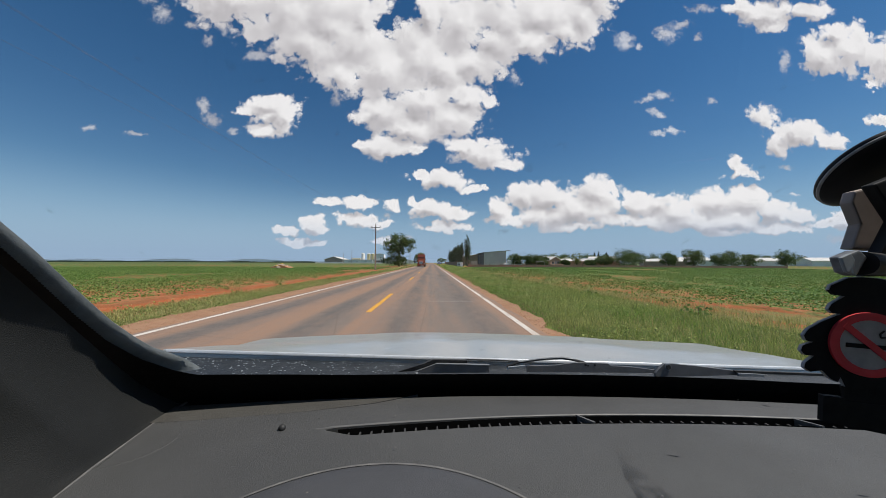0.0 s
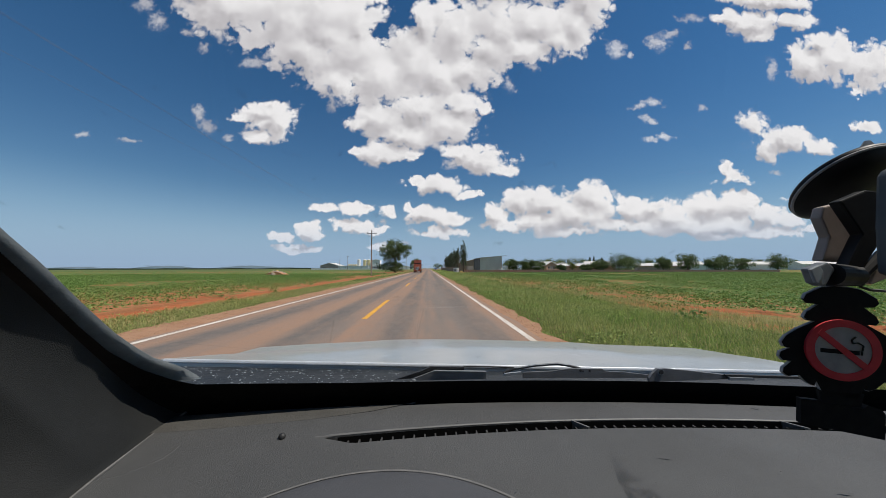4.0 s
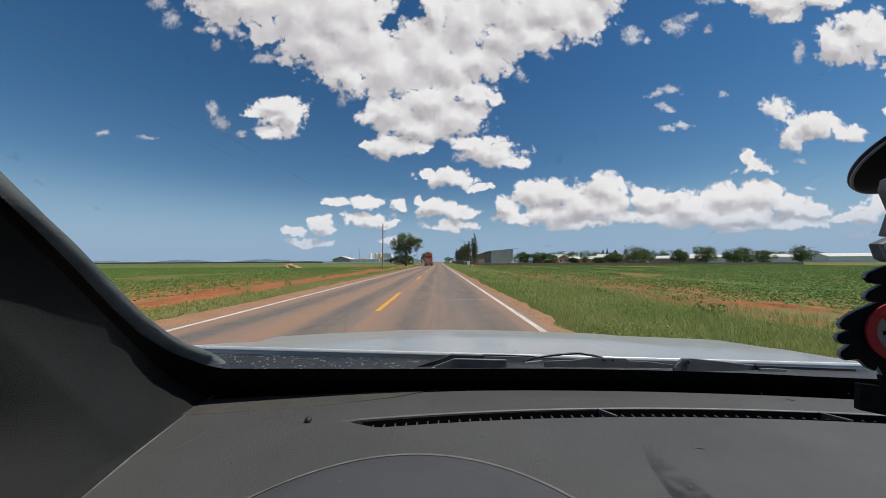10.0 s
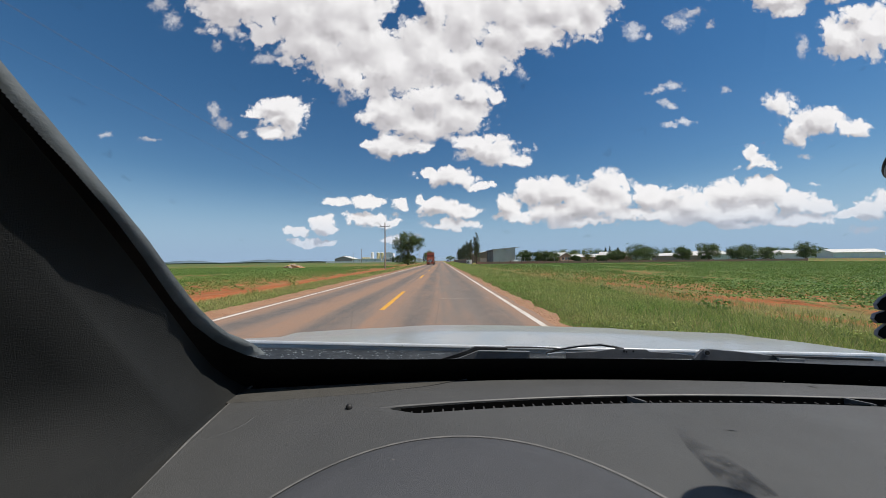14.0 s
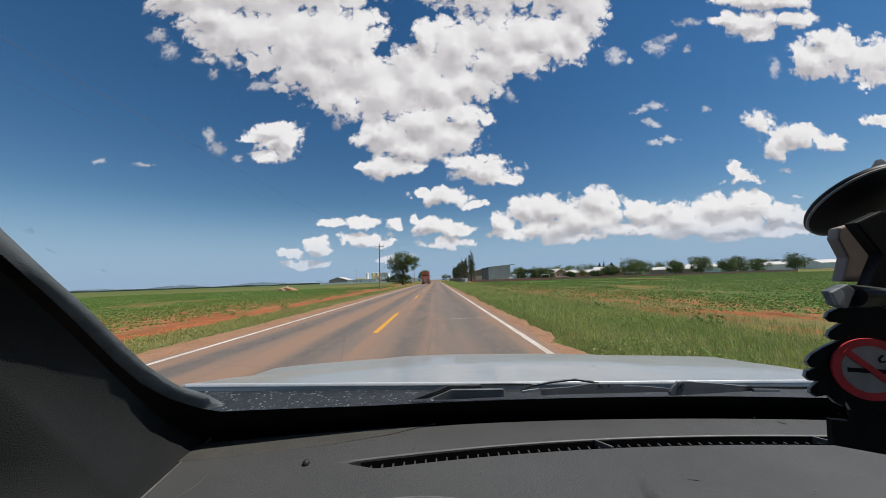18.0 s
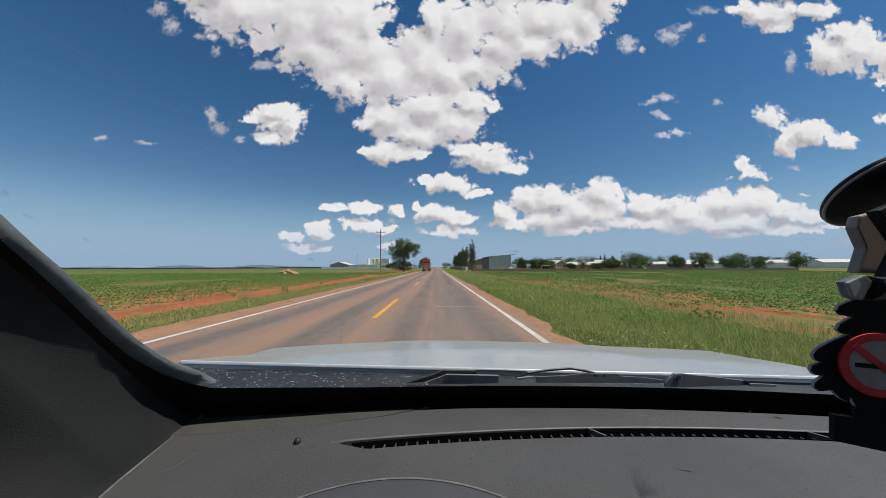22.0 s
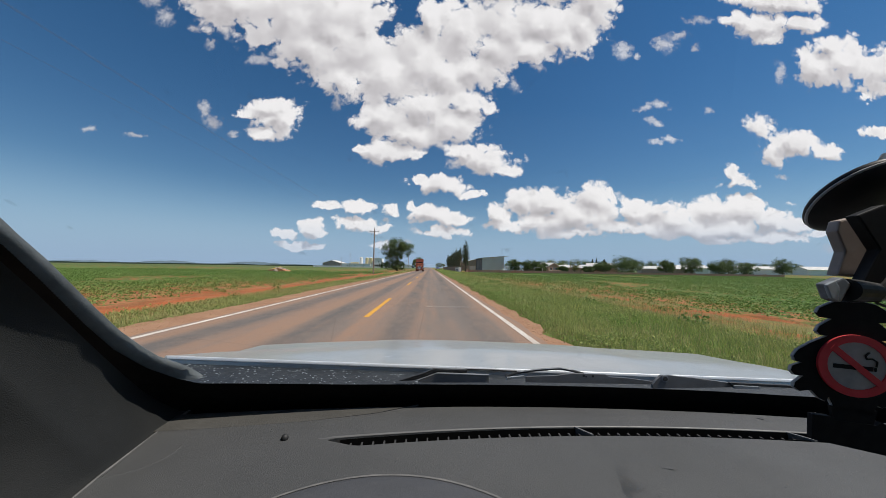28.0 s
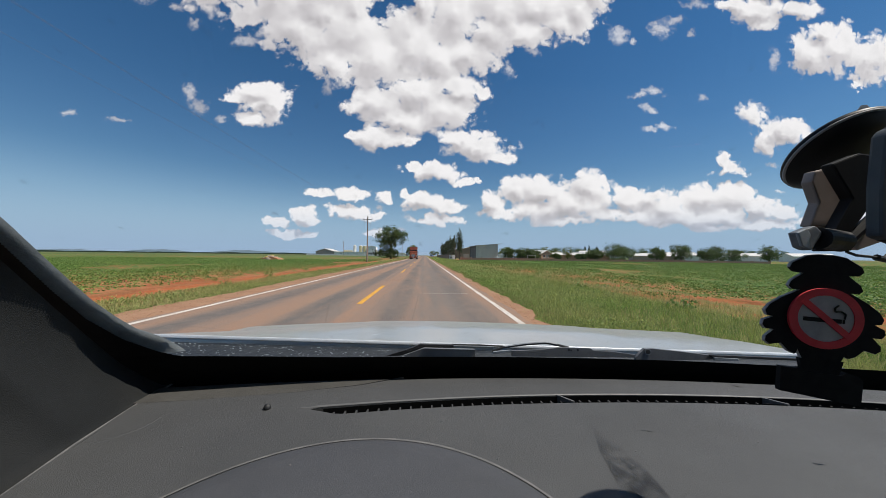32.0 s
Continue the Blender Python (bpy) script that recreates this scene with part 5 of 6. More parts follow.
part("smoke", pipe(B(), [(0.020, -0.004, 0.001), (0.021, -0.004, 0.007), (0.016, -0.004, 0.010), (0.010, -0.004, 0.009), (0.009, -0.004, 0.013), (0.013, -0.004, 0.017)], 0.0009, 5), "card_black", sign)


# ---- plants ----
RNG = np.random.default_rng(11)


def leaf_quads(centres, size, rng, droop=0.0, aspect=0.55):
    """A small four-cornered leaf at each place, turned at random."""
    n = len(centres)
    a = rng.normal(size=(n, 3))
    a[:, 2] *= 1 - droop
    a /= np.linalg.norm(a, axis=1, keepdims=True)
    b = np.cross(a, rng.normal(size=(n, 3)))
    b /= np.linalg.norm(b, axis=1, keepdims=True) + 1e-9
    s = (size * rng.uniform(0.6, 1.4, n))[:, None]
    v = np.stack((centres - a * s * 0.5, centres + b * s * aspect * 0.5, centres + a * s * 0.5, centres - b * s * aspect * 0.5), 1)
    return v.reshape(-1, 3), np.arange(4 * n).reshape(-1, 4)


def crown_points(lobes, n, rng, clumps=70, spread=0.22):
    """Leaf places in loose clumps inside egg-shaped lobes (centre, half sizes)."""
    lobes = [(np.array(c, float), np.array(r, float)) for c, r in lobes]
    vol = np.array([np.prod(r) for _, r in lobes]) ** 0.7
    pick = rng.choice(len(lobes), clumps, p=vol / vol.sum())
    d = rng.normal(size=(clumps, 3))
    d /= np.linalg.norm(d, axis=1, keepdims=True)
    rad = rng.uniform(0.25, 1.0, clumps) ** 0.45
    cc = np.stack([lobes[i][0] + lobes[i][1] * d[k] * rad[k] for k, i in enumerate(pick)])
    size = np.stack([lobes[i][1] for i in pick]) * spread * rng.uniform(0.6, 1.4, (clumps, 1))
    own = rng.integers(0, clumps, n)
    return cc[own] + np.clip(rng.normal(size=(n, 3)), -1.7, 1.7) * size[own]


def limbs(bm, h, r, tips, start=0.25):
    """A tapered trunk with a few limbs to the tips."""
    top = Vector((0.02 * h, 0.01 * h, h))
    pts = [Vector((0, 0, -0.1)), Vector((0.01 * h, -0.01 * h, 0.35 * h)), Vector((-0.01 * h, 0.01 * h, 0.7 * h)), top]
    rad = [r * 1.25, r * 0.85, r * 0.55, r * 0.2]
    for i in range(3):
        tube(bm, pts[i], pts[i + 1], rad[i], rad[i + 1], 8, False)
    for k, t in enumerate(tips):
        t = Vector(t)
        f = start + (0.75 - start) * k / max(1, len(tips) - 1)
        a = Vector((0, 0, f * h))
        m = a.lerp(t, 0.5) + Vector((0, 0, 0.04 * h))
        tube(bm, a, m, r * 0.42, r * 0.28, 6, False)
        tube(bm, m, t, r * 0.28, r * 0.06, 6, False)
    return bm


def tree(name, label, category, at, trunk_h, trunk_r, lobes, leaves, size, mat, seed, group="", clumps=70, spread=0.22, bark="bark", droop=0.0):
    ob = thing(name, label, category, at, 0, group)
    rng = np.random.default_rng(seed)
    tips = [tuple(np.array(c) + np.array(r) * rng.uniform(-0.4, 0.4, 3)) for c, r in lobes for _ in range(2)][:9]
    part("trunk", limbs(B(), trunk_h, trunk_r, tips), bark, ob)
    v, f = leaf_quads(crown_points(lobes, leaves, rng, clumps, spread), size, rng, droop)
    mesh_np("crown", v, f, mat, parent=ob)
    return ob


# the dark tree and the yellowing tree by the far side of the road
tree("tree", "bushy dark green tree with leaves down to the ground", "tree", (-11.4, 108, -0.1), 8.0, 0.35,
     [((0, 0, 8.6), (3.6, 3.2, 2.6)), ((2.6, 0.5, 7.4), (2.8, 2.6, 2.2)), ((-2.2, 0, 7.6), (2.8, 2.6, 2.8)), ((-0.6, 0, 4.6), (2.6, 2.4, 2.6)), ((-2.0, 0, 1.7), (3.4, 2.6, 1.7)), ((0.8, 0, 1.6), (2.2, 2.4, 1.6))], 9000, 0.42, "leaf", 21, clumps=150)
tree("tree", "broad tree with yellowing leaves beside the road", "tree", (-9.2, 240, -0.1), 5.5, 0.3,
     [((0, 0, 5.6), (3.4, 3.2, 3.0)), ((1.6, 0, 6.6), (2.2, 2.2, 2.0)), ((-1.6, 0, 5.6), (2.4, 2.4, 2.2)), ((-0.6, 0, 3.4), (2.8, 2.6, 1.5))], 5000, 0.45, "leaf_yellow", 22, clumps=90)

VY = 48  # how far up the road the village begins
# poplars behind the roadside wall
POPLARS = ((12.3, 62, 10.6, 1.25), (12.9, 66, 8.4, 0.9), (12.0, 81, 9.2, 1.1), (12.6, 87, 9.8, 1.0), (12.2, 98, 9.4, 1.15), (12.8, 104, 10.4, 1.0), (12.2, 112, 9.0, 1.1), (12.5, 121, 10.2, 1.1), (12.1, 129, 9.2, 1.0), (12.7, 138, 9.8, 1.2), (12.3, 147, 8.6, 1.0), (12.4, 156, 9.4, 1.1), (12.0, 165, 10.0, 1.0), (12.6, 176, 8.2, 0.9))
for k, (x, y, h, w) in enumerate(POPLARS):
    lobes = [((0.2 * math.sin(3 * i + k), 0.2 * math.cos(2 * i + k), h * f), (w * s, w * s, h * 0.15)) for i, (f, s) in enumerate(((0.30, 0.7), (0.46, 0.95), (0.62, 1.0), (0.76, 0.85), (0.88, 0.55)))]
    tree("poplar_tree", "tall narrow poplar standing behind the roadside wall", "tree", (x, y + VY, -0.1), h * 0.96, 0.20, lobes, 3200 if y < 90 else 1600, 0.24 if y < 90 else 0.32, "leaf_poplar", 40 + k, "row of poplars", 90, 0.25)


def bare_tree(at, h, seed):
    """A leafless tree with upswept side branches."""
    ob = thing("bare_tree", "leafless brown tree behind the wall", "tree", at, 0, "bare trees behind the wall")
    r = random.Random(seed)
    bm = tube(B(), (0, 0, 0), (0, 0, h), 0.13, 0.02, 7, False)
    part("trunk", bm, "bark", ob)
    bm = B()
    for i in range(30):
        z = h * (0.25 + 0.72 * i / 30)
        a = r.uniform(0, 6.28)
        ln = (h - z) * 0.42 + 0.35
        tip = Vector((math.cos(a) * ln, math.sin(a) * ln, z + ln * r.uniform(0.2, 0.9)))
        tube(bm, (0, 0, z), tip, 0.03, 0.006, 4, False)
        for _ in range(3):
            s = Vector((0, 0, z)).lerp(tip, r.uniform(0.4, 0.9))
            tube(bm, s, s + Vector((r.uniform(-0.4, 0.4), r.uniform(-0.4, 0.4), r.uniform(0.1, 0.5))), 0.012, 0.004, 3, False)
    part("branches", bm, "twig", ob)
    return ob


for k, (x, y, h) in enumerate(((12.0, 72, 6.4), (13.0, 92, 6.8), (12.8, 184, 7.0), (13.4, 190, 6.2), (14.0, 196, 6.0), (12.5, 204, 7.6))):
    bare_tree((x, y + VY, -0.1), h, 70 + k)

# trees of the village
VILLAGE_TREES = (
    (36.0, 65, 4.6, 3.4, "leaf"), (40.5, 67, 3.9, 3.0, "leaf"), (52, 83, 5.4, 2.6, "leaf_yellow"), (60, 92, 5.0, 5.0, "leaf"), (73, 69, 6.6, 5.4, "leaf"), (80, 74, 5.6, 4.2, "leaf"), (60, 69, 2.9, 2.2, "leaf"), (49, 66, 2.6, 1.8, "leaf"), (88, 66, 5.6, 3.0, "leaf"), (101, 70, 7.0, 4.0, "leaf"), (31, 66, 4.8, 2.4, "leaf"), (57, 74, 5.4, 2.2, "leaf_yellow"), (66, 70, 4.4, 3.4, "leaf"), (124, 78, 6.6, 3.4, "leaf"), (138, 84, 5.4, 4.4, "leaf"), (152, 82, 7.4, 3.8, "leaf"),
    (112, 70, 5.2, 3.8, "leaf"), (62, 118, 6.5, 4.6, "leaf"), (90, 130, 7.0, 5.2, "leaf"), (120, 120, 6.5, 5.0, "leaf"), (150, 128, 7.0, 5.6, "leaf"), (178, 122, 6.2, 4.6, "leaf"), (205, 140, 7.2, 5.2, "leaf"), (240, 150, 7.0, 5.6, "leaf"), (46, 130, 6.0, 4.0, "leaf"))
for k, (x, y, h, w, lm) in enumerate(VILLAGE_TREES):
    lobes = [((0, 0, h * 0.66), (w * 0.75, w * 0.75, h * 0.34)), ((w * 0.42, 0, h * 0.55), (w * 0.6, w * 0.6, h * 0.30)), ((-w * 0.42, 0, h * 0.53), (w * 0.6, w * 0.6, h * 0.32)), ((0.1 * w, 0, h * 0.30), (w * 0.7, w * 0.7, h * 0.24))]
    tree("village_tree", "round dark green tree among the village houses" if lm == "leaf" else "thin open tree among the village houses", "tree", (x, y + VY, -0.1), h * 0.7, 0.22, lobes, 5200 if lm == "leaf" else 1200, 0.34, lm, 100 + k, "village trees", 42, 0.24)
for k, (x, y, h) in enumerate(((-24.0, 436, 11.0), (-20.5, 470, 12.0), (-18.5, 480, 13.0), (-16.0, 495, 11.0), (-62.0, 405, 8.0), (104, 198, 8.0), (108, 200, 9.0), (112, 198, 8.5))):
    lobes = [((0, 0, h * f), (h * 0.13 * s, h * 0.13 * s, h * 0.12)) for f, s in ((0.18, 1.5), (0.36, 1.3), (0.54, 1.0), (0.72, 0.7), (0.88, 0.4))]
    tree("conifer", "dark slender conifer beside the sheds", "tree", (x, y, -0.1), h * 0.9, 0.18, lobes, 900, 0.6, "leaf_dark", 150 + k, "conifers", 60, 0.3)
tree("roadside_tree", "low spreading tree at the edge of the dirt lot", "tree", (9.5, 262 + VY, -0.1), 3.2, 0.25, [((0, 0, 4.2), (3.6, 3.2, 1.6)), ((2.4, 0, 3.6), (2.4, 2.4, 1.4)), ((-2.4, 0, 3.4), (2.2, 2.2, 1.4))], 1500, 0.5, "leaf", 171)


def blades(n, xr, yr, power, height, width, seed):
    """Bent grass blades, thicker on the ground near the camera."""
    rng = np.random.default_rng(seed)
    y = yr[0] + (yr[1] - yr[0]) * rng.uniform(0, 1, n) ** power
    x = rng.uniform(xr[0], xr[1], n)
    # tufts
    tuft = np.array([noise.noise((a * 0.9, b * 0.5, seed)) for a, b in zip(x[::6], y[::6])])
    t = np.repeat(tuft, 6)[:n]
    x = x + rng.normal(0, 0.05, n)
    h = height * rng.uniform(0.45, 1.25, n) * np.clip(1 + 1.6 * np.resize(t, n), 0.25, 2.2) * np.clip((np.abs(x + 1.65) - 3.9) / 1.2, 0.45, 1)
    a = rng.uniform(0, 2 * np.pi, n)
    lean = rng.uniform(0.3, 1.3, n) * h
    w = width * rng.uniform(0.6, 1.4, n) * (1 + y / 28)
    base = np.stack((x, y, np.full(n, -0.10)), 1)
    side = np.stack((np.cos(a), np.sin(a), np.zeros(n)), 1) * w[:, None]
    bend = np.stack((-np.sin(a), np.cos(a), np.zeros(n)), 1) * lean[:, None]
    up = np.zeros((n, 3))
    up[:, 2] = h + 0.06
    v = np.stack((base - side, base + side, base + bend * 0.35 + up * 0.62 + side * 0.7, base + bend * 0.35 + up * 0.62 - side * 0.7, base + bend + up), 1).reshape(-1, 3)
    i = np.arange(n)[:, None] * 5
    quads = np.concatenate((i + np.array([0, 1, 2, 3]), i + np.array([3, 2, 4, 4])))
    return v, i, quads


def grass(name, label, n, xr, yr, power, height, width, seed, mat):
    v, i, _ = blades(n, xr, yr, power, height, width, seed)
    tris = np.concatenate((i + np.array([0, 1, 2]), i + np.array([0, 2, 3]), i + np.array([3, 2, 4])))
    return mesh_np(name, v, tris, mat, label, "grass", "stuff")


grass("verge_grass", "green grass on the verge", 150000, (2.35, 7.0), (3.0, 80), 1.8, 0.085, 0.0036, 31, "grass")
grass("verge_grass", "dry seeding grass on the verge", 60000, (3.1, 8.8), (3.0, 80), 1.6, 0.12, 0.0028, 32, "dry")
grass("verge_grass", "sparse green grass on the dry verge", 9000, (-8.2, -6.0), (3.5, 75), 1.7, 0.07, 0.004, 33, "grass")
grass("verge_grass", "dry short grass on the verge", 52000, (-8.6, -6.0), (3.5, 75), 1.6, 0.075, 0.0038, 34, "dry")
grass("verge_grass", "ragged grass at the edge of the shoulder", 26000, (2.55, 3.25), (3.0, 60), 1.8, 0.10, 0.0034, 37, "grass")
grass("verge_grass", "dry ragged grass at the edge of the shoulder", 18000, (-6.9, -6.15), (3.5, 60), 1.8, 0.075, 0.0034, 38, "dry")
grass("verge_grass", "grass on the distant verge", 22000, (2.8, 9.0), (60, 220), 1.2, 0.20, 0.010, 35, "grass")
grass("verge_grass", "dry grass on the distant verge", 18000, (-9.0, -6.0), (60, 220), 1.2, 0.16, 0.010, 36, "dry")


def gravel(n, xr, yr, seed):
    """Small loose stones scattered over a shoulder."""
    rng = np.random.default_rng(seed)
    y = yr[0] + (yr[1] - yr[0]) * rng.uniform(0, 1, n) ** 1.8
    x = rng.uniform(xr[0], xr[1], n) + rng.normal(0, 0.08, n)
    s = rng.uniform(0.004, 0.013, n) * (1 + y / 30)
    octa = np.array([(1, 0, 0), (0, 1, 0), (-1, 0, 0), (0, -1, 0), (0, 0, 0.8), (0, 0, -0.8)], float)
    v = np.stack((x, y, np.full(n, -0.008)), 1)[:, None] + octa[None] * s[:, None, None] * rng.uniform(0.6, 1.3, (n, 6, 1))
    f = np.array([(0, 1, 4), (1, 2, 4), (2, 3, 4), (3, 0, 4), (1, 0, 5), (2, 1, 5), (3, 2, 5), (0, 3, 5)])
    return mesh_np("shoulder_gravel", v.reshape(-1, 3), (np.arange(n)[:, None, None] * 6 + f[None]).reshape(-1, 3), "gravel", "loose reddish gravel on the road shoulder", "gravel", "stuff")


gravel(2600, (2.0, 3.1), (3.0, 45), 81)
gravel(2400, (-6.6, -5.3), (3.5, 45), 82)


# bare red earth in the fields
def bare_patch(cx, cy, rx, ry, seed):
    bm = B()
    ring_ = []
    for a in np.linspace(0, 2 * math.pi, 41)[:-1]:
        k = 1 + 0.45 * noise.noise((math.cos(a) * 1.5 + seed, math.sin(a) * 1.5, seed))
        ring_.append(bm.verts.new((cx + rx * k * math.cos(a), cy + ry * k * math.sin(a), -0.01)))
    c = bm.verts.new((cx, cy, 0.03))
    for i in range(40):
        bm.faces.new((ring_[i], ring_[(i + 1) % 40], c))
    return whole("bare_earth", bm, "red_soil", "patch of bare red earth in the field", "soil", kind="structure")


BARE = ((-44, 84, 20, 5),)
for k, (cx, cy, rx, ry) in enumerate(BARE):
    bare_patch(cx, cy, rx, ry, 3.3 * k)


def crop(name, label, n, xr, yr, power, rows, seed, gap):
    """Low bean plants in rows, with bare gaps."""
    rng = np.random.default_rng(seed)
    x = np.round(rng.uniform(xr[0], xr[1], n) / rows) * rows + rng.normal(0, 0.20, n)
    y = yr[0] + (yr[1] - yr[0]) * rng.uniform(0, 1, n) ** power
    keep = np.array([noise.noise((a * 0.11, b * 0.05, seed)) + 0.5 * noise.noise((a * 0.4, b * 0.2, 3)) for a, b in zip(x, y)]) > gap
    for cx, cy, rx, ry in BARE:
        keep &= ((x - cx) / rx) ** 2 + ((y - cy) / ry) ** 2 > rng.uniform(0.1, 1.1, n)
    # thin at the field's edge
    edge = min(abs(xr[0]), abs(xr[1]))
    keep &= rng.uniform(0, 1, n) < np.clip((np.abs(x) - edge) / 4, 0.6, 1)
    x, y = x[keep], y[keep]
    k = 8
    c = np.repeat(np.stack((x, y, np.full(len(x), 0.02)), 1), k, 0)
    c += rng.normal(size=c.shape) * np.array([0.11, 0.13, 0.06])
    c[:, 2] = np.abs(c[:, 2]) + 0.02
    size = 0.062 * (1 + np.clip(c[:, 1] - 20, 0, 60) / 70)
    v, f = leaf_quads(c, size, rng, 0.75, 0.8)
    return mesh_np(name, v, f, "crop", label, "crop", "stuff")


crop("bean_crop", "low green bean plants on red soil", 92000, (7.6, 90), (5, 88), 1.45, 0.8, 51, -0.20)
crop("bean_crop", "dense low green bean plants on red soil", 72000, (-75, -10.2), (5, 80), 1.4, 0.8, 52, -0.35)


def ground_leaves(name, label, n, xr, yr, power, size, seed, mat):
    """Small creeping leaves that mat the ground in patches."""
    rng = np.random.default_rng(seed)
    x = rng.uniform(xr[0], xr[1], n)
    y = yr[0] + (yr[1] - yr[0]) * rng.uniform(0, 1, n) ** power
    keep = np.array([noise.noise((a * 0.45, b * 0.22, seed)) for a, b in zip(x, y)]) > -0.05
    x, y = x[keep], y[keep]
    c = np.repeat(np.stack((x, y, np.full(len(x), -0.09)), 1), 7, 0)
    c += rng.normal(size=c.shape) * np.array([0.09, 0.11, 0.045])
    c[:, 2] = np.maximum(c[:, 2], -0.11) + 0.05
    v, f = leaf_quads(c, size * (1 + c[:, 1] / 40), rng, 0.7, 0.75)
    return mesh_np(name, v, f, mat, label, "plants", "stuff")


ground_leaves("verge_weeds", "low leafy weeds matting the verge", 11000, (2.7, 7.0), (3.2, 60), 1.7, 0.038, 61, "grass")
ground_leaves("verge_weeds", "low leafy weeds matting the verge", 3000, (-8.6, -6.3), (3.6, 60), 1.7, 0.036, 62, "grass")
# broad-leaved weeds on the verges
for k in range(34):
    rng = np.random.default_rng(300 + k)
    right = k % 3
    x = rng.uniform(3.2, 6.8) if right else rng.uniform(-10.5, -7.0)
    y = rng.uniform(6, 40)
    h = rng.uniform(0.12, 0.30)
    ob = thing("weed", "broad-leaved weed in the verge grass", "plant", (x, y, -0.1), 0, "verge weeds")
    v, f = leaf_quads(rng.normal(size=(70, 3)) * np.array([h * 0.5, h * 0.5, h * 0.3]) + np.array([0, 0, h * 0.55]), h * 0.32, rng, 0.4, 0.7)
    mesh_np("leaves", v, f, "crop", parent=ob)
    part("stalk", tube(B(), (0, 0, -0.05), (0.02, 0, h), 0.012, 0.005, 5), "twig", ob)


# ---- power line on the far side of the road ----
def pole_thing(y, h=8.4, x=-10.4):
    ob = thing("utility_pole", "weathered wooden utility pole with a crossarm and insulators", "utility pole", (x, y, -0.1), 0, "power line poles")
    part("shaft", tube(B(), (0, 0, -0.2), (0, 0, h), 0.14, 0.085, 14), "pole", ob)
    arm = part("crossarm", box(B(), -0.85, 0.85, -0.06, 0.06, h - 0.62, h - 0.52, 0.01), "steel", ob, "dull steel crossarm")
    for dx, z in ((-0.80, h - 0.52), (0.80, h - 0.52), (0.0, h)):
        bm = B()
        tube(bm, (dx, 0, z), (dx, 0, z + 0.12), 0.018, 0.018, 6)
        tube(bm, (dx, 0, z + 0.10), (dx, 0, z + 0.18), 0.055, 0.045, 10)
        tube(bm, (dx, 0, z + 0.18), (dx, 0, z + 0.25), 0.045, 0.03, 10)
        part("insulator", bm, "porcelain", arm if dx else ob, "porcelain insulator")
    part("collar", tube(B(), (0, 0, h - 1.75), (0, 0, h - 1.62), 0.115, 0.115, 12), "steel", ob)
    part("bracket", box(B(), -0.12, 0.12, -0.15, 0.0, h - 1.95, h - 1.90), "steel", ob)
    for sx, z in ((-1, h - 1.10), (1, h - 1.30)):
        arm = part("side_arm", tube(B(), (sx * 0.08, -0.06, z - 0.25), (sx * 0.48, -0.10, z), 0.022, 0.018, 6), "steel", ob, "slanting steel side arm")
        bm = B()
        for k, r in enumerate((0.10, 0.085, 0.06)):
            tube(bm, (sx * 0.48, -0.10, z + 0.05 * k), (sx * 0.48, -0.10, z + 0.05 * k + 0.03), r, r * 0.7, 10)
        part("bell_insulator", bm, "porcelain", arm, "ribbed bell insulator")
        part("jumper", pipe(B(), [(sx * 0.50, -0.10, z + 0.1), (sx * 0.62, -0.10, z - 0.25), (sx * 0.64, -0.08, z - 0.6)], 0.008, 5), "cable", ob)
    return ob


POLE_Y = [58 + 90 * k for k in range(-2, 7)]
for y in POLE_Y:
    pole_thing(y)
for dx, dz in ((-0.80, 8.03), (0.80, 8.03), (0.0, 8.55)):
    bm = B()
    for a, b in zip(POLE_Y[:6], POLE_Y[1:7]):
        pts = [(-10.4 + dx, a + (b - a) * f, dz - 0.1 - 4 * 0.9 * f * (1 - f)) for f in np.linspace(0, 1, 13)]
        pipe(bm, pts, 0.0030, 4)
    whole("power_cable", bm, "cable", "thin dark power cable sagging between the poles", "cable", "power cables")
for x, y in ((-38.0, 150), (-60.0, 215)):
    ob = thing("field_pole", "thin pole standing out in the field", "utility pole", (x, y, -0.1))
    part("shaft", tube(B(), (0, 0, -0.2), (0, 0, 7.5), 0.1, 0.07, 8), "pole", ob)
    part("crossarm", box(B(), -0.5, 0.5, -0.05, 0.05, 7.1, 7.2), "steel", ob)


# ---- walls, sheds and houses of the village ----
def ribbed(bm, p0, p1, z0, z1l, z1r, pitch=0.30, depth=0.03):
    """A ribbed sheet wall between two ground points, its top sloping."""
    a, b = Vector((*p0, 0)), Vector((*p1, 0))
    ln = (b - a).length
    u = (b - a) / ln
    nrm_ = Vector((u.y, -u.x, 0))
    rows = [[], []]
    n = int(ln / pitch)
    for i in range(n):
        for f, d in ((0.0, 0.0), (0.55, 0.0), (0.65, depth), (0.9, depth)):
            s = (i + f) * ln / n
            p = a + u * s + nrm_ * d
            top = z1l + (z1r - z1l) * s / ln
            rows[0].append((p.x, p.y, z0))
            rows[1].append((p.x, p.y, top))
    return sheet(bm, rows)


barn = thing("barn", "tall mono-pitch barn of pale ribbed sheet steel", "barn", (24.5, 80 + VY, 0))
part("front_wall", ribbed(B(), (-4.7, -8), (3.9, -8), -0.1, 5.2, 5.9), "sheet", barn, "pale ribbed sheet front")
# the wall turned from the sun has its shade in the colour
part("side_wall", ribbed(B(), (-4.7, 8), (-4.7, -8), -0.1, 5.2, 5.2), "sheet_dark", barn, "ribbed side wall, coloured darker for shade")
part("back_wall", ribbed(B(), (3.9, 8), (-4.7, 8), -0.1, 5.9, 5.2), "sheet", barn)
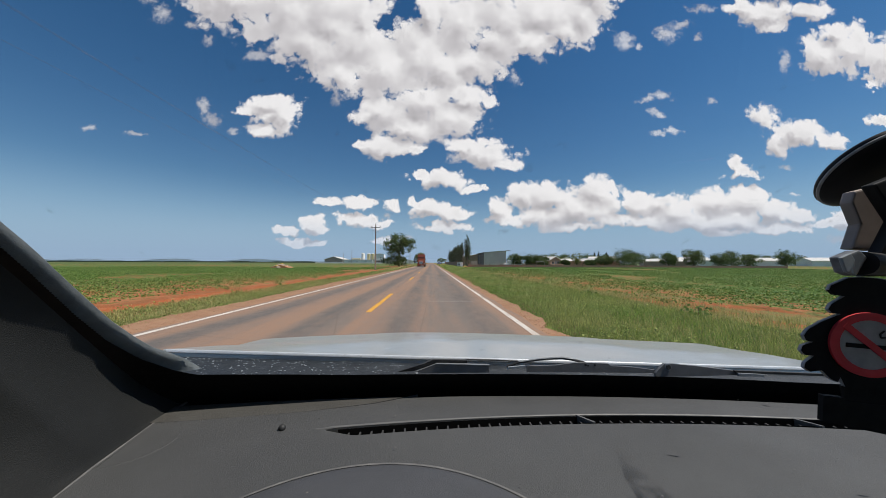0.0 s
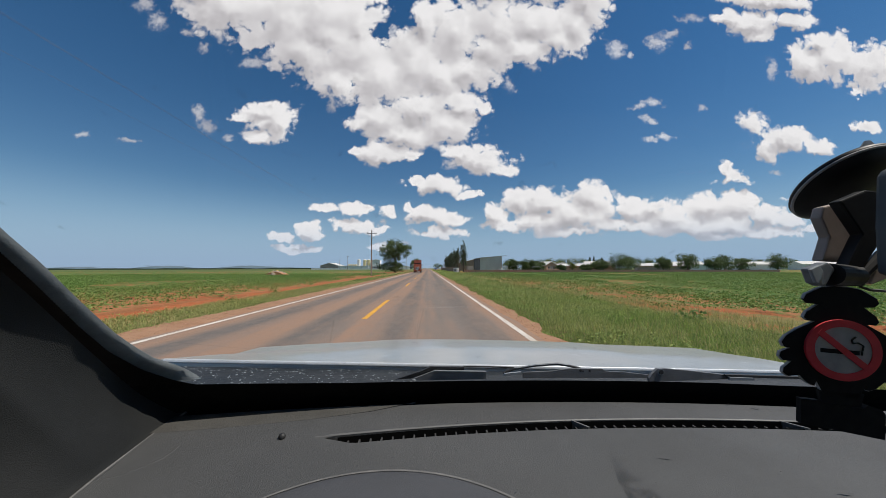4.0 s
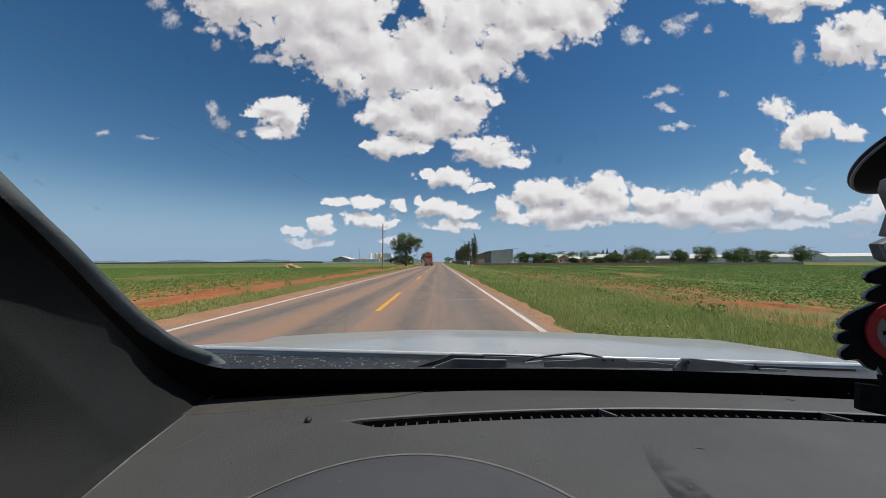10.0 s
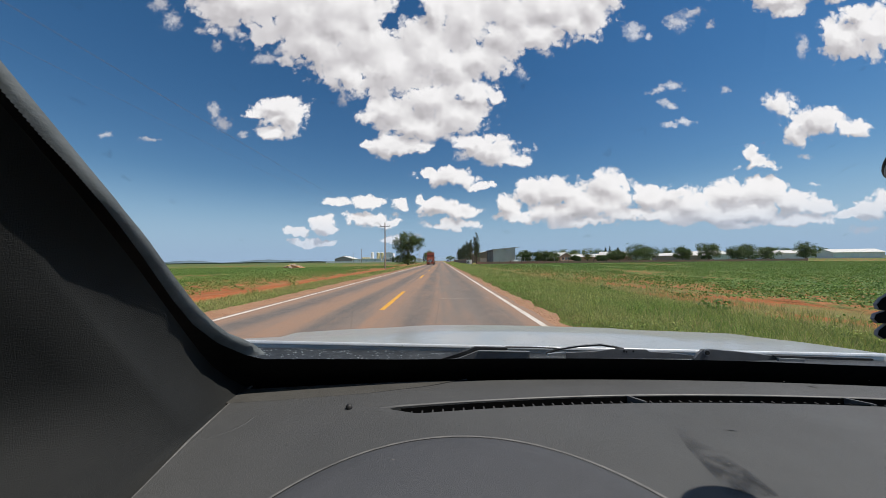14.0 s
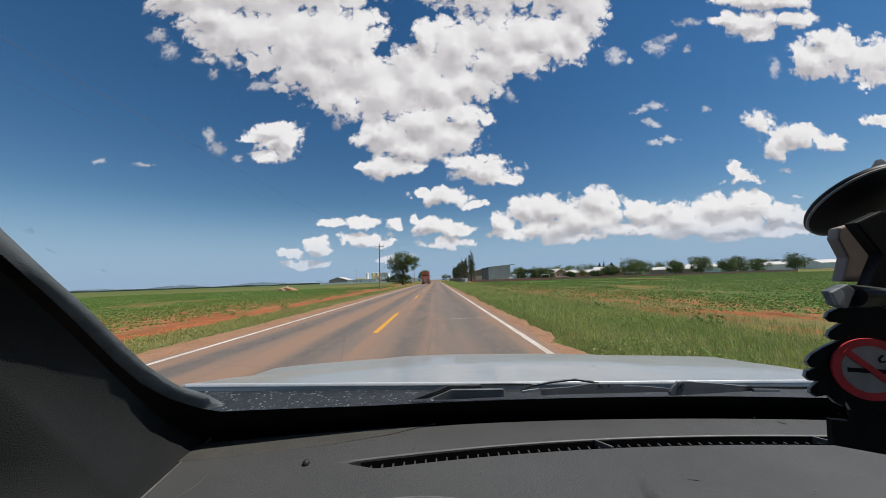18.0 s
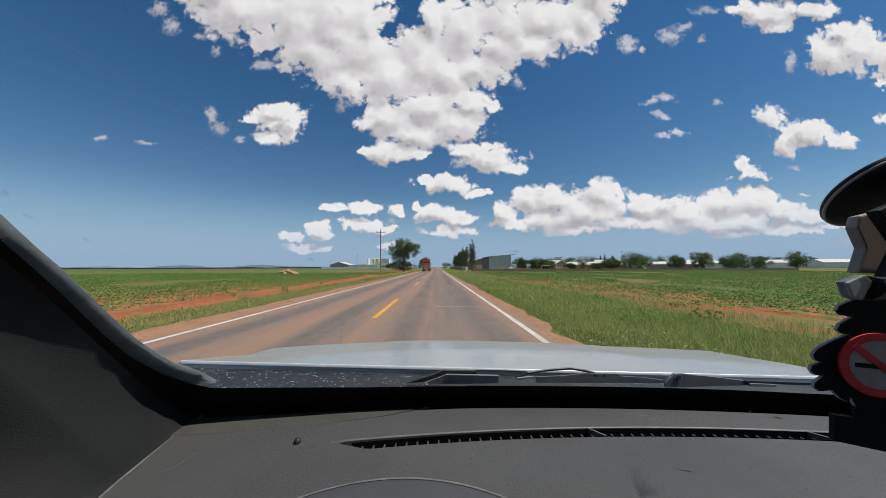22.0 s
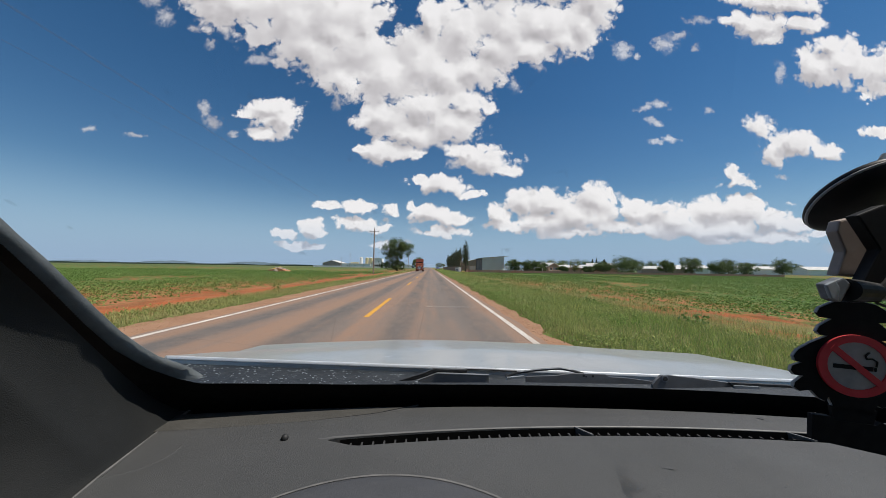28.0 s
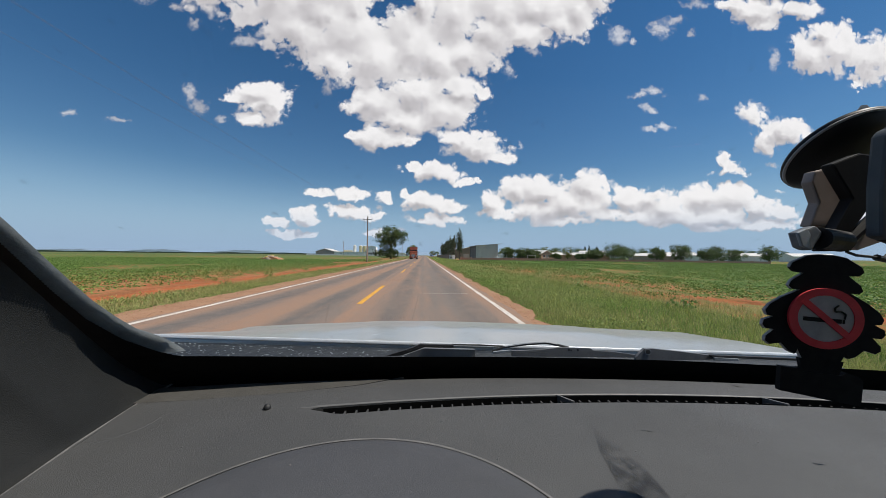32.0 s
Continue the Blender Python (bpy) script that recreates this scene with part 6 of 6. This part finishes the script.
part("side_wall", ribbed(B(), (3.9, -8), (3.9, 8), -0.1, 5.9, 5.9), "sheet", barn)
for y in (-5.2, 1.6):
    part("sliding_door", box(B(), -4.82, -4.74, y - 2.6, y + 2.6, -0.05, 4.5, 0.02), "sheet_dark", barn, "dark grey sliding door")
roof = part("roof", prism(B(), [(-5.0, 5.18), (5.6, 6.05), (5.6, 6.20), (-5.0, 5.33)], -8.4, 8.4, "y"), "roof_steel", barn, "overhanging sheet roof")
part("gutter", box(B(), -5.06, -4.98, -8.4, 8.4, 5.08, 5.24), "sheet_dark", roof)
part("corner_post", box(B(), -4.78, -4.6, -8.1, -7.95, -0.1, 5.2), "sheet_dark", barn)
for k, (x, z, w) in enumerate(((27.6, 0.55, 2.6), (30.3, 0.55, 2.7), (32.9, 0.55, 2.3), (28.9, 1.65, 2.7), (31.6, 1.65, 2.5))):
    ob = thing("wrapped_bale", "hay bale wrapped in wrinkled white plastic", "bale", (x, 66 + VY, z - 0.55), 0, "stack of wrapped bales")
    bm = box(B(), -w / 2, w / 2, -0.8, 0.8, 0, 1.12, 0.25, 3)
    bmesh.ops.subdivide_edges(bm, edges=bm.edges[:], cuts=2, use_grid_fill=True)
    for v in bm.verts:
        v.co += Vector((0, 0, 0.05 * noise.noise(v.co * 1.7 + Vector((k * 5, 0, 0)))))
    part("wrap", bm, "plastic_white", ob, "", True)
    part("band", box(B(), w * 0.18, w * 0.21, -0.81, 0.81, 0.02, 1.13), "pale_grey", ob)
ob = thing("water_tank", "pale boxy tank beside the barn", "tank", (15.6, 69 + VY, 0))
part("body", box(B(), -1.1, 1.1, -0.8, 0.8, 0.3, 2.0, 0.08), "stucco", ob)
part("legs", box(B(), -1.0, 1.0, -0.7, 0.7, -0.1, 0.3), "steel", ob)


def wall_run(name, label, p0, p1, height, mat, post_gap, cap=True, group=""):
    """A masonry wall in bays with piers."""
    a, b = Vector((*p0, 0)), Vector((*p1, 0))
    ln = (b - a).length
    ang = math.degrees(math.atan2(b.y - a.y, b.x - a.x))
    ob = thing(name, label, "wall", (a.x, a.y + VY, -0.15), ang, group, "structure")
    n = max(1, round(ln / post_gap))
    for i in range(n):
        part("bay", box(B(), i * ln / n + 0.15, (i + 1) * ln / n - 0.15, -0.09, 0.09, 0, height + 0.05 * noise.noise((i, ln, 0))), mat, ob)
    for i in range(n + 1):
        part("pier", box(B(), i * ln / n - 0.17, i * ln / n + 0.17, -0.15, 0.15, 0, height + 0.12, 0.02), mat, ob)
    return ob


wall_run("wall_field_side", "low red brick wall facing the field", (12.2, 56), (45, 44), 0.85, "brick", 3.6)
wall_run("wall_field_side", "low red brick wall facing the field", (45.4, 43.8), (95, 33), 0.8, "brick", 4.2)
wall_run("wall_road_side", "brown block wall with piers along the road", (9.8, 74), (9.8, 172), 1.75, "block", 3.5)
wall_run("wall_road_side", "red-brown block wall with piers", (9.8, 173), (10.4, 205), 2.1, "brick", 4.0)
wl = thing("sign_wall", "low white wall with black painted lettering, unreadable", "wall", (9.8, 57 + VY, -0.15))
part("panel", box(B(), -0.1, 0.1, 0, 16.5, 0, 1.55), "white_wall", wl, "white painted panel")
part("end_pier", box(B(), -0.45, 0.45, -0.7, 0.0, 0, 1.6, 0.03), "white_wall", wl, "stained white end pier")
r8 = random.Random(8)
y = 0.5
while y < 15.5:
    w = r8.choice((0.28, 0.36, 0.22))
    part("letter_bar", box(B(), -0.108, -0.099, y, y + w, 0.45, 1.15), "rubber", wl, "black painted bar")
    y += w + r8.choice((0.12, 0.12, 0.5))
# wire fence before the wall
r9 = random.Random(9)
for k in range(14):
    x, y = 11.5 + 3.1 * k, 49.5 + VY - 1.0 * k
    ob = whole("fence_post", tube(B(), (x, y, -0.2), (x + r9.uniform(-0.1, 0.1), y, 1.15 + r9.uniform(-0.1, 0.15)), 0.06, 0.05, 7), "wood_post", "crooked grey wooden fence post", "fence post", "field fence posts")


def house(name, label, at, turn, w, d, h, ridge_h, wall_mat, roof_mat, windows=(), door=None, eave=0.4, hip=0.0):
    """A gabled house: ridge along its depth, gable end facing its own -y."""
    ob = thing(name, label, "house", (at[0], at[1] + VY, at[2]), turn)
    part("wall", prism(B(), [(-w / 2, -0.2), (w / 2, -0.2), (w / 2, h), (0, ridge_h - 0.05), (-w / 2, h)], -d / 2, d / 2, "y"), wall_mat, ob)
    sl = (ridge_h - h) / (w / 2)
    for s in (-1, 1):
        e = w / 2 + eave
        bm = B()
        v0 = [(0, -d / 2 - eave + hip, ridge_h + 0.03), (0, d / 2 + eave - hip, ridge_h + 0.03), (s * e, d / 2 + eave, h - sl * eave + 0.03), (s * e, -d / 2 - eave, h - sl * eave + 0.03)]
        top = [bm.verts.new((x, y, z + 0.12)) for x, y, z in v0]
        low = [bm.verts.new(p) for p in v0]
        bm.faces.new(top)
        bm.faces.new(low[::-1])
        for i in range(4):
            bm.faces.new((top[i], top[(i + 1) % 4], low[(i + 1) % 4], low[i]))
        bmesh.ops.recalc_face_normals(bm, faces=bm.faces[:])
        part("roof_slope", bm, roof_mat, ob)
    for x, z, ww, hh in windows:
        win = part("window", box(B(), x - ww / 2, x + ww / 2, -d / 2 - 0.04, -d / 2 + 0.05, z, z + hh), "glass_dark", ob, "small dark window")
        part("frame", box(B(), x - ww / 2 - 0.07, x + ww / 2 + 0.07, -d / 2 - 0.06, -d / 2 - 0.03, z - 0.08, z), "white_wall", win)
    if door:
        part("door", box(B(), door - 0.5, door + 0.5, -d / 2 - 0.05, -d / 2 + 0.05, -0.15, 2.0), "sheet_dark", ob, "grey door")
    return ob


for k, (x, y, tn, w_, d_, rm, wm) in enumerate(((50, 96, 80, 6, 11, "roof_pale", "brick"), (76, 98, 66, 6, 10, "roof_steel", "stucco"), (110, 96, 72, 7, 12, "roof_pale", "white_wall"), (140, 140, 80, 9, 16, "roof_pale", "stucco"), (186, 146, 76, 10, 18, "roof_steel", "white_wall"), (250, 160, 78, 9, 14, "roof_pale", "white_wall"), (300, 190, 80, 10, 24, "roof_pale", "white_wall"))):
    house("village_house", "low village house with a shallow sheet roof", (x, y, 0), tn, w_, d_, 2.3, 3.4, wm, rm, ((-1.2, 0.9, 0.8, 1.0), (1.2, 0.9, 0.8, 1.0)))
house("farm_house", "small gabled farm house with a pale roof", (46, 75, 0), 20, 5.4, 8, 2.4, 3.7, "brick", "roof_pale", ((-1.2, 1.0, 0.8, 0.9), (1.3, 1.0, 0.8, 0.9)), 0.1)
house("long_shed", "long low shed with a pale sheet roof", (66, 82, 0), 72, 7, 22, 2.1, 3.0, "brick", "roof_pale")
house("long_shed", "long low shed with a pale sheet roof", (98, 82, 0), 68, 8, 16, 2.1, 3.0, "stucco", "roof_pale")
house("farm_shed", "low shed with a pale sheet roof", (58, 108, 0), 75, 8, 20, 2.6, 4.0, "stucco", "roof_pale")
house("farm_shed", "white-roofed shed of the village", (128, 104, 0), 70, 9, 14, 2.8, 4.2, "white_wall", "roof_pale")
house("farm_shed", "white-roofed shed of the village", (168, 108, 0), 74, 10, 18, 2.8, 4.2, "white_wall", "roof_pale")
house("farm_shed", "white-roofed shed of the village", (215, 116, 0), 74, 10, 20, 3.0, 4.6, "white_wall", "roof_pale")
house("farm_house", "white-roofed farm house among trees", (88, 112, 0), 60, 9, 12, 2.8, 4.6, "white_wall", "roof_pale", ((-2, 1.0, 1, 1.1), (2, 1.0, 1, 1.1)))
house("gabled_hall", "large grey gabled hall with small windows", (36, 262, 0), 18, 17, 32, 5.2, 8.6, "stucco", "roof_pale", ((-5, 1, 0.9, 1.6), (-1.5, 1, 0.9, 1.6), (2, 1, 0.9, 1.6), (5.5, 1, 0.9, 1.6), (-2.8, 5, 0.8, 1.3), (3.6, 4.6, 0.8, 1.3)))
house("farm_house", "grey farm house with a broad pale roof", (58, 258, 0), 0, 15, 18, 2.9, 6.2, "stucco", "roof_pale", ((-3, 0.9, 1, 1.3), (1, 0.9, 1, 1.3)), hip=4)
big = house("warehouse", "broad block-walled warehouse with a pale roof", (24.5, 128, 0), 0, 16, 34, 4.2, 6.0, "block", "roof_pale")
ob = thing("goal_frame", "white pipe goal frame in the yard", "goal", (36.5, 57 + VY, 0))
for dx in (-1.4, 1.4):
    part("upright", tube(B(), (dx, 0, -0.1), (dx, 0, 1.7), 0.04, 0.04, 8), "white_wall", ob)
part("crossbar", tube(B(), (-1.4, 0, 1.7), (1.4, 0, 1.7), 0.04, 0.04, 8), "white_wall", ob)
tr = thing("farm_trailer", "low rusty farm trailer in the yard", "trailer", (43, 60 + VY, 0), 10)
part("bed", box(B(), -2.4, 2.4, -0.9, 0.9, 0.7, 0.95, 0.02), "brick", tr)
for sx in (-1, 1):
    for dx in (-0.6, 0.6):
        part("wheel", tube(B(), (dx, sx * 0.95 - 0.1, 0.36), (dx, sx * 0.95 + 0.1, 0.36), 0.36, 0.36, 16), "tyre", tr)

# ---- farm plant far off on the left ----
plant = thing("farm_plant", "distant white farm plant with sheds and cream silos", "factory", (-95, 437, 0))
part("gabled_shed", prism(B(), [(-52, -0.2), (-28, -0.2), (-28, 5.0), (-40, 8.6), (-52, 5.0)], -2, 30, "y"), "stucco", plant, "pale gabled shed")
part("shed_roof", prism(B(), [(-53, 4.9), (-40, 8.8), (-27, 4.9), (-27, 5.3), (-40, 9.3), (-53, 5.3)], -2.5, 30.5, "y"), "roof_pale", plant, "white shed roof")
part("shed_door", box(B(), -49.5, -44, -2.3, -1.9, 0, 3.2), "sheet_dark", plant)
part("low_block", box(B(), -28, 12, 0, 16, -0.2, 4.6), "white_wall", plant, "long low white building")
part("low_roof", box(B(), -28.5, 12.5, -0.5, 16.5, 4.6, 5.2), "roof_pale", plant)
part("low_block", box(B(), 12.5, 52, 4, 16, -0.2, 3.6), "white_wall", plant, "long low white building")
part("low_roof", prism(B(), [(12, 3.6), (52.5, 3.6), (50, 5.0), (14, 5.0)], 3.6, 16.4, "y"), "roof_pale", plant)
for x, h, r, m_ in ((-2.0, 13.5, 2.2, "white_wall"), (6.2, 13.2, 2.4, "cream"), (11.6, 13.2, 2.4, "cream")):
    silo = part("silo", tube(B(), (x, 8, 0), (x, 8, h), r, r, 20), m_, plant, "tall upright silo")
    part("silo_cap", tube(B(), (x, 8, h), (x, 8, h + 1.0), r, r * 0.3, 20), "roof_pale", silo)
for x in (-15, -12, -9, -6):
    part("tank", tube(B(), (x, 6, 0), (x, 6, 7.2), 1.3, 1.3, 14), "cream", plant, "squat cream tank")
part("tower", box(B(), 16, 28, 4, 16, -0.2, 12.5), "white_wall", plant, "white processing tower")
part("tower_roof", prism(B(), [(15.6, 12.5), (28.4, 12.5), (22, 14.0)], 3.6, 16.4, "y"), "roof_pale", plant)
part("mast", tube(B(), (33, 8, 0), (33, 8, 17), 0.25, 0.12, 6), "steel", plant)
part("yard_wall", box(B(), -60, 70, -14, -13.6, -0.2, 1.8), "white_wall", plant, "long pale yard wall")
for x in (-20, -10, 2, 20, 32, 42):
    part("door", box(B(), x, x + 2.4, -0.2 if x < 12 else 3.8, 0.1 if x < 12 else 4.1, 0, 2.4), "sheet_dark", plant)
hs = thing("farm_shed", "low pale sheds beyond the conifers", "shed", (-45, 520, 0))
part("wall", box(B(), -14, 14, 0, 10, -0.2, 3.4), "white_wall", hs)
part("roof", prism(B(), [(-15, 3.4), (15, 3.4), (12, 5.2), (-12, 5.2)], -0.5, 10.5, "y"), "roof_pale", hs)

# rubble heap in the field
heap = thing("rubble_heap", "heap of pale stones and earth in the field", "heap", (-31, 66, -0.05))
r5 = random.Random(55)
for k in range(34):
    bm = B()
    s = r5.uniform(0.18, 0.42)
    bmesh.ops.create_icosphere(bm, subdivisions=2, radius=s)
    for v in bm.verts:
        v.co *= 1 + 0.35 * noise.noise(v.co * 4 + Vector((k, 0, 0)))
    o = part("stone", bm, "stone" if k % 6 else "yellow_bin", heap)
    rr = r5.uniform(0, 1) ** 0.7 * 1.5
    a = r5.uniform(0, 6.28)
    o.location = (rr * math.cos(a) * 1.2, rr * math.sin(a), max(0.1, 0.85 - rr * 0.5))
part("mound", prism(B(), [(-2.4, -0.1), (-1.0, 0.55), (0.3, 0.75), (1.2, 0.5), (2.6, -0.1)], -1.2, 1.2, "y"), "lot", heap)
# dirt lot beside the road farther on
bm = B()
rows = []
for i in range(31):
    f = i / 30
    y = 206 + VY + 52 * f
    wd = 26 * math.sin(math.pi * min(1, max(0.02, f))) ** 0.5
    rows.append([(RIGHT_EDGE + 0.2 + wd * g, y, 0.01 + 0.12 * noise.noise((g * 6, y * 0.3, 2)) * g) for g in np.linspace(0, 1, 14)])
whole("dirt_lot", sheet(bm, rows), "lot", "bare trampled red earth lot beside the road", "ground", kind="structure")

# ---- vehicles ----
def wheel(parent, x, y, r, w, rim="bright"):
    t = part("wheel", tube(B(), (x - w / 2, y, r), (x + w / 2, y, r), r, r, 20), "tyre", parent)
    part("rim", tube(B(), (x - w / 2 - 0.01, y, r), (x + w / 2 + 0.01, y, r), r * 0.58, r * 0.5, 14), rim, t)
    return t


lorry = thing("lorry", "copper-red long-nosed lorry with a tall sleeper cab", "truck", (-3.45, 100, 0))
part("cab", prism(B(), [(0.9, 0.9), (0.9, 2.3), (1.5, 3.0), (1.9, 3.95), (4.2, 4.0), (4.2, 0.9)], -1.2, 1.2, "x"), "truck_red", lorry, "copper-red cab with roof fairing")
part("nose", prism(B(), [(-0.9, 0.75), (-0.95, 1.5), (-0.6, 1.75), (0.95, 2.15), (0.95, 0.75)], -0.95, 0.95, "x"), "truck_red", lorry)
part("grille", box(B(), -0.55, 0.55, -1.02, -0.92, 0.85, 1.65, 0.03), "bright", lorry, "chrome grille")
for z in (1.0, 1.15, 1.3, 1.45):
    part("grille_slot", box(B(), -0.48, 0.48, -1.04, -1.01, z, z + 0.07), "rubber", lorry)
part("windscreen", prism(B(), [(0.93, 2.18), (1.42, 2.9), (1.40, 2.95), (0.90, 2.2)], -1.05, 1.05, "x"), "glass_dark", lorry, "dark windscreen")
part("visor", box(B(), -1.15, 1.15, 1.1, 1.5, 2.95, 3.08, 0.03), "truck_red", lorry)
part("bumper", box(B(), -1.2, 1.2, -1.05, -0.6, 0.35, 0.78, 0.05), "truck_red", lorry)
for s in (-1, 1):
    part("mudguard", prism(B(), [(-0.75, 0.7), (-0.6, 1.25), (0.4, 1.3), (0.75, 0.8)], s * 0.85, s * 1.22, "x"), "truck_red", lorry)
    part("headlight", box(B(), s * 0.98 - 0.16, s * 0.98 + 0.16, -0.82, -0.66, 0.95, 1.2, 0.03), "porcelain", lorry, "headlight")
    part("mirror", box(B(), s * 1.42 - 0.1, s * 1.42 + 0.1, 0.9, 1.05, 1.9, 2.75, 0.03), "bright", lorry)
    wheel(lorry, s * 1.02, 0.1, 0.5, 0.32)
    wheel(lorry, s * 0.95, 6.0, 0.5, 0.5)
    wheel(lorry, s * 0.95, 7.3, 0.5, 0.5)
    part("fuel_tank", tube(B(), (s * 0.95, 2.2, 0.65), (s * 0.95, 3.9, 0.65), 0.32, 0.32, 16), "bright", lorry)
part("chassis", box(B(), -0.45, 0.45, 0.5, 8.0, 0.65, 0.95), "dark", lorry)
part("flat_bed", box(B(), -1.25, 1.25, 5.0, 15.0, 1.15, 1.35), "steel", lorry)
for s in (-1, 1):
    wheel(lorry, s * 0.95, 12.5, 0.5, 0.5)
    wheel(lorry, s * 0.95, 13.8, 0.5, 0.5)
part("number_plate", box(B(), -0.2, 0.2, -1.07, -1.05, 0.5, 0.62), "sign_white", lorry)

pick = thing("pickup_truck", "bright blue single-cab pickup truck parked on red earth", "pickup truck", (6.2, 224 + VY, 0.02), 62)
part("lower_body", prism(B(), [(-2.35, 0.42), (-2.38, 0.78), (-2.25, 0.95), (-0.95, 1.04), (2.3, 1.06), (2.36, 0.55), (2.2, 0.42)], -0.84, 0.84, "y"), "pickup_blue", pick, "bright blue body")
part("cab", prism(B(), [(-1.0, 1.02), (-0.45, 1.56), (0.52, 1.58), (0.62, 1.04)], -0.74, 0.74, "y"), "pickup_blue", pick)
part("windscreen", prism(B(), [(-1.02, 1.05), (-0.49, 1.55), (-0.47, 1.52), (-0.94, 1.04)], -0.68, 0.68, "y"), "glass_dark", pick, "dark windscreen")
for s in (-1, 1):
    part("side_window", prism(B(), [(-0.78, 1.08), (-0.40, 1.48), (0.42, 1.50), (0.46, 1.08)], s * 0.735, s * 0.755, "y"), "glass_dark", pick)
    part("headlight", box(B(), -2.40, -2.30, s * 0.62 - 0.14, s * 0.62 + 0.14, 0.72, 0.88), "porcelain", pick, "headlight")
    part("door_handle", box(B(), 0.30, 0.42, s * 0.84 - 0.02, s * 0.84 + 0.02, 0.90, 0.94), "rubber", pick)
    for x in (-1.45, 1.45):
        t = part("wheel", tube(B(), (x, s * 0.78 - 0.11, 0.33), (x, s * 0.78 + 0.11, 0.33), 0.33, 0.33, 20), "tyre", pick)
        part("rim", tube(B(), (x, s * 0.78 - 0.12, 0.33), (x, s * 0.78 + 0.12, 0.33), 0.19, 0.19, 14), "bright", t)
part("grille", box(B(), -2.41, -2.34, -0.45, 0.45, 0.70, 0.88), "rubber", pick)
part("bumper", box(B(), -2.5, -2.34, -0.85, 0.85, 0.45, 0.63, 0.03), "bright", pick, "chrome bumper")
part("load_bed", box(B(), 0.72, 2.25, -0.68, 0.68, 1.02, 1.075), "rubber", pick, "dark load bed")
